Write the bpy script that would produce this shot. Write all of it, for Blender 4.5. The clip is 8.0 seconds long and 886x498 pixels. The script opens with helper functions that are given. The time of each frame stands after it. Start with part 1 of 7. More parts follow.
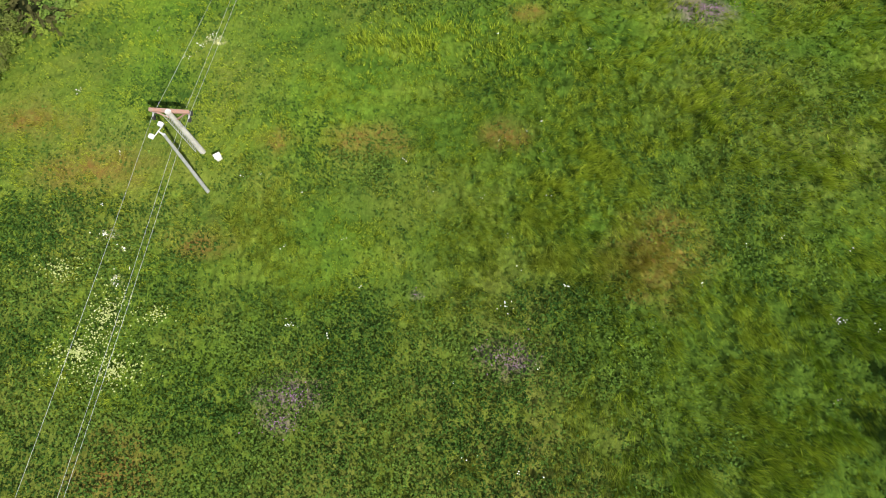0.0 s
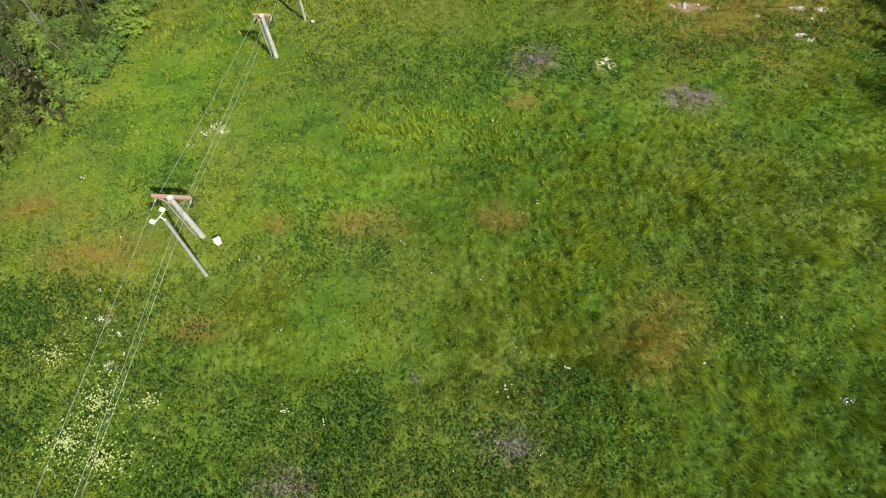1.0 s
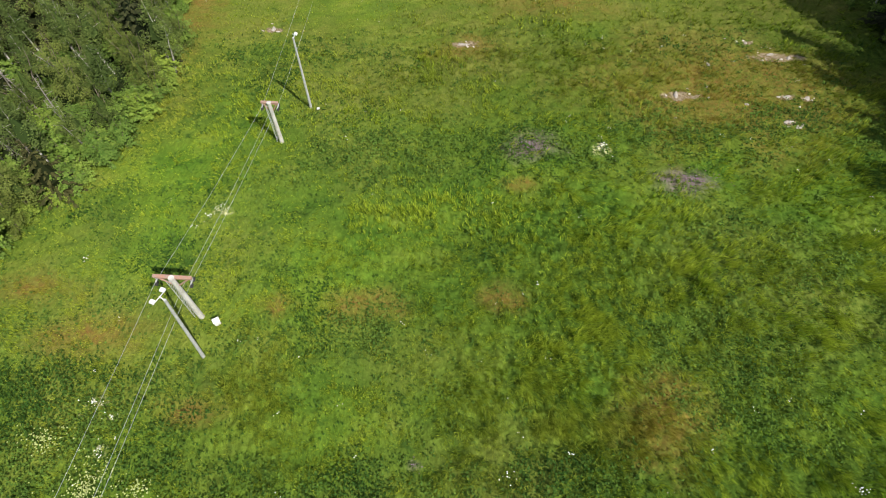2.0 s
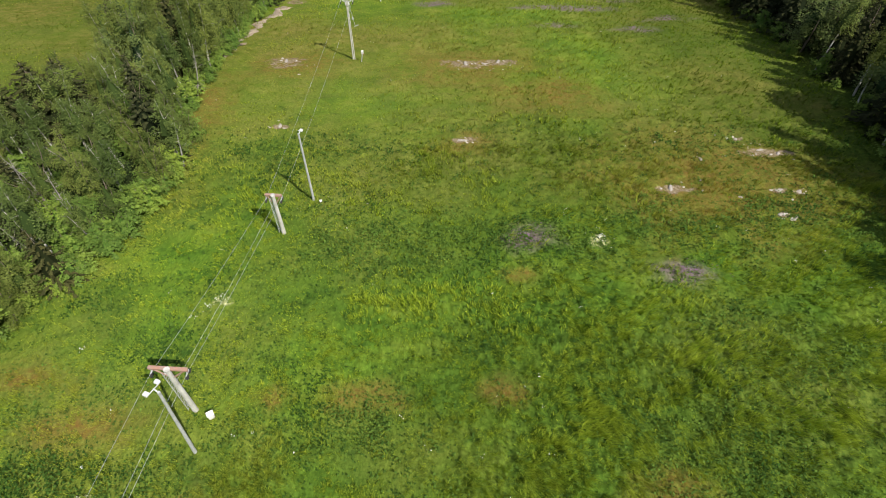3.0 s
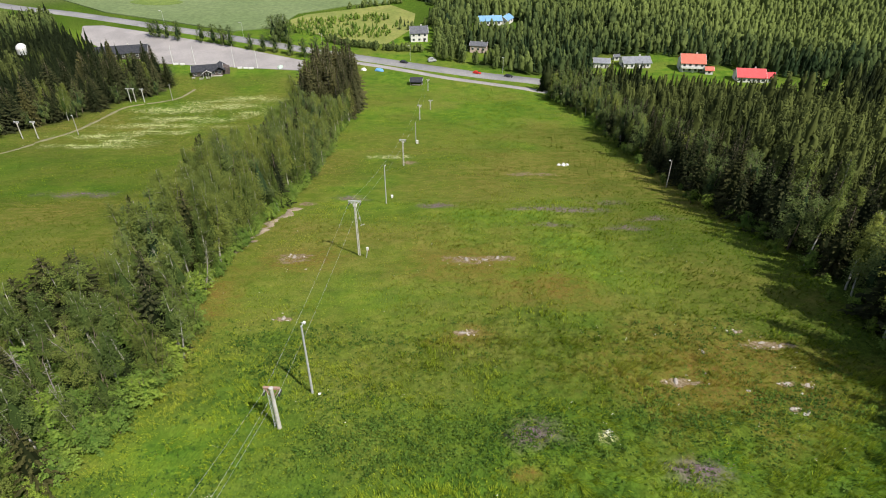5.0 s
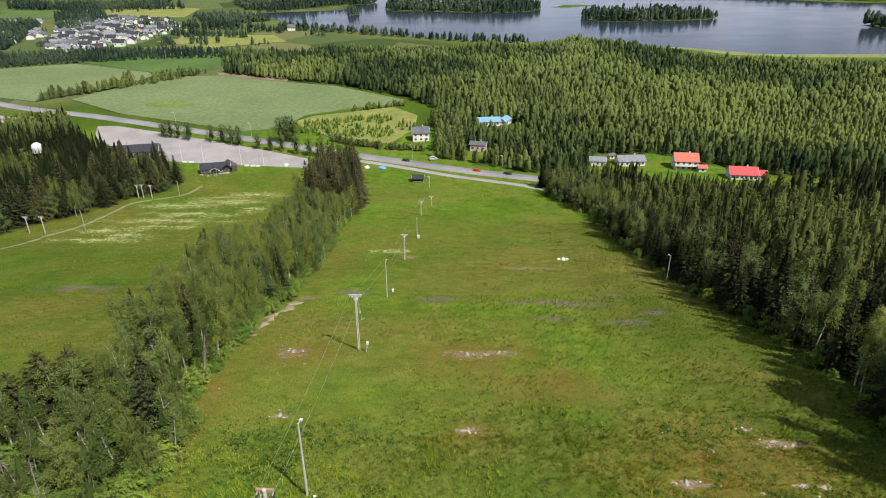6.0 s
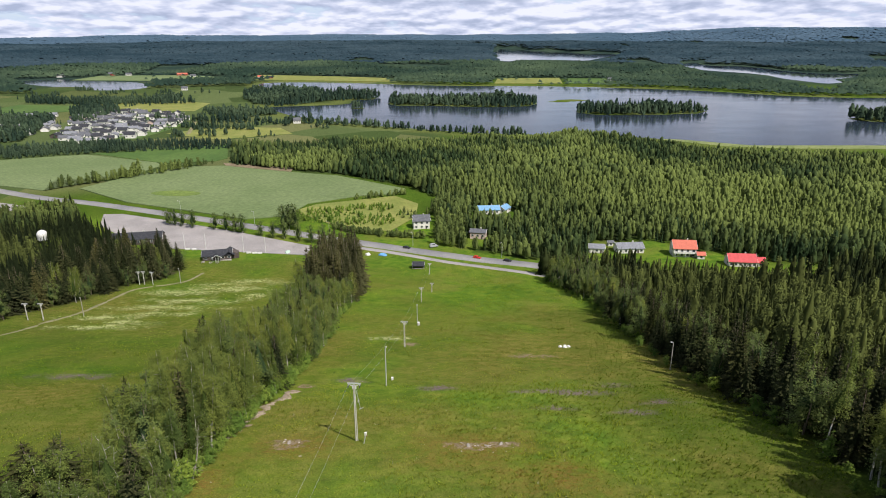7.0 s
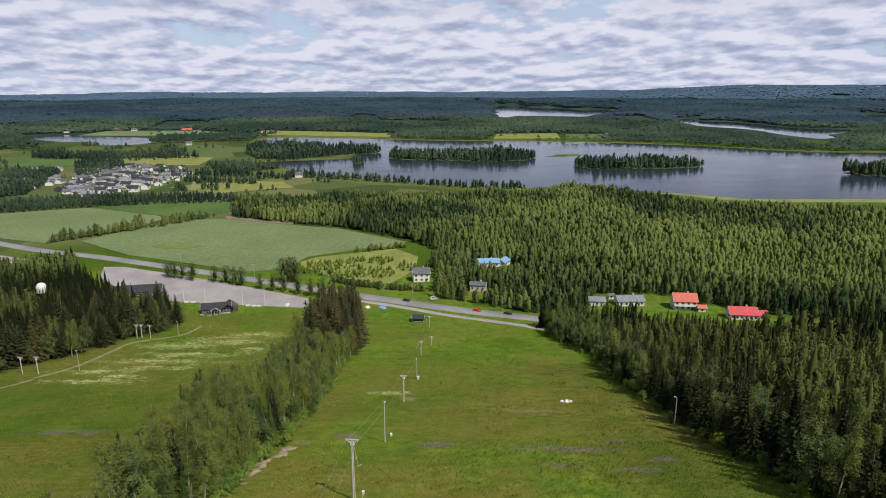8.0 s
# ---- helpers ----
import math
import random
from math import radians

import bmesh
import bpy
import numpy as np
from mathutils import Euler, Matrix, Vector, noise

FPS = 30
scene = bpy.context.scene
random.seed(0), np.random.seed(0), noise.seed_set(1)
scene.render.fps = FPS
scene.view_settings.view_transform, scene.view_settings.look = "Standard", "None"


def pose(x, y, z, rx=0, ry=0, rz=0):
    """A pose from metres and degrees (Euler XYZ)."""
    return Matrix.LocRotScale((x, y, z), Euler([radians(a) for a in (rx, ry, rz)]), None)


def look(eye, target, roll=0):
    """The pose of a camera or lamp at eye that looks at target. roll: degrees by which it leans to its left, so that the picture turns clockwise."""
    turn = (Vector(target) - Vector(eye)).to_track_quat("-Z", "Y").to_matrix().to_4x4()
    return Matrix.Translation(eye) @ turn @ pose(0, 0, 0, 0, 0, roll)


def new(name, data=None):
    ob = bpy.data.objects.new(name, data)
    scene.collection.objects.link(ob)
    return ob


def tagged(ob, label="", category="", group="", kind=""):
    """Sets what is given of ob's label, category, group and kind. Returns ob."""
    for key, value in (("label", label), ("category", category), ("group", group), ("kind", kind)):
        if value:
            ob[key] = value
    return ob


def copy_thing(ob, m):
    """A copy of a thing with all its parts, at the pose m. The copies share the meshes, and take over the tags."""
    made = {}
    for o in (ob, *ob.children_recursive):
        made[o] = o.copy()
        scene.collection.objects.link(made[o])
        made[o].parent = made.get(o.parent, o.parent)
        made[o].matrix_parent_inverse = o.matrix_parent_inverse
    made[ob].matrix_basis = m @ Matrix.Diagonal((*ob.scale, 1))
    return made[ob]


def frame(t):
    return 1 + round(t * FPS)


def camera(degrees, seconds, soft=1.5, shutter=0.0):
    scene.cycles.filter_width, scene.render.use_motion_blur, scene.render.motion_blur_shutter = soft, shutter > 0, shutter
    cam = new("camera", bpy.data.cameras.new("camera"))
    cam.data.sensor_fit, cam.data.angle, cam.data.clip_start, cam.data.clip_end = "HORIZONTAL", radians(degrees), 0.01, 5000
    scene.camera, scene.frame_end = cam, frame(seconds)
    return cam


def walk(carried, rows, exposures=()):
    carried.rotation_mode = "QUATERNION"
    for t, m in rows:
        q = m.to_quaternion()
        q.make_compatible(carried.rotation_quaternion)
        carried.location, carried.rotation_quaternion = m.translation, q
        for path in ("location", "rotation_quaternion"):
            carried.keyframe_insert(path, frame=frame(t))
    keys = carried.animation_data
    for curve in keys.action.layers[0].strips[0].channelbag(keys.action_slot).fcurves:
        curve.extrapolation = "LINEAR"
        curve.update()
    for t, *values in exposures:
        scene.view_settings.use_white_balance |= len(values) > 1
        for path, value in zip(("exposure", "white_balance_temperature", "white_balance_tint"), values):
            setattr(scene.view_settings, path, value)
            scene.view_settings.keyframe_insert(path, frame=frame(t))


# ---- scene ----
EYE = 128.5
cam = camera(69.0, 8.0, soft=1.0)
# seconds, pitch below the horizon, yaw, roll: the eye hovers and tilts up
TILTS = [
    (0.0, -74.52, 0.18, 0.07), (0.5, -70.84, -0.12, 0.10), (1.0, -67.26, -0.34, 0.11), (2.5, -56.20, -0.27, -0.02),
    (3.0, -52.05, -0.29, -0.03), (3.5, -47.92, -0.20, -0.06), (4.0, -43.66, -0.17, -0.05), (4.5, -39.38, -0.14, 0.0),
    (6.0, -26.75, -0.02, 0.01), (6.5, -22.86, 0.0, 0.02), (7.0, -19.05, 0.01, 0.01), (7.5, -15.82, 0.01, 0.02), (8.0, -14.36, 0.0, 0.0),
]
walk(cam, [(t, pose(0, 0, EYE, 90 + pitch, 0, yaw) @ pose(0, 0, 0, 0, 0, -roll)) for t, pitch, yaw, roll in TILTS],
     [(0.0, 0.70, 6500, 10), (1.0, 0.68, 6500, 10), (3.0, 0.58, 6500, 10), (4.5, 0.53, 6500, 11), (6.0, 0.47, 6500, 12), (7.0, 0.33, 6500, 13), (8.0, 0.02, 6500, 14)])

# ---- light ----
SUN_AZ, SUN_EL = 139.0, 51.0
world = bpy.data.worlds.new("world")
scene.world = world
world.use_nodes = True
wn, wl = world.node_tree.nodes, world.node_tree.links
wn.clear()


def wnode(kind, **settings):
    n = wn.new(kind)
    for key, value in settings.items():
        setattr(n, key, value)
    return n


def wmath(op, a, b=None, clamp=False):
    n = wnode("ShaderNodeMath", operation=op, use_clamp=clamp)
    for i, v in enumerate((a, b)):
        if v is None:
            continue
        if isinstance(v, (int, float)):
            n.inputs[i].default_value = v
        else:
            wl.new(v, n.inputs[i])
    return n.outputs[0]


sky = wnode("ShaderNodeTexSky", sky_type="NISHITA", sun_disc=False, sun_elevation=radians(SUN_EL), sun_rotation=radians(SUN_AZ))
sky.air_density, sky.dust_density, sky.ozone_density = 1.0, 0.3, 2.5
# a layer of cumulus: noise on a plane high above, thinning overhead
coord = wnode("ShaderNodeTexCoord")
sep = wnode("ShaderNodeSeparateXYZ")
wl.new(coord.outputs["Generated"], sep.inputs[0])
up = wmath("MAXIMUM", wmath("ADD", sep.outputs[2], 0.22), 0.1)
comb = wnode("ShaderNodeCombineXYZ")
wl.new(wmath("DIVIDE", wmath("MULTIPLY", sep.outputs[0], 1.15), up), comb.inputs[0])
wl.new(wmath("DIVIDE", sep.outputs[1], up), comb.inputs[1])


def cloud_noise(scale, detail, rough, offset, shift=0.0):
    n = wnode("ShaderNodeTexNoise")
    m = wnode("ShaderNodeMapping")
    m.inputs["Location"].default_value = (offset[0], offset[1] + shift, offset[2])
    m.inputs["Scale"].default_value = (1.0, 1.0, 1.0)
    wl.new(comb.outputs[0], m.inputs[0])
    wl.new(m.outputs[0], n.inputs["Vector"])
    n.inputs["Scale"].default_value, n.inputs["Detail"].default_value, n.inputs["Roughness"].default_value = scale, detail, rough
    return n.outputs["Fac"]


def wramp(fac, stops):
    n = wnode("ShaderNodeValToRGB")
    e = n.color_ramp.elements
    e[0].position, e[0].color = stops[0][0], (*stops[0][1], 1)
    e[1].position, e[1].color = stops[-1][0], (*stops[-1][1], 1)
    for p, c in stops[1:-1]:
        e.new(p).color = (*c, 1)
    wl.new(fac, n.inputs[0])
    return n.outputs[0]


def wmix(fac, a, b):
    n = wnode("ShaderNodeMix", data_type="RGBA")
    wl.new(fac, n.inputs["Factor"])
    wl.new(a, n.inputs[6])
    wl.new(b, n.inputs[7])
    return n.outputs[2]


def cloud_puffs(scale, offset, shift):
    """Round heads of cumulus: smooth cells, broken up by fine noise."""
    v = wnode("ShaderNodeTexVoronoi", feature="SMOOTH_F1")
    m = wnode("ShaderNodeMapping")
    m.inputs["Location"].default_value = (offset[0], offset[1] + shift, offset[2])
    wl.new(comb.outputs[0], m.inputs[0])
    wl.new(m.outputs[0], v.inputs["Vector"])
    v.inputs["Scale"].default_value, v.inputs["Smoothness"].default_value = scale, 0.35
    v.inputs["Detail"].default_value, v.inputs["Roughness"].default_value = 3.0, 0.5
    return wmath("SUBTRACT", 0.8, v.outputs["Distance"])


def cloud_mass(shift):
    cover = cloud_noise(2.3, 8.0, 0.55, (3.1, 1.7, 0.0), shift)
    broad = cloud_noise(0.75, 2.0, 0.5, (1.3, 4.25, 2.0), shift)
    heads = cloud_puffs(4.0, (0.4, 2.2, 0.0), shift)
    return wmath("ADD", wmath("ADD", wmath("MULTIPLY", cover, 0.52), wmath("MULTIPLY", broad, 0.36)), wmath("ADD", wmath("MULTIPLY", heads, 0.20), 0.135))


# each cloud is bright on top and grey below: its mass is set against the mass a little higher up
mass = cloud_mass(0.0)
rim = wmath("ADD", wmath("MULTIPLY", wmath("SUBTRACT", mass, cloud_mass(-0.12)), 3.4), 0.5, True)
mask = wramp(mass, [(0.36, (0.75, 0.75, 0.75)), (0.46, (1, 1, 1))])
veil = wramp(mass, [(0.41, (0, 0, 0)), (0.48, (1, 1, 1))])
lit = wramp(rim, [(0.12, (3.3, 3.85, 5.2)), (0.42, (4.7, 5.2, 6.6)), (0.72, (6.7, 7.0, 7.9))])
heavy = wramp(mass, [(0.47, (0.8, 0.8, 0.82)), (0.56, (0.26, 0.29, 0.34))])
under_mix = wnode("ShaderNodeMix", data_type="RGBA", blend_type="MULTIPLY")
under_mix.inputs["Factor"].default_value = 1.0
wl.new(lit, under_mix.inputs[6])
wl.new(heavy, under_mix.inputs[7])
under = under_mix.outputs[2]
steep = wnode("ShaderNodeMapRange", interpolation_type="SMOOTHSTEP")
steep.inputs[1].default_value, steep.inputs[2].default_value = 0.08, 0.19
wl.new(sep.outputs[2], steep.inputs[0])
haze_blue = wnode("ShaderNodeRGB")
haze_blue.outputs[0].default_value = (4.3, 5.4, 7.0, 1)
cloud = wmix(veil, haze_blue.outputs[0], wmix(steep.outputs[0], lit, under))
bg = wnode("ShaderNodeBackground")
wl.new(wmix(mask, sky.outputs[0], cloud), bg.inputs[0])
bg.inputs[1].default_value = 0.105
wout = wnode("ShaderNodeOutputWorld")
wl.new(bg.outputs[0], wout.inputs[0])

sun_data = bpy.data.lights.new("sun", "SUN")
sun_data.energy, sun_data.angle, sun_data.color = 5.0, radians(0.6), (1.0, 0.95, 0.86)
sun = new("sun", sun_data)
_a, _e = radians(SUN_AZ), radians(SUN_EL)
SUN_WAY = Vector((math.sin(_a) * math.cos(_e), math.cos(_a) * math.cos(_e), math.sin(_e)))
sun.matrix_world = look(SUN_WAY * 900, (0, 0, 0))
# ---- materials ----
rng = np.random.default_rng(7)


class Mat:
    """A small builder for procedural materials."""

    def __init__(self, name, rough=0.8, metal=0.0, spec=0.3):
        self.m = bpy.data.materials.new(name)
        self.m.use_nodes = True
        self.t = self.m.node_tree
        self.b = self.t.nodes["Principled BSDF"]
        self.b.inputs["Roughness"].default_value = rough
        self.b.inputs["Metallic"].default_value = metal
        self.b.inputs["Specular IOR Level"].default_value = spec
        self._pos = None

    def node(self, kind, **settings):
        n = self.t.nodes.new(kind)
        for key, value in settings.items():
            setattr(n, key, value)
        return n

    def link(self, a, b):
        self.t.links.new(a, b)

    def pos(self):
        if self._pos is None:
            self._pos = self.node("ShaderNodeNewGeometry").outputs["Position"]
        return self._pos

    def noise(self, scale, detail=4.0, rough=0.55, stretch=None, turn=0.0, local=False, distort=0.0):
        n = self.node("ShaderNodeTexNoise")
        n.inputs["Scale"].default_value, n.inputs["Detail"].default_value = scale, detail
        n.inputs["Roughness"].default_value, n.inputs["Distortion"].default_value = rough, distort
        src = self.node("ShaderNodeTexCoord").outputs["Object"] if local else self.pos()
        if stretch:
            mp = self.node("ShaderNodeMapping")
            mp.inputs["Scale"].default_value = stretch
            mp.inputs["Rotation"].default_value = (0, 0, radians(turn))
            self.link(src, mp.inputs[0])
            src = mp.outputs[0]
        self.link(src, n.inputs["Vector"])
        return n.outputs["Fac"]

    def ramp(self, fac, stops):
        n = self.node("ShaderNodeValToRGB")
        e = n.color_ramp.elements
        e[0].position, e[0].color = stops[0][0], (*stops[0][1], 1)
        e[1].position, e[1].color = stops[-1][0], (*stops[-1][1], 1)
        for p, c in stops[1:-1]:
            e.new(p).color = (*c, 1)
        self.link(fac, n.inputs[0])
        return n.outputs[0]

    def mix(self, fac, a, b, blend="MIX"):
        n = self.node("ShaderNodeMix", data_type="RGBA", blend_type=blend)
        for sock, v in ((n.inputs["Factor"], fac), (n.inputs[6], a), (n.inputs[7], b)):
            if isinstance(v, (int, float)):
                sock.default_value = v
            elif isinstance(v, tuple):
                sock.default_value = (*v, 1)
            else:
                self.link(v, sock)
        return n.outputs[2]

    def step(self, fac, lo, hi):
        n = self.node("ShaderNodeMapRange", interpolation_type="SMOOTHSTEP")
        n.inputs[1].default_value, n.inputs[2].default_value = lo, hi
        self.link(fac, n.inputs[0])
        return n.outputs[0]

    def attr(self, name, out="Fac"):
        return self.node("ShaderNodeAttribute", attribute_name=name).outputs[out]

    def rand(self):
        return self.node("ShaderNodeObjectInfo").outputs["Random"]

    def island(self):
        return self.node("ShaderNodeNewGeometry").outputs["Random Per Island"]

    def color(self, c):
        if isinstance(c, tuple):
            self.b.inputs["Base Color"].default_value = (*c, 1)
        else:
            self.link(c, self.b.inputs["Base Color"])
        return self

    def bump(self, fac, strength=0.4, distance=0.05):
        n = self.node("ShaderNodeBump")
        n.inputs["Strength"].default_value, n.inputs["Distance"].default_value = strength, distance
        self.link(fac, n.inputs["Height"])
        self.link(n.outputs[0], self.b.inputs["Normal"])
        return self

    def rough(self, fac, lo, hi):
        n = self.node("ShaderNodeMapRange")
        n.inputs[3].default_value, n.inputs[4].default_value = lo, hi
        self.link(fac, n.inputs[0])
        self.link(n.outputs[0], self.b.inputs["Roughness"])
        return self


def two_tone(name, a, b, scale, rough=0.8, metal=0.0, fine=None, bump=0.3, dist=0.02, local=True, spec=0.3):
    """Plain material with coarse blotches and fine grain between two colours."""
    m = Mat(name, rough, metal, spec)
    n1 = m.noise(scale, 5, 0.6, local=local)
    n2 = m.noise(fine or scale * 9, 3, 0.6, local=local)
    c = m.mix(m.step(n1, 0.35, 0.65), a, b)
    g = m.ramp(n2, [(0.3, (0.72, 0.72, 0.72)), (0.7, (1.12, 1.12, 1.12))])
    m.color(m.mix(1.0, c, g, "MULTIPLY"))
    if bump:
        m.bump(n2, bump, dist)
    return m.m


# meadow soil and sward
def meadow_material():
    m = Mat("meadow_sward", 1.0, 0, 0.0)
    big = m.noise(0.035, 4, 0.6)
    mid = m.noise(0.22, 5, 0.62)
    fine = m.noise(2.2, 6, 0.7)
    blade = m.noise(5.5, 6, 0.8, stretch=(1.0, 0.4, 1.0), turn=18)
    base = m.ramp(mid, [(0.28, (0.045, 0.105, 0.014)), (0.45, (0.085, 0.16, 0.018)), (0.58, (0.125, 0.195, 0.022)), (0.72, (0.175, 0.22, 0.034))])
    yellow = m.ramp(fine, [(0.3, (0.10, 0.14, 0.018)), (0.7, (0.20, 0.21, 0.05))])
    c = m.mix(m.step(big, 0.45, 0.68), base, yellow)
    c = m.mix(m.step(m.noise(0.6, 5, 0.65), 0.56, 0.72), c, (0.035, 0.085, 0.014))
    ripe = m.mix(m.step(m.noise(0.45, 5, 0.7), 0.38, 0.64), (0.105, 0.12, 0.02), (0.19, 0.165, 0.046))
    c = m.mix(m.attr("darkened"), c, m.mix(m.step(fine, 0.3, 0.7), (0.026, 0.055, 0.009), (0.07, 0.115, 0.016)))
    c = m.mix(m.attr("ripe"), c, ripe)
    dry = m.mix(m.step(fine, 0.35, 0.65), (0.18, 0.10, 0.03), (0.16, 0.145, 0.032))
    dm = m.node("ShaderNodeMath", operation="MULTIPLY", use_clamp=True)
    m.link(m.attr("dry"), dm.inputs[0])
    m.link(m.ramp(m.noise(0.9, 5, 0.7), [(0.32, (0.25, 0.25, 0.25)), (0.6, (1.3, 1.3, 1.3))]), dm.inputs[1])
    c = m.mix(dm.outputs[0], c, dry)
    bare = m.mix(m.step(m.noise(3.0, 5, 0.8), 0.4, 0.62), (0.15, 0.11, 0.06), (0.31, 0.25, 0.18))
    worn = m.node("ShaderNodeMath", operation="MULTIPLY", use_clamp=True)
    m.link(m.attr("bare"), worn.inputs[0])
    m.link(m.ramp(m.noise(1.1, 5, 0.75), [(0.40, (0.1, 0.1, 0.1)), (0.56, (1.4, 1.4, 1.4))]), worn.inputs[1])
    c = m.mix(m.step(worn.outputs[0], 0.3, 0.7), c, bare)
    cell = m.node("ShaderNodeTexVoronoi", feature="F1")
    cell.inputs["Scale"].default_value, cell.inputs["Randomness"].default_value = 0.011, 0.9
    m.link(m.pos(), cell.inputs["Vector"])
    pick = m.node("ShaderNodeSeparateColor")
    m.link(cell.outputs["Color"], pick.inputs[0])
    crops = m.ramp(pick.outputs[0], [(0.0, (0.045, 0.068, 0.026)), (0.35, (0.068, 0.098, 0.036)), (0.6, (0.10, 0.13, 0.055)), (0.8, (0.052, 0.08, 0.028)), (1.0, (0.14, 0.148, 0.066))])
    c = m.mix(m.attr("plain"), c, crops)
    lil = m.mix(m.step(fine, 0.3, 0.7), (0.12, 0.115, 0.06), (0.22, 0.14, 0.20))
    c = m.mix(m.step(m.attr("lilac"), 0.1, 1.35), c, lil)
    blo = m.mix(m.step(fine, 0.42, 0.62), (0.13, 0.17, 0.05), (0.55, 0.54, 0.28))
    drift = m.node("ShaderNodeMath", operation="MULTIPLY", use_clamp=True)
    m.link(m.attr("bloom"), drift.inputs[0])
    m.link(m.ramp(m.noise(0.55, 6, 0.75), [(0.42, (0.0, 0.0, 0.0)), (0.58, (1.5, 1.5, 1.5))]), drift.inputs[1])
    c = m.mix(m.step(drift.outputs[0], 0.1, 0.9), c, blo)
    # leaf litter darkened to near black: shade below the trees is in its colour
    shaded_litter = m.mix(m.step(fine, 0.35, 0.65), (0.012, 0.02, 0.008), (0.028, 0.038, 0.014))
    c = m.mix(m.attr("wood"), c, shaded_litter)
    # far ground takes the canopy's colour, blue haze of distance mixed in
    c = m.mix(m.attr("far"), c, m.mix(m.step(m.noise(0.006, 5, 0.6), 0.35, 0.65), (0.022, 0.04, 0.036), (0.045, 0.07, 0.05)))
    shore = m.mix(m.step(fine, 0.35, 0.65), (0.09, 0.12, 0.035), (0.14, 0.155, 0.05))
    c = m.mix(m.attr("shore"), c, shore)
    g = m.ramp(blade, [(0.32, (0.34, 0.37, 0.32)), (0.68, (1.5, 1.48, 1.4))])
    m.color(m.mix(0.75, c, g, "MULTIPLY"))
    m.bump(fine, 0.5, 0.25)
    return m.m


M_MEADOW = meadow_material()


def leaf_material(name, dark, light, rough=0.6, trans=0.25, own=False, dry=False, spread=0.24):
    """Leaves: the tint attribute picks the hue of each tree, the island each leaf."""
    m = Mat(name, rough, 0, 0.02)
    c = m.mix(m.attr("tint"), dark, light)
    g = m.ramp(m.island(), [(0.0, (1 - spread, 1 - spread, 1 - spread)), (1.0, (1 + spread, 1 + 0.9 * spread, 1 + 0.7 * spread))])
    c = m.mix(1.0, c, g, "MULTIPLY")
    o = m.ramp(m.rand(), [(0.0, (0.72, 0.78, 0.8)), (0.5, (1.0, 1.0, 1.0)), (1.0, (1.3, 1.18, 0.95))])
    c = m.mix(0.8 if own else 0.0, c, o, "MULTIPLY")
    if dry:
        c = m.mix(m.attr("ripe"), c, m.mix(m.attr("tint"), (0.105, 0.125, 0.016), (0.38, 0.35, 0.085)))
        c = m.mix(m.attr("dry"), c, m.mix(m.attr("tint"), (0.20, 0.12, 0.02), (0.36, 0.27, 0.06)))
    m.color(c)
    tr = m.node("ShaderNodeBsdfTranslucent")
    m.link(c, tr.inputs[0])
    mx = m.node("ShaderNodeMixShader")
    mx.inputs[0].default_value = trans
    m.link(m.b.outputs[0], mx.inputs[1])
    m.link(tr.outputs[0], mx.inputs[2])
    m.link(mx.outputs[0], m.t.nodes["Material Output"].inputs[0])
    return m.m


M_SPRUCE = leaf_material("spruce_needles", (0.014, 0.020, 0.009), (0.058, 0.062, 0.026), 0.8, 0.06, True)
M_BROWNSPRUCE = leaf_material("coned_spruce_needles", (0.032, 0.036, 0.015), (0.10, 0.10, 0.045), 0.8, 0.08, True)
M_BIRCH = leaf_material("birch_leaves", (0.05, 0.078, 0.02), (0.18, 0.215, 0.05), 0.6, 0.2, True)
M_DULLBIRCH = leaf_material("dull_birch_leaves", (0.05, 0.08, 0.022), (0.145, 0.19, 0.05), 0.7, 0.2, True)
M_WILLOW = leaf_material("willow_leaves", (0.08, 0.15, 0.03), (0.19, 0.27, 0.05), 0.6, 0.25, True)
M_MIXED = leaf_material("mixed_wood_leaves", (0.026, 0.046, 0.02), (0.138, 0.178, 0.05), 0.6, 0.12, spread=0.14)
# darker than the mixed wood: the eastern wood's shade is put into this colour
M_DARKWOOD = leaf_material("dark_wood_leaves", (0.014, 0.0205, 0.009), (0.085, 0.104, 0.03), 0.8, 0.06, spread=0.2)
# the haze of distance is put into these three leaf colours as blue
M_FARWOOD = leaf_material("hazed_far_wood_leaves", (0.022, 0.042, 0.031), (0.066, 0.10, 0.058), 0.7, 0.15, spread=0.14)
# cloud shade darkens the horizon woods' colour as well
M_HAZE_HORIZON = leaf_material("hazed_horizon_wood_leaves", (0.016, 0.033, 0.045), (0.038, 0.062, 0.078), 0.9, 0.0, spread=0.1)
M_HAZE_HILLS = leaf_material("hazed_hill_woods", (0.05, 0.088, 0.13), (0.068, 0.11, 0.155), 0.9, 0.0, spread=0.08)
M_GRASS = leaf_material("grass_blades", (0.08, 0.178, 0.006), (0.39, 0.48, 0.045), 0.9, 0.25, False, True, 0.32)
M_BARK = two_tone("spruce_bark", (0.12, 0.09, 0.07), (0.2, 0.165, 0.13), 2.0, 0.9)
M_BIRCHBARK = two_tone("birch_bark", (0.52, 0.5, 0.46), (0.26, 0.24, 0.22), 3.0, 0.7)
M_DEAD = two_tone("dead_wood", (0.34, 0.31, 0.28), (0.2, 0.18, 0.16), 4.0, 0.85)
M_ASPHALT = two_tone("asphalt", (0.20, 0.20, 0.205), (0.26, 0.255, 0.25), 0.05, 0.85, fine=1.5, local=False)
M_GRAVEL = two_tone("gravel", (0.26, 0.245, 0.24), (0.33, 0.308, 0.30), 0.06, 0.95, fine=2.0, local=False)
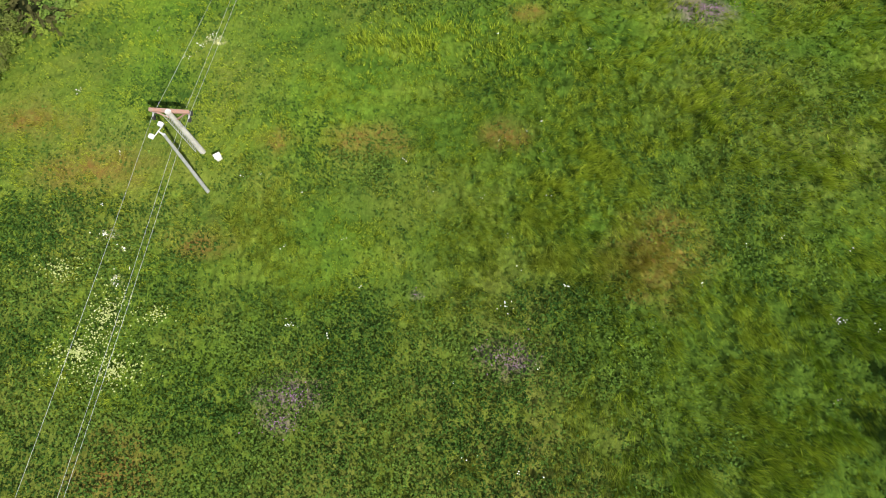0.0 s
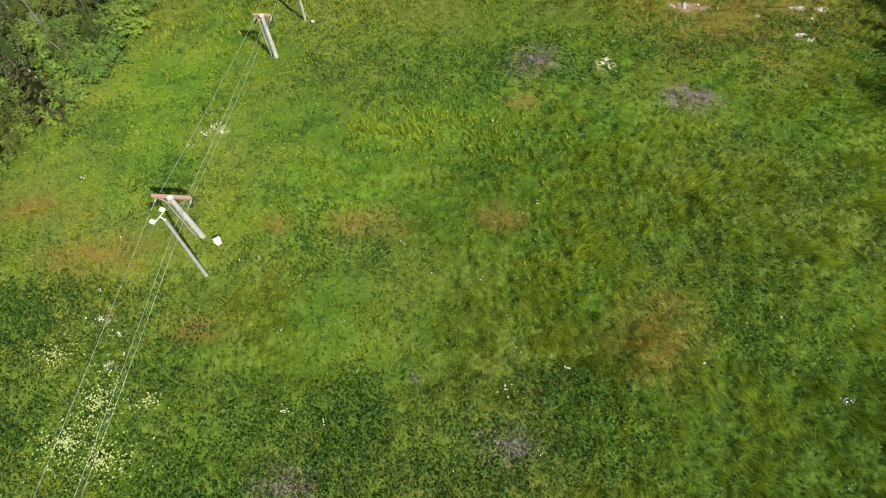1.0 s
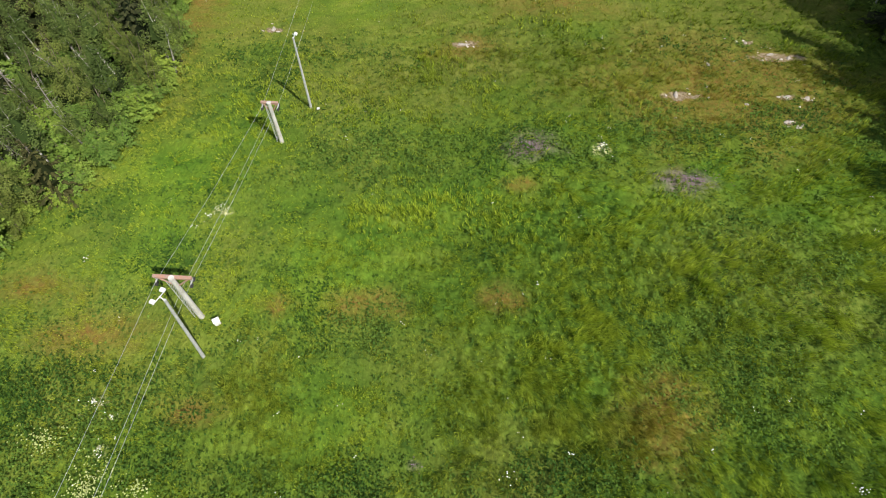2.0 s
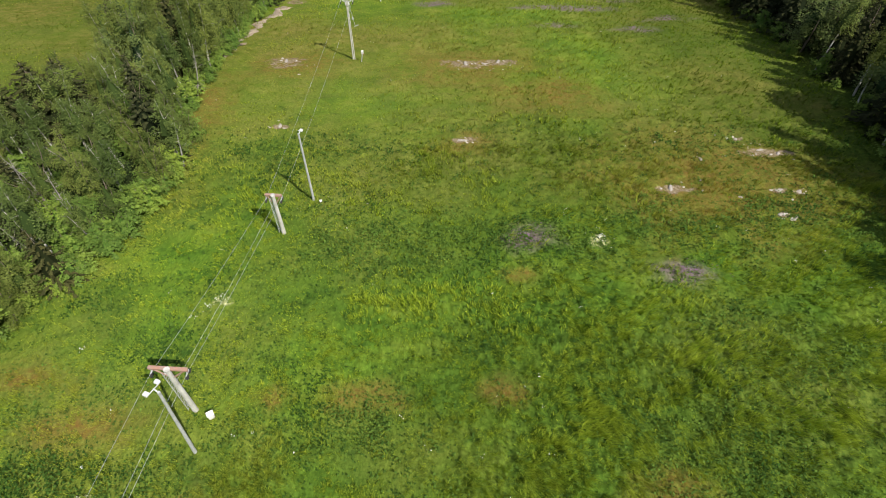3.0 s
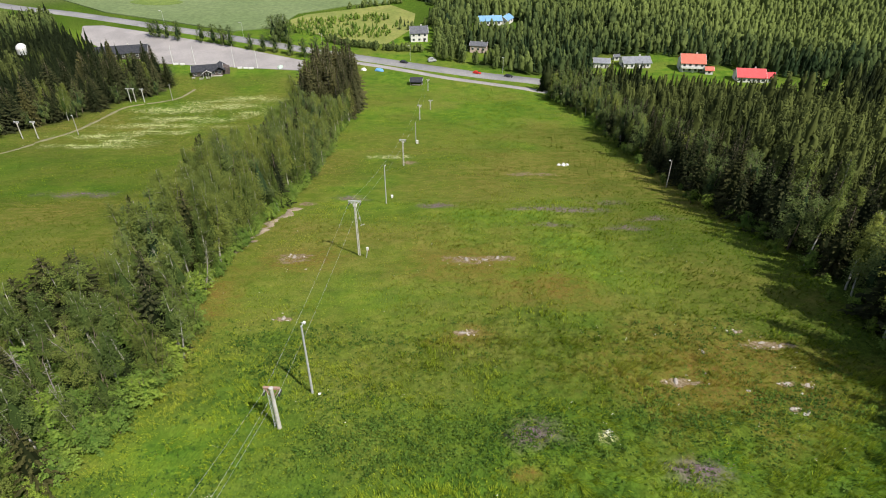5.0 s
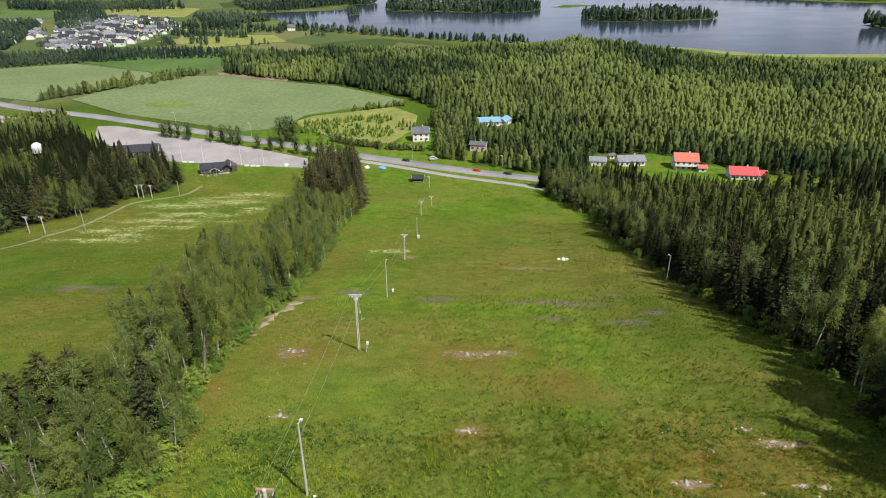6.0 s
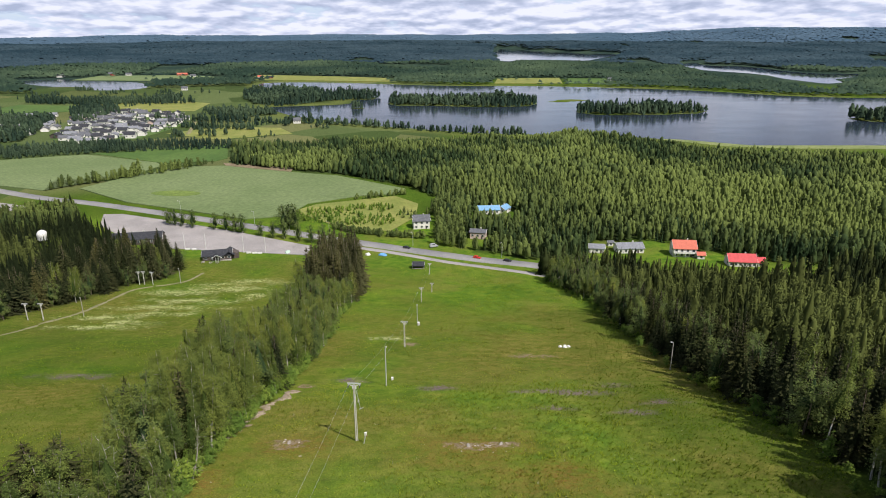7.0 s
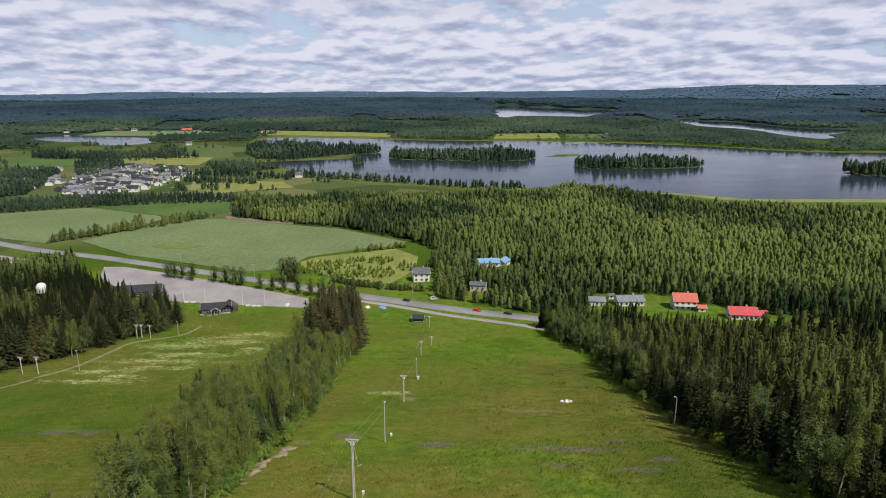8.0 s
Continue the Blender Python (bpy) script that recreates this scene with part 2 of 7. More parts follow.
M_TRACK = two_tone("dirt_track", (0.17, 0.165, 0.075), (0.25, 0.23, 0.125), 0.4, 0.95, fine=3.0, local=False)
M_OATS = two_tone("oat_crop", (0.118, 0.165, 0.062), (0.148, 0.195, 0.08), 0.012, 0.9, fine=0.35, local=False, dist=0.2)
M_CLOVER = two_tone("clover_ley", (0.055, 0.11, 0.02), (0.08, 0.14, 0.028), 0.02, 0.9, fine=0.3, local=False)
M_HAY = two_tone("yellow_hay", (0.16, 0.19, 0.04), (0.225, 0.23, 0.06), 0.05, 0.9, fine=0.5, local=False)
M_WEEDS = two_tone("weedy_green", (0.11, 0.165, 0.03), (0.145, 0.20, 0.042), 0.05, 0.9, fine=0.4, local=False)
M_SOIL = two_tone("tilled_soil", (0.15, 0.12, 0.07), (0.22, 0.17, 0.11), 0.05, 0.95, fine=0.6, local=False)


def water_material(ruffled):
    m = Mat("lake_water" if ruffled else "calm_lake_water", 0.12, 0, 0.5)
    m.color((0.02, 0.03, 0.045))
    m.b.inputs["IOR"].default_value = 1.33
    n = m.noise(0.02, 5, 0.6, stretch=(0.5, 1.6, 1.0))
    m.rough(n, *((0.05, 0.22) if ruffled else (0.02, 0.10)))
    if ruffled:
        m.bump(m.noise(0.35, 4, 0.6), 0.08, 0.5)
    return m.m


M_WATER = water_material(True)
M_CALM = water_material(False)
# ---- the land ----
PROFILE_Y = [-400, -150, -60, 0, 15, 43, 80, 120, 160, 200, 250, 300, 340, 400, 850, 1800, 2200, 2800, 3800, 4700, 5200]
PROFILE_Z = [170, 128, 103.5, 91, 87.5, 80.5, 70, 56.5, 43.5, 31.5, 18.5, 9, 5, 3.5, 1.2, 1.5, 6, 11, 26, 40, 44]
_yy = np.arange(-400, 5200, 5.0)
_zz = np.interp(_yy, PROFILE_Y, PROFILE_Z)
_kernel = np.hanning(13)
_kernel /= _kernel.sum()
_zz = np.convolve(np.pad(_zz, 6, mode="edge"), _kernel, mode="valid")


def bare_ground(x, y):
    """Height of the land before the lakes are cut into it."""
    x, y = np.asarray(x, float), np.asarray(y, float)
    far = np.hypot(x, y)
    run = np.where(y < 900, y, np.maximum(far, 900))
    return np.interp(run, _yy, _zz)


def outline_distance(x, y, ring):
    """Signed distance to a closed outline: below zero inside."""
    x, y = np.asarray(x, float), np.asarray(y, float)
    best = np.full(x.shape, 1e18)
    inside = np.zeros(x.shape, bool)
    for (ax, ay), (bx, by) in zip(ring, ring[1:] + ring[:1]):
        dx, dy = bx - ax, by - ay
        s = np.clip(((x - ax) * dx + (y - ay) * dy) / (dx * dx + dy * dy + 1e-9), 0, 1)
        best = np.minimum(best, (x - ax - s * dx) ** 2 + (y - ay - s * dy) ** 2)
        cross = (ay > y) != (by > y)
        with np.errstate(divide="ignore", invalid="ignore"):
            inside ^= cross & (x < (bx - ax) * (y - ay) / (by - ay) + ax)
    d = np.sqrt(best)
    return np.where(inside, -d, d)


def rounded(ring, times=2):
    """Cuts the corners of an outline."""
    for _ in range(times):
        out = []
        for (ax, ay), (bx, by) in zip(ring, ring[1:] + ring[:1]):
            out += [(0.75 * ax + 0.25 * bx, 0.75 * ay + 0.25 * by), (0.25 * ax + 0.75 * bx, 0.25 * ay + 0.75 * by)]
        ring = out
    return ring


LAKE = rounded([(-301, 1095), (-229, 991), (-188, 958), (-114, 899), (-33, 861), (48, 821), (119, 811), (191, 811), (248, 788), (282, 766), (351, 726),
        (505, 726), (900, 700), (1300, 900), (1300, 1300), (835, 1242), (679, 1275), (553, 1396), (377, 1466), (218, 1510), (21, 1510), (-127, 1558), (-315, 1626), (-474, 1591), (-306, 1334),
        (-199, 1244), (-144, 1147), (-276, 1112)])
ISLANDS = [rounded(r) for r in (
    [(-106, 1193), (-26, 1223), (126, 1244), (177, 1184), (152, 1112), (63, 1095), (-43, 1129), (-92, 1120)],
    [(195, 1033), (260, 1120), (430, 1079), (420, 1026), (349, 1003), (241, 996)],
    [(-160, 1103), (-129, 1103), (-127, 1071), (-154, 1071)],
    [(-411, 1333), (-342, 1383), (-260, 1334), (-117, 1287), (-122, 1223), (-202, 1193), (-264, 1103), (-339, 1129)],
    [(585, 964), (657, 990), (720, 985), (700, 925), (631, 915), (600, 927)],
    [(170, 1180), (221, 1233), (297, 1233), (232, 1174)])]


def ragged(ring, size, seed):
    """Breaks the edges of an outline into small bays and points."""
    g, out = np.random.default_rng(seed), []
    for (ax, ay), (bx, by) in zip(ring, ring[1:] + ring[:1]):
        n = max(1, int(math.hypot(bx - ax, by - ay) / (2.2 * size)))
        for i in range(n):
            t, k = i / n, g.normal(size=2) * size * 0.32 * (1 if i else 0.4)
            out.append((ax + (bx - ax) * t + k[0], ay + (by - ay) * t + 1.5 * k[1]))
    return rounded(out, 1)


LAKE_WEST = ragged([(-1065, 1627), (-1054, 1681), (-973, 1720), (-860, 1644), (-731, 1609), (-655, 1482), (-667, 1425), (-722, 1398), (-790, 1482), (-888, 1497), (-969, 1543)], 22, 1)
LAKE_FAR = ragged([(265, 3509), (320, 3891), (425, 3788), (439, 3509), (544, 3509), (576, 3344), (660, 3194), (770, 3194), (781, 2993), (742, 2872), (619, 2657), (544, 2472), (424, 2516), (354, 2561), (283, 2516), (234, 2389), (199, 2516)], 40, 2)
LAKE_EAST = ragged([(883, 2467), (973, 2509), (895, 2278), (993, 2278), (1019, 2146), (1012, 2001), (1034, 1898), (1113, 1850), (1190, 1898), (1119, 1783), (1031, 1701), (932, 1556), (889, 1540), (876, 1590), (860, 1681), (883, 1805), (862, 1898), (811, 1974), (782, 2056), (829, 2313)], 25, 3)
LAKE_FAR_EAST = rounded([(1730, 2733), (1774, 2631), (1811, 2583), (1633, 2326), (1571, 2326), (1581, 2448)], 1)
WATERS = [("lake", LAKE, 0.0), ("lake_west", LAKE_WEST, 0.0), ("lake_far", LAKE_FAR, 9.0), ("lake_east", LAKE_EAST, 3.0), ("lake_far_east", LAKE_FAR_EAST, 10.0)]


def ground(x, y):
    """Height of the land with the lake beds cut in."""
    x, y = np.asarray(x, float), np.asarray(y, float)
    z = bare_ground(x, y)
    if z.ndim and (np.hypot(x, y) < 680).any():
        out = np.hypot(x, y) >= 680
        if out.any():
            z[out] = ground(x[out], y[out])
        return z
    for name, ring, level in WATERS:
        d = outline_distance(x, y, ring)
        if name == "lake":
            for isle in ISLANDS:
                d = np.maximum(d, -outline_distance(x, y, isle))
        near = np.clip(d / 40.0, -1, 1)
        z = np.where(d < 40, level + np.where(near > 0, near * np.maximum(z - level, 0.3), near * 2.5), z)
    return z


def gz(x, y):
    return float(land_height(np.array([float(x)]), np.array([float(y)]))[0])


# plan of the woods
STRIP = [(-35, 20), (-33, 28), (-29, 36), (-27.5, 46), (-28, 54), (-32, 70), (-33, 92), (-33, 120), (-33, 157), (-36, 192), (-38, 224), (-37, 250), (-38, 285), (-46, 318),
         (-58, 312), (-62, 265), (-56, 200), (-52, 166), (-56, 130), (-46, 95), (-44, 70), (-48, 56), (-62, 40), (-80, 20)]
WEST_WOOD = [(-155, 195), (-158, 230), (-152, 250), (-147, 285), (-136, 300), (-138, 332), (-165, 345), (-205, 372), (-236, 405), (-262, 440), (-300, 425), (-330, 380), (-300, 200)]
EAST_WOOD = [(46, -16), (46, -4), (47, 10), (46, 22), (45.5, 32), (49, 50), (53, 70), (55.5, 95), (55, 120), (58, 168), (60, 218), (62, 246), (57, 266), (50, 296), (47, 312), (60, 325), (90, 318), (140, 318), (190, 300), (420, 290), (420, -16)]
PLAIN_WOOD = [(-205, 615), (-137, 585), (-93, 570), (-30, 520), (-8, 490), (-3, 450), (-6, 385), (16, 356), (48, 336), (75, 330), (95, 372), (130, 372), (150, 352), (185, 330), (260, 295), (520, 270), (520, 605), (440, 622), (308, 658),
              (240, 715), (188, 785), (100, 758), (10, 740), (-53, 722), (-104, 725), (-179, 712), (-225, 690)]
HOUSE_GLADES = [(37, 430, 20, 20), (22, 374, 10, 13), (106, 352, 18, 12), (89, 352, 9, 9), (137, 345, 12, 11), (164, 324, 14, 9), (152, 317, 7, 9), (-236, 362, 9, 17), (-186, 370, 18, 8)]
WOODS = [STRIP, WEST_WOOD, EAST_WOOD, PLAIN_WOOD]

# patches of the slope: x, y, half width, half depth
DRY = [(-5.4, 19.7, 2.4, 1.2), (4.3, 20.2, 1.3, 1), (-24.9, 17.3, 3.4, 1.4), (-15.7, 11.4, 1.6, .9), (15, 12.7, 1.6, 1.4), (-30, 21, 3, 1.4), (-11.9, 19.7, 1.1, .9), (6.9, 32.7, 1.5, .7),
       (29.4, 47.1, 9.5, 8), (4.6, 80.6, 8, 6), (2.6, 55.7, 3.4, 2), (-17.5, -2.9, 2.2, 2), (13.5, 10.1, 2.5, 2.6), (-22, 81, 5, 4), (14, 70, 6, 5), (-31, 62, 3, 10)]
BARE = [(34.9, 45.4, .9, .6), (36.8, 45.1, .7, .6), (33.2, 41.2, .8, .6), (23.8, 45.8, 1.6, .6), (34.8, 56.8, 1.2, .6), (37.4, 53.4, 2.6, .7), (2.6, 56.7, 1.8, .6), (-19.8, 60.8, 1.1, .8),
        (-23.2, 82, 2.4, 2), (3.8, 81.1, 3, 1.8), (8.7, 82.4, 2.2, 1.4), (23.8, 153.9, 6.5, 1.6), (-29, 119, 2.2, 1.6), (-9.5, 168, 2.5, 3), (24.5, 151.5, 5, 0.8)]
DARK_HERBS = [(16.3, 64.3, 4.2, 3.3), (8.1, 37.8, 2.5, 2), (-5.7, 6.5, 2.1, 1.5), (13.9, 36.2, 2.2, 2.2), (-9, 1, 4, 2.5), (4, 3.6, 4, 2), (8, 7, 3, 1.5)]
LILAC = [(2.1, 4.5, .5, .3), (-1.7, 7.9, .5, .5), (-8.6, 1.7, 2, 1), (-9.3, .3, 1.6, .8), (3.9, 3.8, 2, 1), (21.6, 32.8, 3, 1.3), (33.3, 98.3, 4, 1.6), (24, 112.5, 9, 1.6), (36, 119, 5, 1.5), (20, 101, 4, 1.4), (41, 105, 4, 1.4), (-82, 128, 9, 1.8), (-.8, 115.8, 3.5, 2), (-20, 124, 3.5, 2), (8.1, 37.8, 2.5, 2)]
BLOOM = [(-21.8, 12, .7, .4), (-20.4, 11, .4, .3), (-20.4, 8.9, .4, .4), (-18.0, 29.2, .7, .5), (14.7, 37.4, .9, .9), (34.5, 163.7, 1.9, 1.6), (-15, 178, 6, 2)]
BLOOM_WEST = [(-120, 268, 14, 5), (-112, 235, 20, 4), (-105, 250, 20, 3.5), (-98, 275, 18, 4), (-125, 215, 13, 3), (-118, 196, 16, 3), (-90, 292, 14, 5), (-105, 285, 12, 3), (-84, 262, 8, 3), (-108, 222, 18, 2.5), (-112, 205, 10, 2.5)]


def patches(x, y, spots, soft=0.5):
    """How far each place lies within any of the ragged patches, 0 to 1."""
    out = np.zeros(x.shape)
    rag = 0.45 * vnoise(x, y, 0.35, 12) + 0.3 * vnoise(x, y, 1.1, 13)
    for cx, cy, rx, ry in spots:
        d = np.sqrt(((x - cx) / rx) ** 2 + ((y - cy) / ry) ** 2) + rag
        out = np.maximum(out, np.clip((1 + soft - d) / (2 * soft), 0, 1))
    return out


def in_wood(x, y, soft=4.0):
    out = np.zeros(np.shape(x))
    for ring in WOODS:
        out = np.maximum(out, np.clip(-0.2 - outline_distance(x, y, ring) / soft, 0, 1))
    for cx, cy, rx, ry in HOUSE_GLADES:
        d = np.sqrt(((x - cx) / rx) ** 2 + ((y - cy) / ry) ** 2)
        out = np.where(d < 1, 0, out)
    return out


def make_mesh(name, verts, faces, mats, smooth=False, face_mat=None, floats=None):
    """A mesh from arrays; faces all have the same number of corners."""
    me = bpy.data.meshes.new(name)
    verts, faces = np.asarray(verts, np.float32), np.asarray(faces, np.int32)
    n, k = faces.shape
    me.vertices.add(len(verts))
    me.vertices.foreach_set("co", verts.ravel())
    me.loops.add(n * k)
    me.loops.foreach_set("vertex_index", faces.ravel())
    me.polygons.add(n)
    me.polygons.foreach_set("loop_start", np.arange(0, n * k, k, dtype=np.int32))
    me.polygons.foreach_set("use_smooth", np.full(n, smooth))
    for m in mats if isinstance(mats, (list, tuple)) else [mats]:
        me.materials.append(m)
    if face_mat is not None:
        me.polygons.foreach_set("material_index", np.asarray(face_mat, np.int32))
    me.update(calc_edges=True)
    for key, values in (floats or {}).items():
        a = me.attributes.new(key, "FLOAT", "POINT")
        a.data.foreach_set("value", np.asarray(values, np.float32))
    return me


def wavy(x, y, scale, seed=0.0):
    """Cheap smooth noise, about -1 to 1."""
    a = np.sin(x * scale + 1.3 + seed) * np.cos(y * scale * 1.13 - 0.7 + seed * 2)
    b = np.sin((x * 0.8 + y * 0.6) * scale * 2.3 + seed * 3) * np.cos((y * 0.8 - x * 0.6) * scale * 2.1 + 0.4)
    return 0.65 * a + 0.35 * b


def land_height(x, y):
    """The finished ground: humps on the slope, rolling land and wooded ridges far off."""
    z = ground(x, y)
    r, a = np.hypot(x, y), np.degrees(np.arctan2(x, y))
    slope = np.clip((330 - y) / 40, 0, 1) * np.clip(r / 20, 0, 1)
    z = z + slope * (0.18 * wavy(x, y, 0.35) + 0.35 * wavy(x, y, 0.09, 2.0))
    out = r > 1900
    if not out.any():
        return z
    xo, yo = x[out], y[out]
    lake_d = np.minimum.reduce([outline_distance(xo, yo, q) for _, q, _ in WATERS])
    z[out] += np.clip((r[out] - 1900) / 900, 0, 1) * np.clip(lake_d / 150, 0, 1) * (6 + 7 * wavy(xo, yo, 0.0035, 1.0) + 3 * wavy(xo, yo, 0.012))
    ridge = np.clip((r - 4100) / 500, 0, 1)
    return z + ridge * (16 + 34 * np.clip((a - 17) / 7, 0, 1) + 14 * np.clip((a - 5) / 10, 0, 1) - 8 * np.clip((-a - 20) / 12, 0, 1))


_lattice = np.random.default_rng(5).uniform(-1, 1, (256, 256))


def vnoise(x, y, scale, seed=0):
    """Smooth value noise, about -1 to 1."""
    u, v = np.asarray(x) * scale + 17.3 * seed, np.asarray(y) * scale + 9.1 * seed
    i, j = np.floor(u).astype(int), np.floor(v).astype(int)
    f, h = u - i, v - j
    f, h = f * f * (3 - 2 * f), h * h * (3 - 2 * h)
    at = lambda a, b: _lattice[(i + a) % 256, (j + b) % 256]
    return (at(0, 0) * (1 - f) + at(1, 0) * f) * (1 - h) + (at(0, 1) * (1 - f) + at(1, 1) * f) * h


def ripeness(x, y):
    """How olive and seeded the sward is: most on the middle slope, least at its foot."""
    main = np.interp(y, [30, 60, 90, 190, 235, 270], [0.05, 0.25, 0.5, 0.6, 0.25, 0.0])
    west = np.interp(y, [60, 110, 250, 330], [0.4, 0.5, 0.4, 0.2])
    base = np.where(x < -45, west, main)
    return np.clip(base + 0.35 * vnoise(x, y, 0.05, 3) + 0.2 * vnoise(x, y, 0.16, 4), 0, 1) * (y < 335)


def darkening(x, y):
    """How far soil is darkened; under the sward, shade is put into its colour."""
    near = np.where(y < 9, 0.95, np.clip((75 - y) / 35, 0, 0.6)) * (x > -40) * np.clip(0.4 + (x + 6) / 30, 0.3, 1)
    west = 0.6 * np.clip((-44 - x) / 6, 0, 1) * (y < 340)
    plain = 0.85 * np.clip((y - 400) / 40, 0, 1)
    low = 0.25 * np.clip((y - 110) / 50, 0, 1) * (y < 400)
    # towards the eastern wood, lush growth and tree shade are put into the colour
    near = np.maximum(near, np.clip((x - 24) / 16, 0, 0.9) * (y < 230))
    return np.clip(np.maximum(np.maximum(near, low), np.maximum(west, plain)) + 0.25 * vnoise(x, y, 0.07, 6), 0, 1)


def sward_floats(x, y):
    """What grows where: worn, ripe and flowering parts of the meadow, and painted darkening."""
    return {"dry": 0.75 * patches(x, y, DRY, 0.8), "bare": patches(x, y, BARE), "lilac": patches(x, y, LILAC, 0.7), "bloom": np.maximum(patches(x, y, BLOOM), 0.8 * patches(x, y, BLOOM_WEST, 0.9)), "ripe": ripeness(x, y), "darkened": darkening(x, y)}


def build_ground():
    az = np.radians(np.concatenate([np.arange(-50, 50.01, 0.4), np.arange(54, 307, 4.0)]))
    rad = np.concatenate([[0.0], np.geomspace(2.0, 4950.0, 260)])
    A, Rr = np.meshgrid(az, rad)
    x, y = (Rr * np.sin(A)).ravel(), (Rr * np.cos(A)).ravel()
    z = land_height(x, y)
    nc, nr = len(az), len(rad)
    i, j = np.meshgrid(np.arange(nr - 1), np.arange(nc), indexing="ij")
    k = (j + 1) % nc
    faces = np.stack([i * nc + j, i * nc + k, (i + 1) * nc + k, (i + 1) * nc + j], -1).reshape(-1, 4)[:, ::-1]
    lake_main = outline_distance(x, y, LAKE)
    for isle in ISLANDS:
        lake_main = np.maximum(lake_main, -outline_distance(x, y, isle))
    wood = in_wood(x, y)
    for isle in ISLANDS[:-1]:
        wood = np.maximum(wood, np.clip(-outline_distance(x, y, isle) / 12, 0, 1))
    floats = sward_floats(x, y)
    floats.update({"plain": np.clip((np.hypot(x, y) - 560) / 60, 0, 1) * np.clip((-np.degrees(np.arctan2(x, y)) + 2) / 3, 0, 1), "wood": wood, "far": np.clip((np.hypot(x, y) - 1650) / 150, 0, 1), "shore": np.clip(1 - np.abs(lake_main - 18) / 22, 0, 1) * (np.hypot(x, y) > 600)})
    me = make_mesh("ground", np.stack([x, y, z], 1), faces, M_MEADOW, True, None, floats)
    return tagged(new("ground", me), "green summer meadow on a ski slope running down to a wooded lake plain", "ground", kind="structure")


build_ground()


def flat_sheet(name, ring, mat, lift, label, category, level=None):
    """A sheet with a small turned-down rim, laid over the land along an outline."""
    bm = bmesh.new()
    top = [bm.verts.new((x, y, (gz(x, y) if level is None else level) + lift)) for x, y in ring]
    f = bm.faces.new(top)
    if f.normal.z < 0 or sum((ax * by - bx * ay) for (ax, ay), (bx, by) in zip(ring, ring[1:] + ring[:1])) < 0:
        f.normal_flip()
    low = [bm.verts.new((v.co.x, v.co.y, v.co.z - max(lift, 0.3) - 0.6)) for v in top]
    for i in range(len(top)):
        k = (i + 1) % len(top)
        bm.faces.new((top[i], top[k], low[k], low[i]))
    bmesh.ops.triangulate(bm, faces=[f for f in bm.faces if len(f.verts) > 4])
    bmesh.ops.recalc_face_normals(bm, faces=bm.faces)
    me = bpy.data.meshes.new(name)
    bm.to_mesh(me)
    bm.free()
    me.materials.append(mat)
    return tagged(new(name, me), label, category, kind="structure")


for wname, ring, level in WATERS:
    flat_sheet(wname, ring, M_WATER if wname in ("lake", "lake_west") else M_CALM, 0.0, "grey-blue lake water with wind-ruffled streaks", "water", level)


def ribbon(name, line, width, mat, lift, label, category, step=4.0, edge=0.0):
    """A road of even width that follows the land along a line."""
    pts = [Vector((x, y, 0)) for x, y in line]
    fine = []
    for n in range(len(pts) - 1):
        p0, p1, p2, p3 = pts[max(n - 1, 0)], pts[n], pts[n + 1], pts[min(n + 2, len(pts) - 1)]
        steps = max(2, int((p2 - p1).length / step))
        for s in range(steps):
            t = s / steps
            fine.append(0.5 * ((2 * p1) + (p2 - p0) * t + (2 * p0 - 5 * p1 + 4 * p2 - p3) * t * t + (3 * p1 - p0 - 3 * p2 + p3) * t ** 3))
    fine.append(pts[-1])
    verts, faces = [], []
    for n, p in enumerate(fine):
        d = (fine[min(n + 1, len(fine) - 1)] - fine[max(n - 1, 0)]).normalized()
        side = Vector((d.y, -d.x, 0))
        w = width / 2 * (1 + edge * wavy(np.array([p.x]), np.array([p.y]), 0.9)[0])
        zc = gz(p.x, p.y) + lift
        for q, dz in ((-w - 0.25, -lift - 0.25), (-w, 0), (0, 0.05), (w, 0), (w + 0.25, -lift - 0.25)):
            v = p + side * q
            zz = max(zc, gz(v.x, v.y) + lift) if edge == 0 else gz(v.x, v.y) + lift
            verts.append((v.x, v.y, zz + dz))
    for n in range(len(fine) - 1):
        for q in range(4):
            a = n * 5 + q
            faces.append((a, a + 1, a + 6, a + 5))
    me = make_mesh(name, verts, faces, mat, True)
    return tagged(new(name, me), label, category, kind="structure")


ROAD = [(-520, 590), (-356, 506), (-305, 482), (-259, 466), (-181, 432), (-113.5, 401), (-71, 380), (-35.2, 364), (-14.4, 354), (5.1, 345), (23.7, 336), (46, 327), (90, 305), (200, 255)]
ribbon("road", ROAD, 9.0, M_ASPHALT, 0.25, "grey two-lane asphalt road along the foot of the slope", "road")
ribbon("road_side", [(-52, 362), (-34.2, 354), (-14, 343), (2, 333), (23, 322), (43, 311), (60, 300)], 4.0, M_GRAVEL, 0.15, "narrow gravel side road beside the asphalt road", "road")
flat_sheet("parking_lot", [(-228, 410), (-239, 437), (-226, 438), (-184, 420), (-130.9, 394), (-78, 364), (-78, 347), (-104.6, 351), (-162, 360), (-202, 385)], M_GRAVEL, 0.2, "wide empty grey gravel parking lot", "parking lot")
flat_sheet("yard_west", [(-380, 490), (-345, 474), (-299, 456), (-281, 444), (-284, 430), (-306, 425), (-360, 430)], M_GRAVEL, 0.2, "pale gravel yard beside the road", "yard")
flat_sheet("field_oats_west", [(-560, 600), (-444, 634), (-371, 665), (-280, 623), (-269, 609), (-278, 565), (-334, 542), (-322, 507), (-368, 524)], M_OATS, 0.6, "pale green oat field", "field")
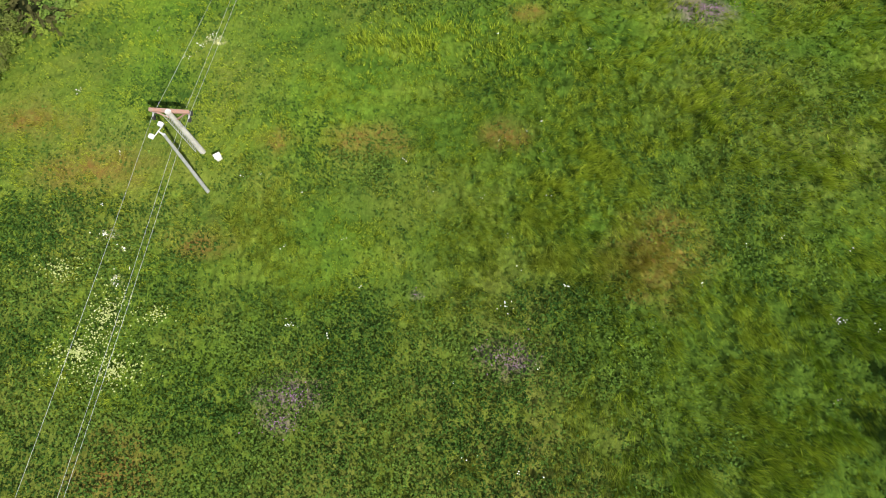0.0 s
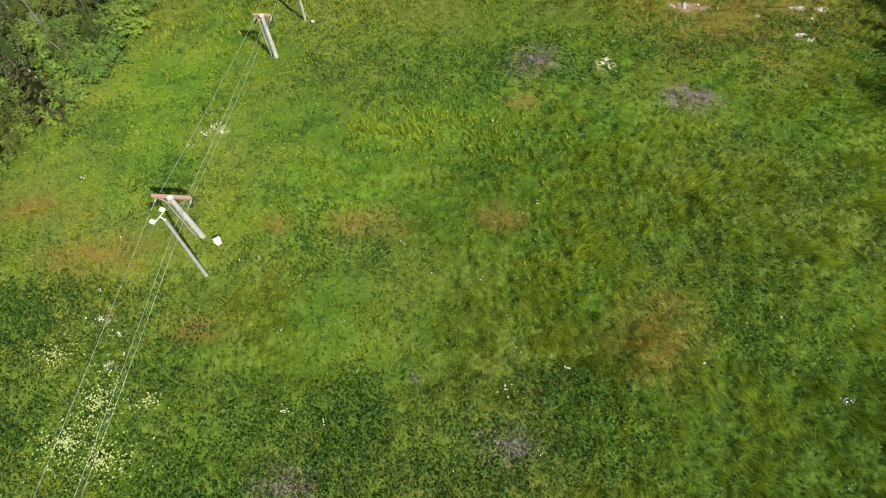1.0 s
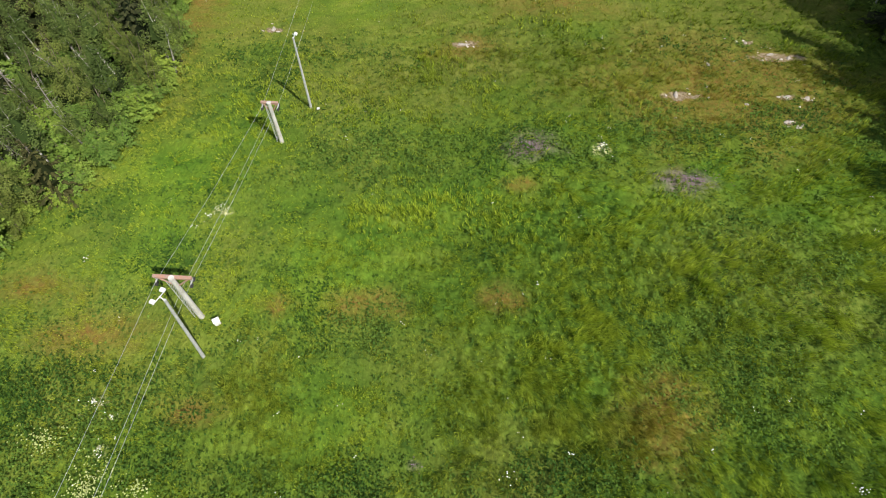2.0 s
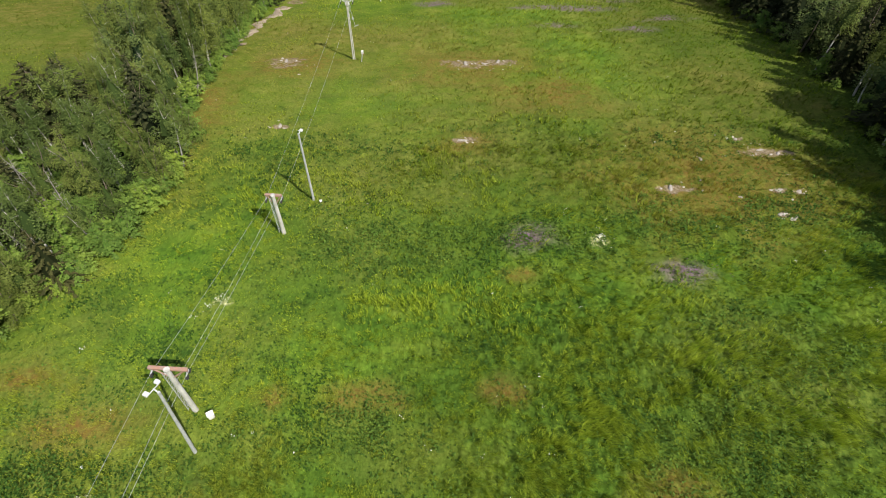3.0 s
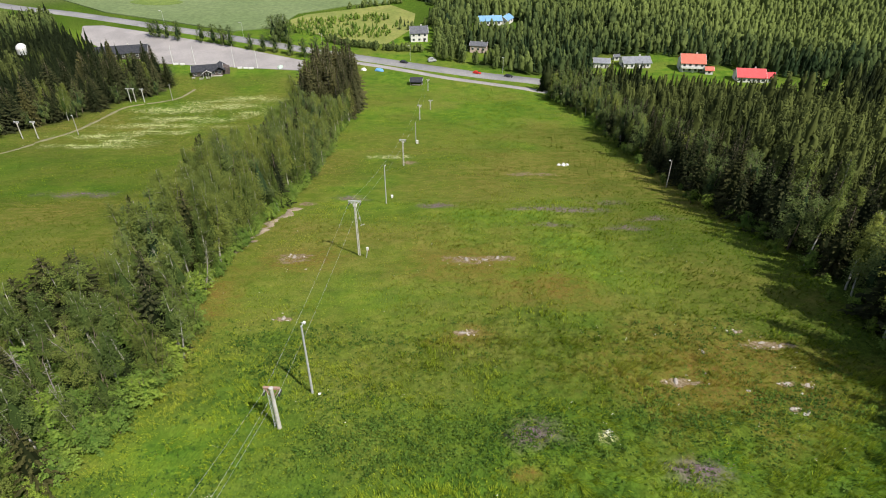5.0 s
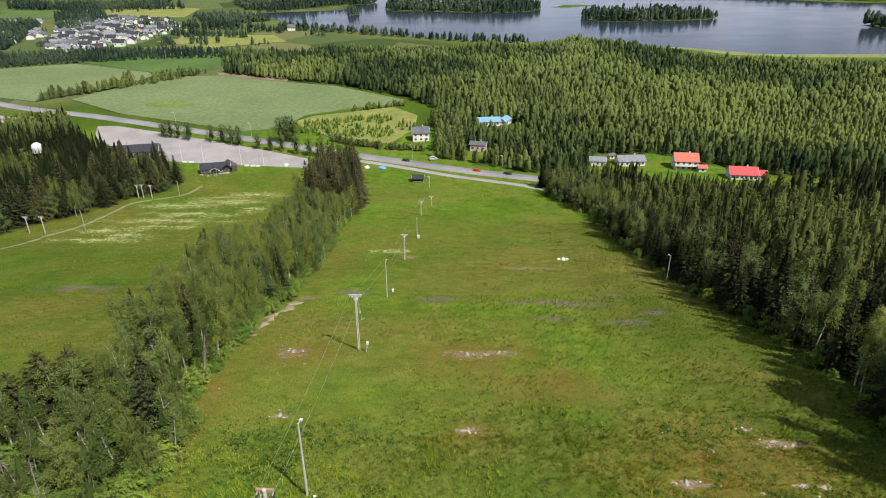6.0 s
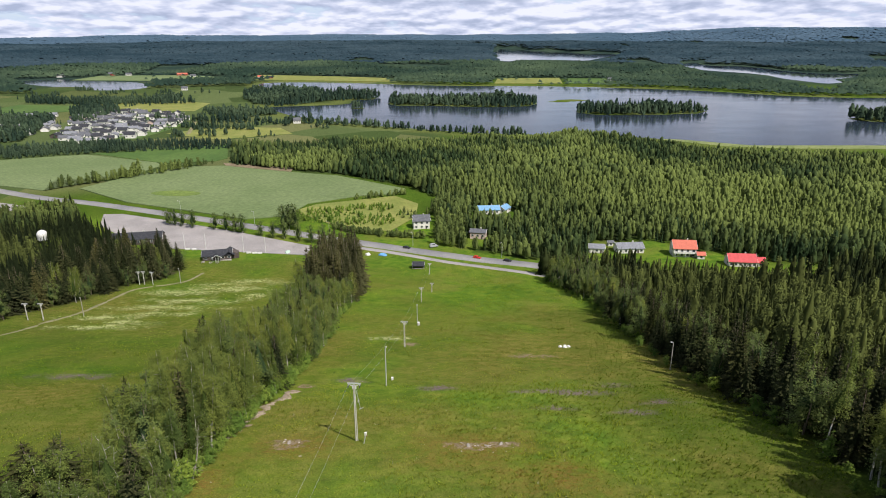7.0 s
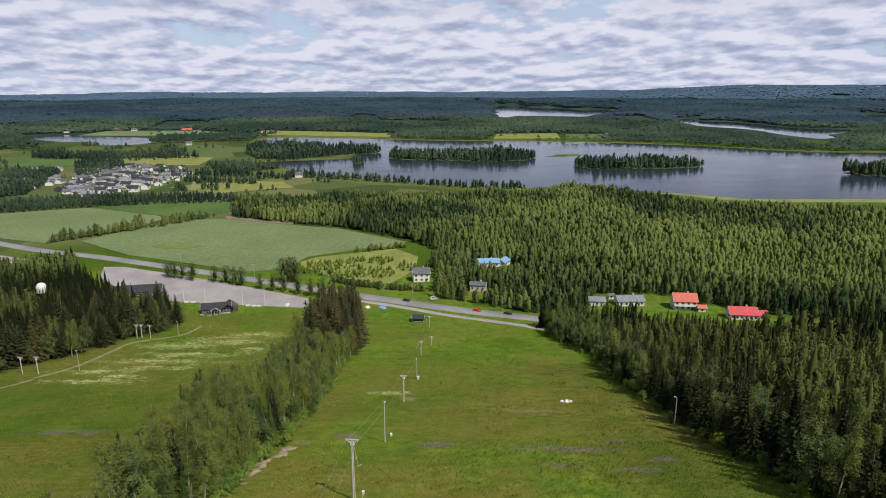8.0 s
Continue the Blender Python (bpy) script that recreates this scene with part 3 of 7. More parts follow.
flat_sheet("field_clover", [(-367, 672), (-288, 714), (-245, 733), (-218, 646), (-225, 631), (-272, 621)], M_CLOVER, 0.4, "darker green clover field", "field")
flat_sheet("field_oats", [(-297, 514), (-278, 558), (-245, 603), (-209, 607), (-137.2, 578), (-93.3, 563), (-30.7, 513), (-37.6, 495), (-64.1, 490), (-101, 466), (-109.5, 432), (-136, 424), (-183, 446), (-238, 470)], M_OATS, 0.6, "large pale green oat field", "field")
flat_sheet("field_weeds", rounded([(-238, 497), (-215, 509), (-186, 497), (-206, 485)]), M_WEEDS, 0.75, "bright green weedy oval in the oat field", "field")
flat_sheet("field_soil", [(-215, 623), (-140.7, 597), (-139.2, 581), (-208, 609)], M_SOIL, 0.25, "strip of brown tilled soil at the field's edge", "field")
flat_sheet("field_hay", [(-106.9, 445), (-94.7, 464), (-37.4, 490), (-18.6, 466), (-19.2, 430), (-34.5, 396), (-69.2, 406)], M_HAY, 0.3, "yellowing hay meadow with young shrubs", "field")
ribbon("track_west", [(-150, 150), (-139, 185), (-140, 205), (-139, 224), (-142, 254), (-142, 275), (-130.5, 288), (-125, 296), (-124, 311)], 1.6, M_TRACK, 0.06, "worn pale dirt track up the western slope", "track", edge=0.3)

M_SAND = two_tone("trodden_sand", (0.26, 0.20, 0.14), (0.40, 0.33, 0.25), 0.8, 0.95, fine=5.0, local=False)
ribbon("footpath", [(-33.6, 84), (-32.6, 90), (-33.0, 95), (-31.9, 100), (-32.4, 104), (-30.6, 109), (-31.2, 112.5), (-30.0, 115.5)], 1.9, M_SAND, 0.07, "sandy footpath worn along the wood's edge", "path", step=0.6, edge=0.9)
# ---- trees ----
def unit(v):
    return v / (np.linalg.norm(v, axis=-1, keepdims=True) + 1e-9)


def cards(centres, normals, size, g, stretch=1.6, loose=0.55):
    """Small leaf triangles at the centres, turned near the normals. Returns verts and faces."""
    n = len(centres)
    nn = unit(normals + g.normal(size=(n, 3)) * loose)
    u = unit(np.cross(nn, g.normal(size=(n, 3))))
    v = np.cross(nn, u)
    s = size * g.uniform(0.6, 1.35, (n, 1))
    verts = np.stack([centres - u * s * 0.5 - v * s * 0.2, centres + u * s * 0.5 - v * s * 0.2, centres + v * s * stretch * 0.5], 1).reshape(-1, 3)
    return verts, np.arange(3 * n).reshape(n, 3)


def tubes(paths, sides=5):
    """Tapered tubes: each path is (points, radii). Returns verts and quad faces."""
    verts, faces, o = [], [], 0
    k = np.arange(sides) * 2 * np.pi / sides
    for points, radii in paths:
        p = np.asarray(points, float)
        t = unit(np.gradient(p, axis=0))
        ref = np.where(np.abs(t[:, 2:3]) > 0.9, [[1.0, 0, 0]], [[0, 0, 1.0]])
        u = unit(np.cross(t, ref))
        w = np.cross(t, u)
        r = np.asarray(radii, float)[:, None, None]
        ring = p[:, None] + r * (np.cos(k)[None, :, None] * u[:, None] + np.sin(k)[None, :, None] * w[:, None])
        verts.append(ring.reshape(-1, 3))
        for i in range(len(p) - 1):
            for j in range(sides):
                a, b = o + i * sides + j, o + i * sides + (j + 1) % sides
                faces.append((a, b, b + sides, a + sides))
        o += len(p) * sides
    return np.concatenate(verts), np.array(faces)


def part(name, me, parent, label=""):
    """Links a mesh as one part under a thing or a part."""
    ob = new(name, me)
    ob.parent = parent
    if label:
        ob["label"] = label
    return ob


def tree_thing(name, label, trunk_me, crown_me, category="tree"):
    root = tagged(new(name), label, category)
    root.empty_display_size = 0.5
    part("trunk", trunk_me, root)
    if crown_me is not None:
        part("crown", crown_me, root)
    return root


def shade_core(r, z0, z1, sides=6):
    """Solid added inside a crown to block light; its dark tint is painted shade."""
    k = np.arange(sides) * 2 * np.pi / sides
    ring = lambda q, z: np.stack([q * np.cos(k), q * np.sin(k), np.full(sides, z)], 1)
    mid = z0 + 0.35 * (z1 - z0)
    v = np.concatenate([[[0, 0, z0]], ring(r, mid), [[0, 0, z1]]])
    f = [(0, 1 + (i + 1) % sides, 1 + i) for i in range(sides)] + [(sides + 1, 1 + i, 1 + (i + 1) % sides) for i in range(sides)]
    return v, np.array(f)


def leafy_tree(seed, wide=0.17, low=0.22, leaves=1000, size=0.30, bark=None, leaf=None, droop=0.25, stems=1, tint=0.5):
    """A leafy tree ten metres high: trunk, rising limbs and clusters of leaves along them."""
    g = np.random.default_rng(seed)
    paths, limbs, cc, cn = [], [], [], []
    for st in range(stems):
        lean = g.normal(size=2) * (0.35 if stems == 1 else 1.1)
        top = 10.0 * g.uniform(0.8, 1.0) if st else 10.0
        hs = np.linspace(0, 1, 8)
        bend = g.normal(size=2) * 0.25
        axis = np.stack([lean[0] * hs + bend[0] * np.sin(hs * 5), lean[1] * hs + bend[1] * np.sin(hs * 4 + 1), hs * top], 1)
        axis[:, :2] -= axis[0, :2]
        paths.append((axis, 0.095 * (1 - hs) ** 0.8 + 0.012))
        nb = 26 if stems == 1 else 14
        for b in range(nb):
            u = low + (0.97 - low) * (b + g.uniform(0, 0.8)) / nb
            a = b * 2.4 + g.uniform(-0.5, 0.5)
            prof = (min(1.0, (u - low + 0.12) / 0.22) * min(1.0, (1.06 - u) / 0.55) ** 0.8) * g.uniform(0.6, 1.25)
            L = 10 * wide * prof
            s0 = np.array([np.interp(u * top, axis[:, 2], axis[:, 0]), np.interp(u * top, axis[:, 2], axis[:, 1]), u * top])
            q = np.linspace(0, 1, 4)[:, None]
            out = np.array([math.cos(a), math.sin(a), 0])
            br = s0 + out * L * q + np.array([0, 0, 1]) * L * (0.75 * q - droop * q ** 2)
            if b % 4 == 0:
                limbs.append((br[[0, 2, 3]], np.array((0.03, 0.014, 0.006))))
            m = max(4, int(leaves / nb / stems * (0.4 + prof)))
            w = g.uniform(0.25, 1.08, m)[:, None]
            c = s0 + out * L * w + np.array([0, 0, 1]) * L * (0.75 * w - droop * w ** 2)
            c = c + g.normal(size=(m, 3)) * np.array([0.2, 0.2, 0.42]) * (0.45 + 0.7 * prof)
            cc.append(c)
            cn.append(unit(c - np.array([s0[0], s0[1], s0[2] * 0.85])) + np.array([0, 0, 0.35]))
    tv, tf = tubes(paths)
    lv, lf = tubes(limbs, 3)
    tv, tf = np.concatenate([tv, lv]), np.concatenate([tf, lf + len(tv)])
    cc, cn = np.concatenate(cc), np.concatenate(cn)
    ok = cc[:, 2] > 0.25
    cv, cf = cards(cc[ok], cn[ok], size, g, 1.6, 0.42)
    t = np.clip(tint + 0.12 * g.normal(size=len(cf)), 0, 1).repeat(3)
    # inner solid at the darkest tint, standing for shade among the leaves
    kv, kf = shade_core(10 * wide * 0.44, low * 10 + 0.5, 8.4)
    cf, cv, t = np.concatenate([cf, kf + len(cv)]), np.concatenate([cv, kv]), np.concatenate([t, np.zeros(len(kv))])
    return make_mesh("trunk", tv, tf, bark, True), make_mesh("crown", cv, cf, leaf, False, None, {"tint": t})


def spruce_tree(seed, wide=0.17, whorls=19, leaf=None, tint=0.35, thin=1.0):
    """A spruce ten metres high: whorls of drooping boughs hung with sprays."""
    g = np.random.default_rng(seed)
    hs = np.linspace(0, 1, 6)
    axis = np.stack([0.12 * np.sin(hs * 3 + seed), 0.1 * np.sin(hs * 4), hs * 10], 1)
    axis[:, :2] -= axis[0, :2]
    paths = [(axis, 0.15 * (1 - hs) + 0.012)]
    tri = []
    for k in range(whorls):
        u = 0.07 + 0.9 * (k / (whorls - 1)) ** 0.92
        L0 = 10 * wide * (1 - u) ** 0.85 + 0.12
        nb = max(4, int(round((9 - 4 * u) * thin)))
        for b in range(nb):
            a = k * 1.7 + b * 2 * np.pi / nb + g.uniform(-0.25, 0.25)
            L = L0 * g.uniform(0.7, 1.18)
            z0 = u * 10 + g.uniform(-0.15, 0.15)
            out, side = np.array([math.cos(a), math.sin(a), 0]), np.array([-math.sin(a), math.cos(a), 0])
            rise, sag = g.uniform(0.15, 0.4) * (0.4 + u), g.uniform(0.45, 0.75) * (1.1 - u)

            def at(w):
                return np.array([0, 0, z0]) + out * L * w + np.array([0, 0, 1]) * L * (rise * w - sag * w ** 2 + 0.18 * w ** 4)

            if b % 3 == 0:
                paths.append((np.array([at(0), at(0.55)]), (0.03, 0.012)))
            for w in (0.2, 0.36, 0.52, 0.68, 0.84, 1.0):
                c = at(w)
                half = (0.07 + 0.19 * L * (1.08 - 0.75 * w)) * g.uniform(0.6, 1.2)
                tipd = out * 0.24 * L + np.array([0, 0, -0.10 * L - 0.08])
                for sgn in (-1, 1):
                    e = c + side * sgn * half + out * g.uniform(-0.02, 0.22) * L + np.array([0, 0, g.uniform(-0.75, -0.15) * (0.25 + half)])
                    tri.append((c - out * 0.10 * L, e, c + tipd * g.uniform(0.6, 1.0)))
    tri.append(((0.12, 0, 9.2), (-0.12, 0.08, 9.2), (0, 0, 10.25)))
    tri.append(((0, 0.12, 9.2), (0, -0.12, 9.2), (0, 0, 10.25)))
    tv, tf = tubes(paths, 4)
    cv = np.array(tri, float).reshape(-1, 3)
    cf = np.arange(len(cv)).reshape(-1, 3)
    t = np.clip(tint + 0.12 * g.normal(size=len(tri)), 0, 1).repeat(3)
    # added solid behind the boughs, tinted darkest as the crown's inner shade
    kv, kf = shade_core(10 * wide * 0.5, 0.7, 9.0)
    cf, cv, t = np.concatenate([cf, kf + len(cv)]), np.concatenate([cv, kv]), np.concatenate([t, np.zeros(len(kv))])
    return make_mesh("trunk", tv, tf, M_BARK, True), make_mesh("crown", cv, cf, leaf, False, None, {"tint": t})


def dead_tree(seed, leaning=0.3):
    g = np.random.default_rng(seed)
    hs = np.linspace(0, 1, 7)
    axis = np.stack([leaning * hs * 8 + 0.2 * np.sin(hs * 4), 0.25 * np.sin(hs * 3), hs * 9.5], 1)
    paths = [(axis, 0.12 * (1 - hs) + 0.015)]
    for b in range(26):
        u = g.uniform(0.2, 0.97)
        a = g.uniform(0, 6.28)
        s0 = np.array([np.interp(u, hs, axis[:, i]) for i in range(3)])
        L = 1.9 * (1.1 - u) * g.uniform(0.5, 1.2)
        q = np.linspace(0, 1, 4)[:, None]
        paths.append((s0 + np.array([math.cos(a), math.sin(a), g.uniform(-0.1, 0.5)]) * L * q + np.array([0, 0, -0.2]) * L * q ** 2, 0.03 * (1 - q[:, 0]) + 0.007))
    tv, tf = tubes(paths, 4)
    return make_mesh("trunk", tv, tf, M_DEAD, True)


BIRCHES = [tree_thing("birch_tree", "slender birch with pale bark and light green leaves", *leafy_tree(100 + i, wide=w, low=lo, leaves=3600, size=0.12, bark=M_BIRCHBARK, leaf=M_BIRCH, tint=ti))
           for i, (w, lo, ti) in enumerate(((0.13, 0.2, 0.45), (0.15, 0.25, 0.6), (0.115, 0.15, 0.3), (0.16, 0.3, 0.5), (0.14, 0.42, 0.7)))]
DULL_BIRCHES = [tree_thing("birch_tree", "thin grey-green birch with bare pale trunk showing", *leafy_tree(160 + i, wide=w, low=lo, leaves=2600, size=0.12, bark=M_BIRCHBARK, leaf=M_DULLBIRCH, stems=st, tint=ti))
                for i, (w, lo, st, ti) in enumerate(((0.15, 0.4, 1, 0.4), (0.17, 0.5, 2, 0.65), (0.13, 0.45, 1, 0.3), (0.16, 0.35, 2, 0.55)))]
FINE_ALDERS = [tree_thing("alder_tree", "broad green alder with a dense crown", *leafy_tree(370 + i, wide=0.19, low=0.08, leaves=3600, size=0.14, bark=M_BARK, leaf=M_BIRCH, stems=3, droop=0.4, tint=ti))
               for i, ti in enumerate((0.25, 0.4, 0.7))]
SPRUCES = [tree_thing("spruce_tree", "dark green spruce with drooping boughs", *spruce_tree(200 + i, wide=w, leaf=M_SPRUCE, tint=ti, thin=th))
           for i, (w, ti, th) in enumerate(((0.17, 0.3, 1.0), (0.2, 0.45, 1.0), (0.14, 0.2, 1.1), (0.23, 0.55, 0.9)))]
ROADSIDE = [tree_thing("roadside_tree", "dense conical birch beside the gravel parking lot", *leafy_tree(330 + i, wide=w, low=0.04, leaves=1900, size=0.27, bark=M_BIRCHBARK, leaf=M_MIXED, droop=0.2, tint=ti)) for i, (w, ti) in enumerate(((0.24, 0.35), (0.27, 0.5), (0.21, 0.6)))]
BROWN_SPRUCES = [tree_thing("spruce_tree", "tall brown-green spruce heavy with cones", *spruce_tree(230 + i, wide=w, leaf=M_BROWNSPRUCE, tint=ti)) for i, (w, ti) in enumerate(((0.16, 0.4), (0.19, 0.6), (0.15, 0.25)))]
BUSHES = [tree_thing("willow_bush", "round leafy willow bush at the wood's edge", *leafy_tree(300 + i, wide=0.30, low=0.08, leaves=1100, size=0.40, bark=M_BARK, leaf=M_WILLOW, stems=4, droop=0.45, tint=ti), category="bush")
          for i, ti in enumerate((0.3, 0.5, 0.75))]
ALDERS = [tree_thing("alder_tree", "broad dark green alder with a dense crown", *leafy_tree(350 + i, wide=0.22, low=0.12, leaves=3200, size=0.17, bark=M_BARK, leaf=M_MIXED, stems=2, droop=0.35, tint=ti))
          for i, ti in enumerate((0.45, 0.65))]
SNAGS = [tree_thing("dead_tree", "bare grey dead tree among green ones", dead_tree(400 + i, ln), None) for i, ln in enumerate((0.05, 0.28))]


class Planter:
    """Plants trees; the first of each pattern is the pattern itself."""

    def __init__(self):
        self.used = set()
        self.g = np.random.default_rng(99)

    def plant(self, pattern, x, y, h, turn=None, wide=1.0, lean=(0, 0), group="", label=""):
        s = h / 10.0
        spin = Euler((radians(lean[0]), radians(lean[1]), self.g.uniform(0, 6.28) if turn is None else turn))
        size, old = Vector((s * wide, s * wide, s)), pattern.scale
        if pattern.name in self.used:
            ob = copy_thing(pattern, Matrix.LocRotScale((x, y, gz(x, y) - 0.1), spin, (size.x / old.x, size.y / old.y, size.z / old.z)))
        else:
            pattern.matrix_basis = Matrix.LocRotScale((x, y, gz(x, y) - 0.1), spin, size)
            self.used.add(pattern.name)
            ob = pattern
        if group:
            ob["group"] = group
        if label:
            ob["label"] = label
        return ob

    def pick(self, patterns):
        return patterns[int(self.g.integers(len(patterns)))]


planter = Planter()


def spaced(ring, gap, seed, inset, keep=None, tries=6000, limit=400):
    """Random places inside an outline, no two nearer than the gap."""
    g = np.random.default_rng(seed)
    xs, ys = [p[0] for p in ring], [p[1] for p in ring]
    c = np.stack([g.uniform(min(xs), max(xs), tries), g.uniform(min(ys), max(ys), tries)], 1)
    ok = outline_distance(c[:, 0], c[:, 1], ring) < -inset
    if keep is not None:
        ok &= keep(c[:, 0], c[:, 1])
    out = []
    for p in c[ok]:
        if all((p[0] - q[0]) ** 2 + (p[1] - q[1]) ** 2 > gap * gap for q in out):
            out.append(p)
            if len(out) >= limit:
                break
    return out


def strip_height(y):
    return float(np.interp(y, [20, 45, 60, 75, 120, 170, 235, 258, 300, 320], [8.5, 8.5, 9.5, 12.5, 14.5, 14, 13, 17.5, 21.5, 17]))


# the strip of trees between the two slopes
SPRUCE_STAND = [(-37, 246), (-36.5, 262), (-38, 290), (-44, 316), (-57, 312), (-61, 268), (-55, 246)]
strip_places = spaced(STRIP, 2.5, 71, 0.3, lambda x, y: y < 100, 9000, 330) + spaced(STRIP, 3.2, 73, 0.3, lambda x, y: y >= 100, 9000, 260)
for x, y in strip_places:
    h = strip_height(y) * planter.g.uniform(0.78, 1.12)
    if outline_distance(np.array([x]), np.array([y]), SPRUCE_STAND)[0] < 0:
        planter.plant(planter.pick(BROWN_SPRUCES), x, y, h * 1.2, wide=1.2, group="trees of the strip", label="tall brown-green spruce in a dense stand by the slope")
        continue
    r = planter.g.uniform()
    if y < 70:
        pat, w = (SPRUCES[3], 1.15) if r < 0.06 else (planter.pick(DULL_BIRCHES), 1.2) if r < 0.36 else (planter.pick(BIRCHES), 1.15) if r < 0.5 else (planter.pick(FINE_ALDERS), 1.2) if r < 0.965 else (planter.pick(SNAGS), 1.0)
        if pat in FINE_ALDERS:
            h *= planter.g.uniform(0.6, 0.95)
    else:
        pat, w = (planter.pick(SPRUCES), 1.1) if r < 0.12 else (planter.pick(BIRCHES), 1.12) if r < 0.84 else (planter.pick(ALDERS), 1.1)
    planter.plant(pat, x, y, h, wide=w, group="trees of the strip")
# undergrowth along its sunny side
edge = [(-34.5, 24), (-33, 28), (-31, 32.5), (-29.2, 36), (-28, 41), (-27.4, 46), (-27.6, 52), (-29.4, 58), (-31.4, 64), (-32.3, 70), (-33, 80), (-33, 92), (-33.2, 104), (-33, 120), (-33, 135), (-33.5, 150), (-35, 175), (-36.5, 198), (-38, 220), (-37.5, 240)]
for (ax, ay), (bx, by) in zip(edge, edge[1:]):
    n = max(2, int(math.hypot(bx - ax, by - ay) / 1.6))
    for i in range(n):
        t = (i + planter.g.uniform(0, 0.8)) / n
        planter.plant(planter.pick(BUSHES), ax + (bx - ax) * t - planter.g.uniform(-0.5, 1.8), ay + (by - ay) * t, planter.g.uniform(2.0, 4.6), wide=planter.g.uniform(1.0, 1.5), group="bushes at the strip's edge")
for x, y in spaced(STRIP, 2.1, 76, 0.5, lambda x, y: (y < 62) & (x > -52), 4000, 130):
    planter.plant(planter.pick(BUSHES), x, y, planter.g.uniform(2.0, 4.2), wide=planter.g.uniform(1.1, 1.6), group="bushes at the strip's edge", label="leafy willow bush in the undergrowth")
for x, y, h in ((-44.5, 57.5, 10.5), (-46.5, 55, 9), (-43.5, 61, 9.5), (-42.2, 58.6, 8.0), (-46.2, 60.4, 8.5)):
    planter.plant(SPRUCES[1], x, y, h, wide=2.1, group="trees of the strip", label="wide dark spruce above the western slope")
planter.plant(SPRUCES[3], -31.2, 53.0, 10.5, wide=1.2, group="trees of the strip", label="wide spruce with brown hanging boughs")
for x, y, h, ln in ((-39.8, 43, 9, (6, -14)), (-38.6, 42.6, 8, (-4, -12)), (-35.4, 46, 8.5, (5, -16)), (-33.4, 46.5, 8, (0, -10)), (-37.4, 36.2, 7.5, (4, 10)), (-33.2, 38.2, 6.5, (0, -4)), (-34.7, 56.5, 7, (10, 0))):
    planter.plant(SNAGS[0], x, y, h, lean=ln, group="dead trees", label="bare pale dead birch leaning among green trees")

# the wood's edge east of the slope
east_edge = [(46, -14), (46, -4), (47, 10), (46, 24), (45.5, 33), (49, 50), (53.5, 70), (55.5, 95), (55, 120), (58, 168), (60, 218), (62, 246), (57, 266), (50, 296), (58, 320), (80, 318), (76, 250), (72, 168), (69, 110), (70, 72), (63, 45), (60, 24), (58, -14)]
for x, y in spaced(east_edge, 2.9, 72, 0.6, limit=430):
    r = planter.g.uniform()
    h = planter.g.uniform(10.5, 16.5) * (0.95 if y < 75 else 1.0)
    if y > 225:
        pat = planter.pick(ALDERS) if r < 0.55 else planter.pick(BIRCHES) if r < 0.85 else planter.pick(SPRUCES)
        h *= 0.8
    else:
        pat = planter.pick(SPRUCES[:3]) if r < 0.62 else planter.pick(BIRCHES) if r < 0.85 else planter.pick(ALDERS)
    near = y < 60
    planter.plant(pat, x, y, h * (1.12 if near else 0.95), wide=1.5 if near and pat in SPRUCES else 1.1, group="trees along the eastern edge")
for (ax, ay), (bx, by) in zip(east_edge[3:14], east_edge[4:14]):
    n = int(math.hypot(bx - ax, by - ay) / 5)
    for i in range(n):
        t = (i + planter.g.uniform(0, 0.8)) / n
        planter.plant(planter.pick(BUSHES), ax + (bx - ax) * t + planter.g.uniform(-2.0, 0.8), ay + (by - ay) * t, planter.g.uniform(1.8, 4.5), wide=1.2, group="bushes along the eastern edge")
planter.plant(BIRCHES[4], 54.6, 78.0, 13.4, turn=0.4, lean=(0, 9), wide=0.9, label="leaning birch with a tall bare white trunk")
# spruces out of view, added for the shadow they throw on the slope
for x, y in ((31.5, -8.5), (33.5, -6.0), (34.0, -11), (36.2, -3.0), (38.0, -8.0), (33.0, -14.5), (37.0, -13.0), (39.5, -2.0)):
    planter.plant(SPRUCES[1], x, y, 14.5, wide=1.2, group="trees along the eastern edge")
planter.plant(SNAGS[1], 60.5, 66, 10, turn=2.0, group="dead trees")

# roadside trees
for px, py in ((-183.5, 410), (-178, 408), (-172, 405.5), (-164, 402), (-148, 398), (-140, 395), (-133.5, 392), (-128, 389.5), (-114.5, 383.5), (-106, 379.5), (-98.5, 378), (-88.5, 372), (-80, 369), (-72, 366)):
    planter.plant(planter.pick(ROADSIDE), px, py + 2.5, planter.g.uniform(9.0, 13.0), wide=1.15, group="roadside trees")
for px, py in ((-100, 395), (-103, 393), (-97, 397)):
    planter.plant(planter.pick(ROADSIDE), px, py + 6, 17, wide=1.1, group="roadside trees", label="tall dense roadside birch")


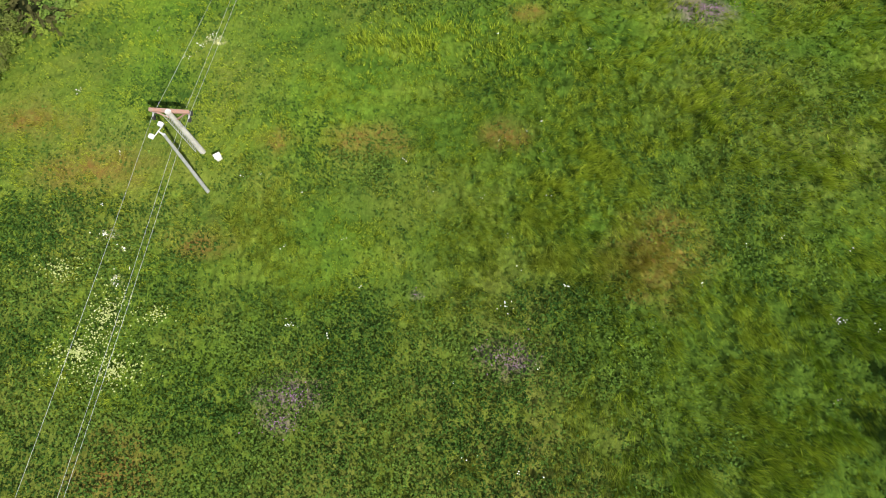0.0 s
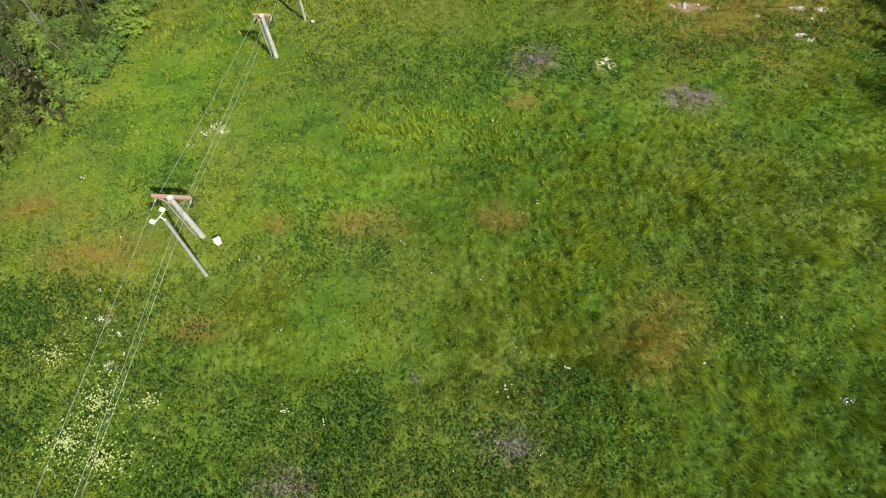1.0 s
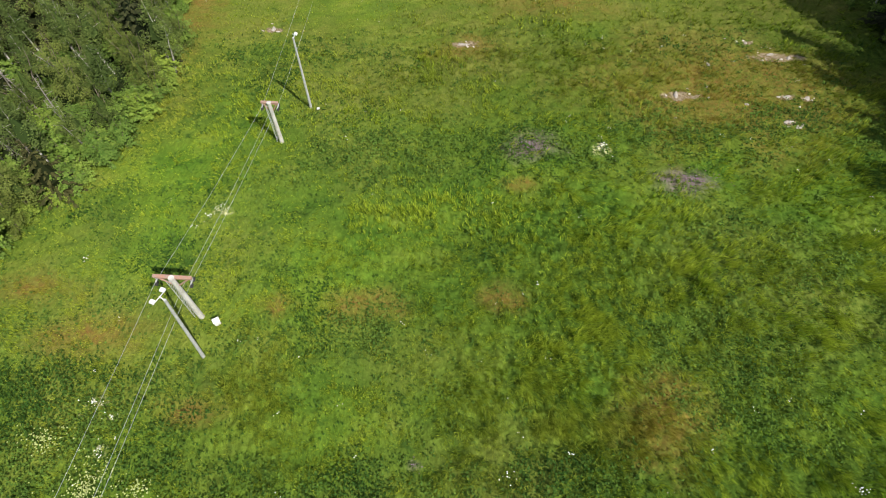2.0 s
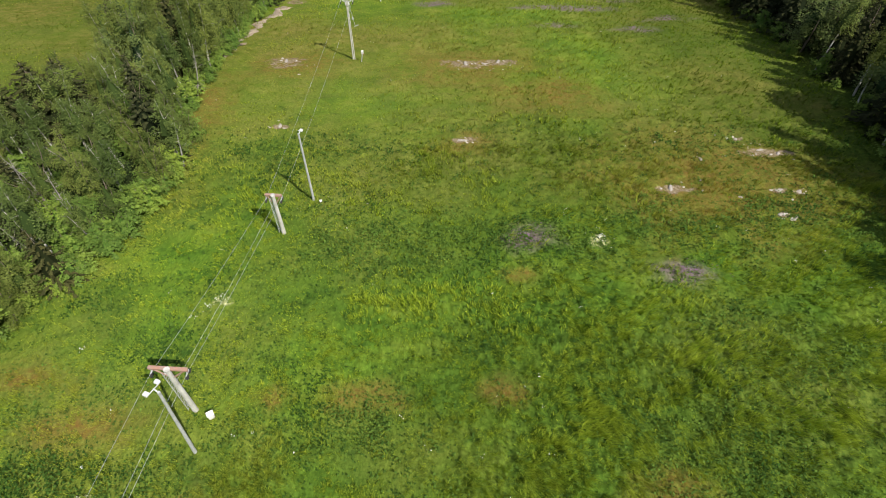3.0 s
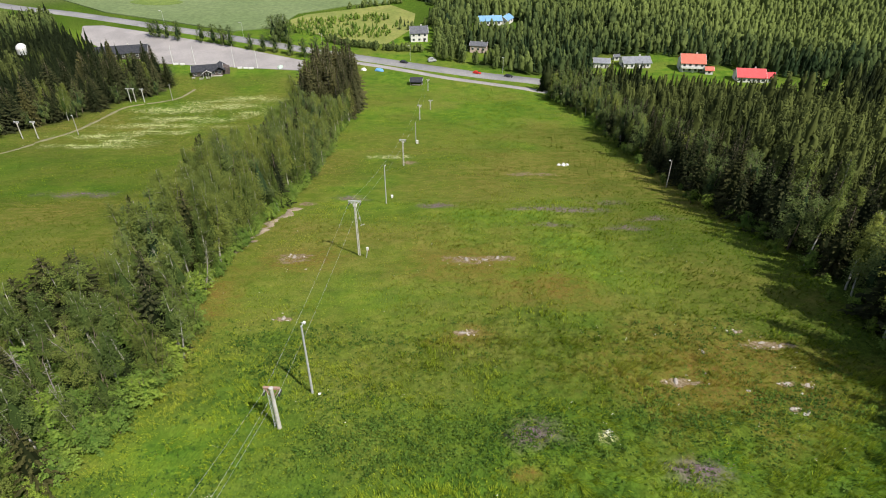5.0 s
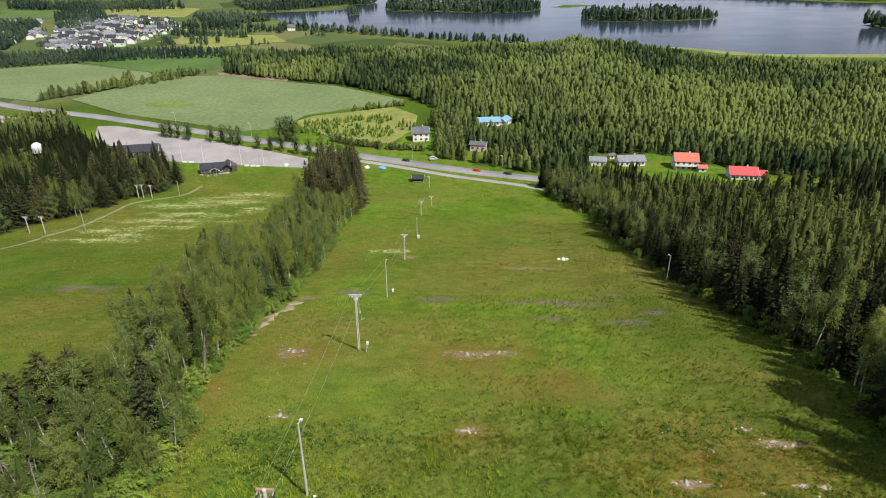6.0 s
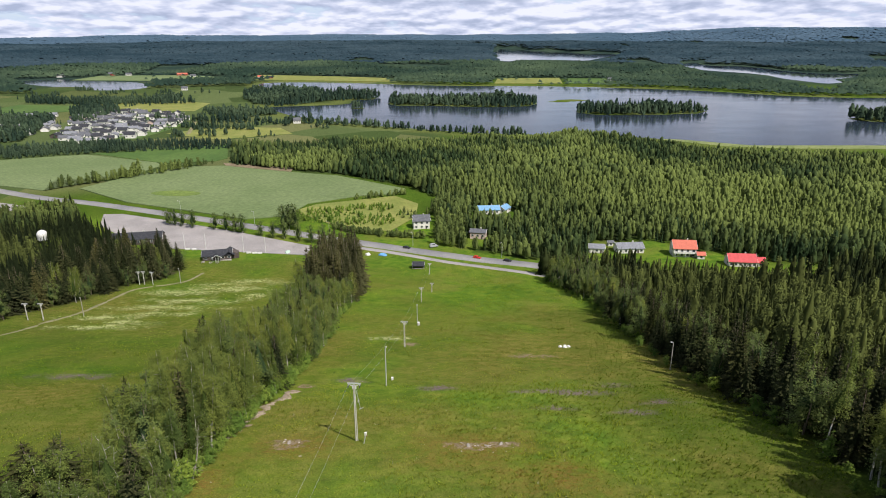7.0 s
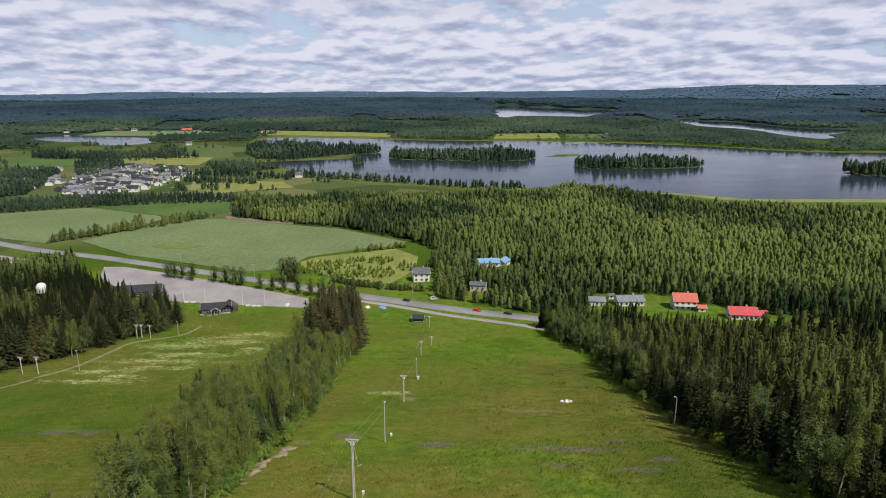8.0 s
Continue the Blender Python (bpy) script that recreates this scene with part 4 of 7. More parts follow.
def crown_bodies(x, y, z, h, wide, kinds, sides, rings, g):
    """Lumpy crown masses: tapering heads for leafy trees, tiered cones for spruces. Returns verts and faces."""
    n = len(x)
    spruce = (kinds == 0)[:, None, None]
    u = np.linspace(0, 1, rings)[None, :, None] ** 0.9
    low = np.where(spruce, 0.08, 0.16)
    top = np.where(spruce, 0.93, 0.95)
    hh = low + (top - low) * u + g.normal(size=(n, rings, sides)) * 0.022
    round_ = np.minimum((hh / 0.36) ** 0.55, 1.0) * np.clip((1.02 - hh) / 0.62, 0.02, 1) ** 0.6
    tier = np.where(np.arange(rings) % 2 == 0, 1.12, 0.72)[None, :, None]
    cone = np.clip(1 - hh, 0.02, 1) ** 0.9 * 1.25 * tier
    ang = (np.arange(sides) * 2 * np.pi / sides)[None, None, :] + g.uniform(0, 6.28, (n, 1, 1)) + 0.5 * (np.arange(rings) % 2)[None, :, None] * 2 * np.pi / sides
    lobes = 1 + 0.16 * np.sin(2 * ang + g.uniform(0, 6.28, (n, 1, 1)) + 5 * u) + g.normal(size=(n, rings, sides)) * 0.27
    r = wide[:, None, None] * np.where(spruce, cone, round_) * np.clip(lobes, 0.45, 1.6)
    lean = g.normal(size=(n, 2, 1, 1)) * 0.03 * h[:, None, None, None]
    ring = np.stack([x[:, None, None] + r * np.cos(ang) + lean[:, 0] * hh, y[:, None, None] + r * np.sin(ang) + lean[:, 1] * hh, z[:, None, None] + h[:, None, None] * hh], -1).reshape(n, -1, 3)
    tip = np.stack([x + lean[:, 0, 0, 0], y + lean[:, 1, 0, 0], z + h * np.where(kinds == 0, 1.05, 0.99)], 1)[:, None]
    verts = np.concatenate([ring, tip], 1).reshape(-1, 3)
    local = []
    for i in range(rings - 1):
        for j in range(sides):
            a, b = i * sides + j, i * sides + (j + 1) % sides
            c, d = (b + sides, a + sides)
            local += [(a, b, d), (b, c, d)]
    e = (rings - 1) * sides
    local += [(e + j, e + (j + 1) % sides, rings * sides) for j in range(sides)]
    faces = (np.array(local)[None] + (rings * sides + 1) * np.arange(n)[:, None, None]).reshape(-1, 3)
    return verts, faces


def far_wood(name, places, heights, mat, kinds, tints, count, size, label, category="woods", broad=1.0):
    """Many trees joined: spires for spruce (kind 0), rounder heads for leafy trees (kind 1), each a crown mass with sprays of leaves."""
    n = len(places)
    x, y = places[:, 0], places[:, 1]
    z = ground(x, y) if np.hypot(x, y).min() < 1900 else land_height(x, y)
    h = heights
    wide = np.where(kinds == 0, 0.15, 0.155 * broad) * h * rng.uniform(0.8, 1.25, n)
    sides, rings = (6, 6) if count > 24 else (5, 4)
    fill = np.where(kinds == 0, 0.45 if count > 100 else 0.6 if count > 40 else 0.85, 0.5 if count > 100 else 0.68 if count > 40 else 0.9)
    bv, bf = crown_bodies(x, y, z, h, wide * fill, kinds, sides, rings, rng)
    t = rng.uniform(0, 1, (n, count))
    spruce = (kinds == 0)[:, None]
    low = np.where(spruce, 0.08, 0.16)
    hh = np.where(spruce, low + (1 - low) * (1 - np.sqrt(1 - t * 0.97)), low + (1 - low) * t)
    prof = np.where(spruce, (1 - hh) * 1.25 + 0.03, np.minimum((hh / 0.36) ** 0.55, 1.0) * np.clip((1.02 - hh) / 0.62, 0.02, 1) ** 0.6)
    ang = rng.uniform(0, 2 * np.pi, (n, count))
    rr = wide[:, None] * prof * rng.uniform(0.8, 1.12, (n, count))
    cx, cy, cz = x[:, None] + rr * np.cos(ang), y[:, None] + rr * np.sin(ang), z[:, None] + hh * h[:, None]
    nz = np.where(spruce, 0.45, (hh - 0.35) * 1.6)
    normal = np.stack([np.cos(ang), np.sin(ang), nz], -1).reshape(-1, 3)
    centres = np.stack([cx, cy, cz], -1).reshape(-1, 3)
    sz = np.repeat(size * h / 14.0, count)[:, None]
    verts, faces = cards(centres, unit(normal), sz, rng, 1.5, 0.4)
    # spruces carry drooping boughs, not leaves
    skirt = rng.uniform(0.5, 1.2, (n, count)) * (0.19 if count > 100 else 0.26)
    reach, tipz = rr * rng.uniform(0.85, 1.2, (n, count)), cz - 0.35 * rr * rng.uniform(0.5, 1.3, (n, count))
    bough = []
    for da, k0, zz in ((0.0, 0.12, cz + 0.55 * rr), (-1.0, 1.0, tipz), (1.0, 1.0, tipz - 0.08 * rr)):
        bough.append(np.stack([x[:, None] + reach * k0 * np.cos(ang + da * skirt), y[:, None] + reach * k0 * np.sin(ang + da * skirt), zz], -1))
    bough = np.stack(bough, 2).reshape(-1, 3)
    verts = np.where(np.repeat(np.repeat(kinds == 0, count), 3)[:, None], bough, verts)
    tint = np.concatenate([np.repeat(np.clip(np.repeat(tints, count) + rng.normal(size=n * count) * 0.05, 0, 1), 3), np.repeat(tints, sides * rings + 1)])
    me = make_mesh(name, np.concatenate([verts, bv]), np.concatenate([faces, bf + len(verts)]), mat, True, None, {"tint": tint})
    return tagged(new(name, me), label, category, kind="stuff")


def scatter(ring, spacing, seed, inset=0.0, keep=None):
    """Jittered grid of places inside an outline."""
    g = np.random.default_rng(seed)
    xs, ys = [p[0] for p in ring], [p[1] for p in ring]
    X, Y = np.meshgrid(np.arange(min(xs), max(xs), spacing), np.arange(min(ys), max(ys), spacing))
    x, y = X.ravel() + g.uniform(-.5, .5, X.size) * spacing, Y.ravel() + g.uniform(-.5, .5, X.size) * spacing
    ok = outline_distance(x, y, ring) < -inset
    for cx, cy, rx, ry in HOUSE_GLADES:
        ok &= ((x - cx) / rx) ** 2 + ((y - cy) / ry) ** 2 > 1
    if keep is not None:
        ok &= keep(x, y)
    return np.stack([x[ok], y[ok]], 1)


def wood_of(name, places, h0, h1, leafy, seed, mat, count, size, label, broad=1.0):
    g = np.random.default_rng(seed)
    n = len(places)
    shrink = np.ones(n)
    stand = np.clip(0.5 + 0.6 * vnoise(places[:, 0], places[:, 1], 0.014, seed) + 0.35 * vnoise(places[:, 0], places[:, 1], 0.045, seed + 1), 0, 1)
    # birch stands show paler than the spruce between them
    for cx, cy, rx, ry, k in STANDS:
        stand = stand + k * np.exp(-((places[:, 0] - cx) / rx) ** 2 - ((places[:, 1] - cy) / ry) ** 2)
    stand = np.clip(stand, 0, 1.15)
    for cx, cy, rx, ry in YOUNG:
        near = ((places[:, 0] - cx) / rx) ** 2 + ((places[:, 1] - cy) / ry) ** 2 < 1
        shrink = np.where(near, 0.5, shrink)
    kinds = (g.uniform(size=n) < leafy + 0.6 * (stand - 0.5)).astype(int)
    h = g.uniform(h0, h1, n) * (0.9 + 0.25 * vnoise(places[:, 0], places[:, 1], 0.03, seed + 5)) * np.where(g.uniform(size=n) < 0.06, 1.25, 1.0) * shrink
    tt = np.clip(np.where(kinds == 0, 0.16, 0.55) + g.normal(size=n) * 0.15 + 0.85 * (stand - 0.5), 0, 1)
    return far_wood(name, places, h, mat, kinds, tt, count, size, label, "woods", broad)


# young growth below the houses: x, y, half width, half depth
STANDS = [(150, 440, 110, 55, 0.45), (40, 400, 45, 35, 0.3), (60, 560, 110, 40, -0.4), (230, 560, 90, 45, -0.3), (-120, 650, 90, 50, -0.35), (60, 480, 60, 40, -0.2), (120, 230, 70, 60, -0.15), (230, 400, 60, 30, 0.3), (30, 690, 100, 40, 0.25)]
YOUNG = [(146, 282, 32, 40), (118, 306, 22, 26)]


def visible_sector(x, y):
    return (np.abs(np.degrees(np.arctan2(x, y))) < 46) & (np.hypot(x, y) > 40)


for r0, r1, count, size in ((0, 540, 44, 0.66), (540, 900, 16, 1.0)):
    wood_of("plain_wood", scatter(PLAIN_WOOD, 4.2, 21 + count, 1.0, lambda x, y: visible_sector(x, y) & (np.hypot(x, y) >= r0) & (np.hypot(x, y) < r1)), 8.5, 13.5, 0.7, 3, M_MIXED, count, size, "dense mixed birch and spruce wood on the plain below the slope", 1.6)
inner_east = lambda x, y: visible_sector(x, y) & (outline_distance(x, y, east_edge) > 0.5)
for r0, r1, gap, count, size in ((40, 165, 3.7, 420, 0.30), (165, 260, 3.9, 230, 0.40), (260, 480, 4.0, 84, 0.6)):
    wood_of("east_wood", scatter(EAST_WOOD, gap, 22 + count, 1.0, lambda x, y: inner_east(x, y) & (np.hypot(x, y) >= r0) & (np.hypot(x, y) < r1)), 11, 17, 0.5, 5, M_DARKWOOD, count, size, "dark tall spruce and birch wood along the slope")
WEST_EDGE = [(-155, 195), (-158, 230), (-152, 250), (-147, 285), (-136, 300), (-138, 332), (-165, 345), (-185, 335), (-182, 290), (-180, 235), (-182, 195)]
for x, y in spaced(WEST_EDGE, 4.3, 74, 0.5, limit=130):
    r = planter.g.uniform()
    front = outline_distance(np.array([x]), np.array([y]), WEST_WOOD)[0] > -7
    if front and r < 0.4:
        planter.plant(planter.pick(ALDERS), x, y, planter.g.uniform(8, 12), wide=1.1, group="trees beside the western slope", label="leafy tree before the dark spruces")
    elif r < 0.5:
        planter.plant(planter.pick(BIRCHES), x, y, planter.g.uniform(10, 14), wide=1.1, group="trees beside the western slope")
    else:
        planter.plant(planter.pick(BROWN_SPRUCES if r > 0.85 else SPRUCES), x, y, planter.g.uniform(12, 20), wide=planter.g.uniform(1.2, 1.6), group="trees beside the western slope")
wood_of("west_wood", scatter(WEST_WOOD, 4.4, 23, 1.0, lambda x, y: outline_distance(x, y, WEST_EDGE) > 1), 12, 19, 0.2, 8, M_DARKWOOD, 110, 0.6, "dark spruce wood beside the western slope")
for n, isle in enumerate(ISLANDS[:-1]):
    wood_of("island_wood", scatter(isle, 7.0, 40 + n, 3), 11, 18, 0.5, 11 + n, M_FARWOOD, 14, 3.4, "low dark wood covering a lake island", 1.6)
# ---- grass, herbs and flowers of the slope ----
def slope_places(x0, x1, y0, y1, density, seed):
    g = np.random.default_rng(seed)
    n = int((x1 - x0) * (y1 - y0) * density)
    x, y = g.uniform(x0, x1, n), g.uniform(y0, y1, n)
    ok = in_wood(x, y, 1.0) < 0.4
    bare = patches(x, y, BARE)
    ok &= g.uniform(size=n) > 1.3 * bare
    return x[ok], y[ok], g


def lushness(x, y):
    """Tall tufted sward to the east of the lift, short sward to its west."""
    east = np.clip((x + 10) / 22, 0, 1)
    return np.clip(0.35 + 0.65 * east + 0.45 * vnoise(x, y, 0.12, 5) - 0.7 * patches(x, y, DRY, 0.6), 0.12, 1.3)


def herbness(x, y):
    """Where broad-leaved herbs take over from the grass."""
    south = np.clip((9 - y) / 10, 0, 1) * np.clip((18 - x) / 14, 0, 1)
    west = np.clip((-17 - x) / 6, 0, 1) * np.clip((17 - y) / 8, 0, 1)
    band = np.exp(-(((y - 37 - 0.12 * x) / 4.0) ** 2)) * np.clip((x + 14) / 8, 0, 1)
    return np.clip(np.maximum(south, np.maximum(west, 0.8 * band)) + 0.9 * patches(x, y, DARK_HERBS, 0.7) + 0.55 * vnoise(x, y, 0.16, 2) + 0.35 * vnoise(x, y, 0.5, 1), 0, 1)


def turf_bump(x, y):
    """Tussocks and combed swathes of the sward, in metres."""
    u, v = 0.93 * x + 0.37 * y, 0.45 * (0.93 * y - 0.37 * x)
    tall = np.clip(lushness(x, y), 0.15, 1.2) * np.clip((150 - y) / 60, 0, 1)
    b = 0.12 * vnoise(x, y, 0.8, 31) + 0.16 * vnoise(u, v, 2.2, 32) + 0.17 * vnoise(u, v, 4.1, 33) + 0.12 * vnoise(x, y, 6.1, 34)
    return tall * (0.10 + b) * (1 - 0.8 * patches(x, y, BARE))


def turf(name, x0, x1, y0, y1, step, label):
    """The uneven surface of the tall sward, laid over the soil."""
    xs, ys = np.arange(x0, x1, step), np.arange(y0, y1, step)
    X, Y = np.meshgrid(xs, ys)
    x, y = X.ravel(), Y.ravel()
    z = land_height(x, y) + turf_bump(x, y) + 0.05
    nc = len(xs)
    i, j = np.meshgrid(np.arange(len(ys) - 1), np.arange(nc - 1), indexing="ij")
    a = (i * nc + j).ravel()
    faces = np.stack([a, a + 1, a + nc + 1, a + nc], 1)
    faces = faces[in_wood(x[a], y[a], 1.0) < 0.6]
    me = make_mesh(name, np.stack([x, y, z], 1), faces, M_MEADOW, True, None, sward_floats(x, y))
    return tagged(new(name, me), label, "grass", kind="stuff")


def sward(name, x0, x1, y0, y1, density, blades, length, width, seed, label):
    """Tufts of blades, each a bent sliver."""
    x, y, g = slope_places(x0, x1, y0, y1, density, seed)
    fade = np.clip((85 - y) / 40, 0.25, 1)
    clump = fade * (0.6 * vnoise(x, y, 1.5, 21) + 0.5 * vnoise(x, y, 0.55, 22)) + 0.2 * (1 - fade)
    keep = (g.uniform(size=len(x)) > 0.75 * herbness(x, y)) & (g.uniform(size=len(x)) < 0.62 + 1.1 * clump)
    x, y = x[keep], y[keep]
    n = len(x)
    mound = np.clip((85 - y) / 40, 0.25, 1) * np.clip(0.6 * vnoise(x, y, 1.5, 21) + 0.5 * vnoise(x, y, 0.55, 22), 0, 1)
    z = land_height(x, y) + turf_bump(x, y)
    lush = lushness(x, y)
    L = length * (0.35 + 0.75 * lush) * g.uniform(0.7, 1.3, n) * (0.8 + 0.9 * mound + 0.3 * vnoise(x, y, 0.38, 11))
    wind = np.stack([0.12 + 0.3 * vnoise(x, y, 0.2, 3), -0.38 + 0.4 * vnoise(x, y, 0.2, 7)], 1)
    # blades get darker tints towards the eastern wood, for lush growth and tree shade
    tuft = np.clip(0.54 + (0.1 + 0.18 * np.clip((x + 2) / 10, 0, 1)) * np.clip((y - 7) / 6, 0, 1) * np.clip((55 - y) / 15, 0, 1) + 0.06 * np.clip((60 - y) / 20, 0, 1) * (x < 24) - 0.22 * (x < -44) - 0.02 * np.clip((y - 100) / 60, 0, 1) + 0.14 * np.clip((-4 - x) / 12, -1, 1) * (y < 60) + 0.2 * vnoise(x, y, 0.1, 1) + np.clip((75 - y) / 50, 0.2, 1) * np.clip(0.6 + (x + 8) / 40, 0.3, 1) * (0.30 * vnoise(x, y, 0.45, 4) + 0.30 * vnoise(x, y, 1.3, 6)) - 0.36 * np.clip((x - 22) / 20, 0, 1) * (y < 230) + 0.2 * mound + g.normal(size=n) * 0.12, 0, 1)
    a = g.uniform(0, 2 * np.pi, (n, blades))
    off = g.uniform(0, 1, (n, blades, 1)) * 0.2 * length
    root = np.stack([x, y, z - 0.03], 1)[:, None] + off * np.stack([np.cos(a), np.sin(a), 0 * a], -1)
    tilt = g.uniform(0.08, 0.5, (n, blades, 1))
    sway = np.concatenate([wind + g.normal(size=(n, 2)) * 0.14, np.zeros((n, 1))], 1)
    way = np.stack([np.cos(a), np.sin(a), 0 * a], -1) * tilt + sway[:, None] * (0.6 + 0.7 * lush)[:, None, None]
    tip = root + way * L[:, None, None] * 0.8 + np.array([0, 0, 1]) * (L[:, None, None] * np.sqrt(np.clip(1 - 0.5 * (way ** 2).sum(-1, keepdims=True), 0.25, 1)))
    side = np.stack([-np.sin(a), np.cos(a), 0 * a], -1) * (width * g.uniform(0.6, 1.4, (n, blades, 1)))
    verts = np.stack([root - side, root + side, tip], 2).reshape(-1, 3)
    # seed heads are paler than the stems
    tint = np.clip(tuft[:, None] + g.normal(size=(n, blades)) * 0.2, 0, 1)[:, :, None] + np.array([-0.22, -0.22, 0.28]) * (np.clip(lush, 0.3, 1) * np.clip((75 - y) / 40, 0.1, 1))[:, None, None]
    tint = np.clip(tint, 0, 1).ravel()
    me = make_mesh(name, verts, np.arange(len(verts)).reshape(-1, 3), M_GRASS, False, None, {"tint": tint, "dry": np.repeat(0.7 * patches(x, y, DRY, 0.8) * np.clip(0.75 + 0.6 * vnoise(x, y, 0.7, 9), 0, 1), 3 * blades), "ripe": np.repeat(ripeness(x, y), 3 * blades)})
    return tagged(new(name, me), label, "grass", kind="stuff")


def herbs(name, x0, x1, y0, y1, density, leaves, size, seed, label, mat):
    """Low plants of broad leaves."""
    x, y, g = slope_places(x0, x1, y0, y1, density, seed)
    keep = g.uniform(size=len(x)) < 0.12 + herbness(x, y)
    x, y = x[keep], y[keep]
    n = len(x)
    hh = g.uniform(0.25, 0.75, n) * (0.5 + 0.6 * herbness(x, y))
    c = np.stack([x, y, land_height(x, y) + turf_bump(x, y)], 1)[:, None] + np.stack([g.normal(size=(n, leaves)) * 0.2, g.normal(size=(n, leaves)) * 0.2, hh[:, None] * g.uniform(0.25, 1.0, (n, leaves))], -1)
    nn = unit(np.stack([g.normal(size=(n, leaves)) * 0.5, g.normal(size=(n, leaves)) * 0.5, np.ones((n, leaves))], -1))
    verts, faces = cards(c.reshape(-1, 3), nn.reshape(-1, 3), size, g, 1.3, 0.3)
    t = np.clip(0.35 + 0.35 * vnoise(x, y, 0.3, 6) + g.normal(size=n) * 0.15, 0, 1)
    me = make_mesh(name, verts, faces, mat, False, None, {"tint": np.repeat(t, 3 * leaves), "dry": np.zeros(3 * leaves * n)})
    return tagged(new(name, me), label, "herbs", kind="stuff")


M_HERB = leaf_material("herb_leaves", (0.026, 0.066, 0.012), (0.11, 0.18, 0.03), 0.6, 0.2, spread=0.4)
turf("meadow_turf", -36, 46, -16, 30, 0.15, "uneven tussocky sward of the upper meadow")
turf("meadow_turf", -36, 52, 29.9, 62, 0.3, "uneven tussocky sward of the meadow")
turf("meadow_turf", -36, 60, 61.8, 150, 0.6, "uneven sward of the middle slope")
sward("meadow_grass", -35, 40, -14, 26, 30, 9, 0.6, 0.015, 501, "tall uncut meadow grass bent by the wind")
sward("meadow_grass", -34, 46, 26, 55, 15, 7, 0.66, 0.022, 502, "tall uncut meadow grass bent by the wind")
sward("meadow_grass", -33, 56, 55, 120, 3.6, 6, 0.55, 0.04, 503, "tall uncut meadow grass on the middle slope")
sward("meadow_grass", -40, 62, 120, 320, 1.1, 5, 0.42, 0.07, 504, "meadow grass on the lower slope")
sward("meadow_grass", -110, -44, 60, 170, 1.6, 5, 0.42, 0.05, 506, "meadow grass on the western slope")
sward("meadow_grass", -160, -46, 150, 330, 0.5, 4, 0.45, 0.08, 505, "meadow grass on the western slope")
herbs("meadow_herbs", -35, 40, -14, 26, 16, 5, 0.15, 511, "low broad-leaved herbs in the meadow", M_HERB)
herbs("meadow_herbs", -33, 50, 26, 60, 7, 5, 0.19, 512, "low broad-leaved herbs in the meadow", M_HERB)


def blossoms(name, spots, per, size, lift, mat, seed, label):
    """Flower heads: small flat umbels over the sward."""
    g = np.random.default_rng(seed)
    cs = []
    for cx, cy, rx, ry in spots:
        n = max(3, int(per * min(rx * ry, 60)))
        a, r = g.uniform(0, 6.28, n), np.abs(g.normal(size=n)) * 0.6
        x, y = cx + rx * r * np.cos(a), cy + ry * r * np.sin(a)
        cs.append(np.stack([x, y, land_height(x, y) + lift * g.uniform(0.7, 1.2, n)], 1))
    c = np.concatenate(cs)
    n = len(c)
    k = np.arange(5) * 2 * np.pi / 5
    s = size * g.uniform(0.5, 1.3, n)
    ring = c[:, None] + s[:, None, None] * np.stack([np.cos(k), np.sin(k), np.full(5, -0.35)], -1)
    verts = np.concatenate([c[:, None], ring], 1).reshape(-1, 3)
    o = 6 * np.arange(n)[:, None]
    faces = np.concatenate([o + [0, 1 + i, 1 + (i + 1) % 5] for i in range(5)])
    me = make_mesh(name, verts, faces, mat)
    return tagged(new(name, me), label, "flowers", kind="stuff")


M_WHITE_FLOWER = two_tone("umbel_white", (0.72, 0.72, 0.62), (0.8, 0.8, 0.72), 3.0, 0.8, bump=0)
M_CREAM_FLOWER = two_tone("meadowsweet_cream", (0.28, 0.34, 0.09), (0.42, 0.46, 0.18), 3.0, 0.8, bump=0)
M_LILAC_FLOWER = two_tone("willowherb_lilac", (0.24, 0.12, 0.22), (0.16, 0.13, 0.15), 2.0, 0.8, bump=0)
WHITE_SPOTS = [(-21.8, 12, .8, .45), (-20.4, 11, .5, .35), (-20.4, 8.9, .5, .5), (-9.2, 5.9, .5, .4), (-6.9, 5.3, .3, .25), (23.8, 6.2, .6, .4), (-18.0, 29.2, .7, .5), (-18.7, 28.2, .5, .6), (-19.5, 27.0, .4, .3), (-26.8, 23.8, .6, .3), (3.7, 7.1, .5, .35), (7.6, 8.4, .4, .25), (14.7, 37.4, 1.0, .9)]
blossoms("white_flowers", WHITE_SPOTS, 60, 0.038, 0.75, M_WHITE_FLOWER, 601, "clusters of small white umbel flowers")
g_ = np.random.default_rng(602)
lone = [(float(a), float(b), 0.35, 0.35) for a, b in zip(g_.uniform(-32, 40, 130), g_.uniform(-8, 100, 130))]
blossoms("white_flowers", lone, 30, 0.035, 0.7, M_WHITE_FLOWER, 603, "scattered small white meadow flowers")
blossoms("cream_flowers", [(-20.4, 6.5, 1.6, 2.2), (-21.5, 4.2, 2.2, 1.6), (-19.2, 3.2, 2.4, 1.3), (-17.4, 6.6, 1.0, 0.8), (-24, 9.5, 1.6, 1.0)], 90, 0.05, 0.6, M_CREAM_FLOWER, 604, "pale cream meadowsweet in bloom")
blossoms("cream_flowers", BLOOM_WEST, 3.2, 0.22, 0.55, M_CREAM_FLOWER, 606, "drifts of cream flowers across the western slope")
blossoms("lilac_flowers", LILAC, 30, 0.04, 0.7, M_LILAC_FLOWER, 605, "faded lilac willowherb among the grass")
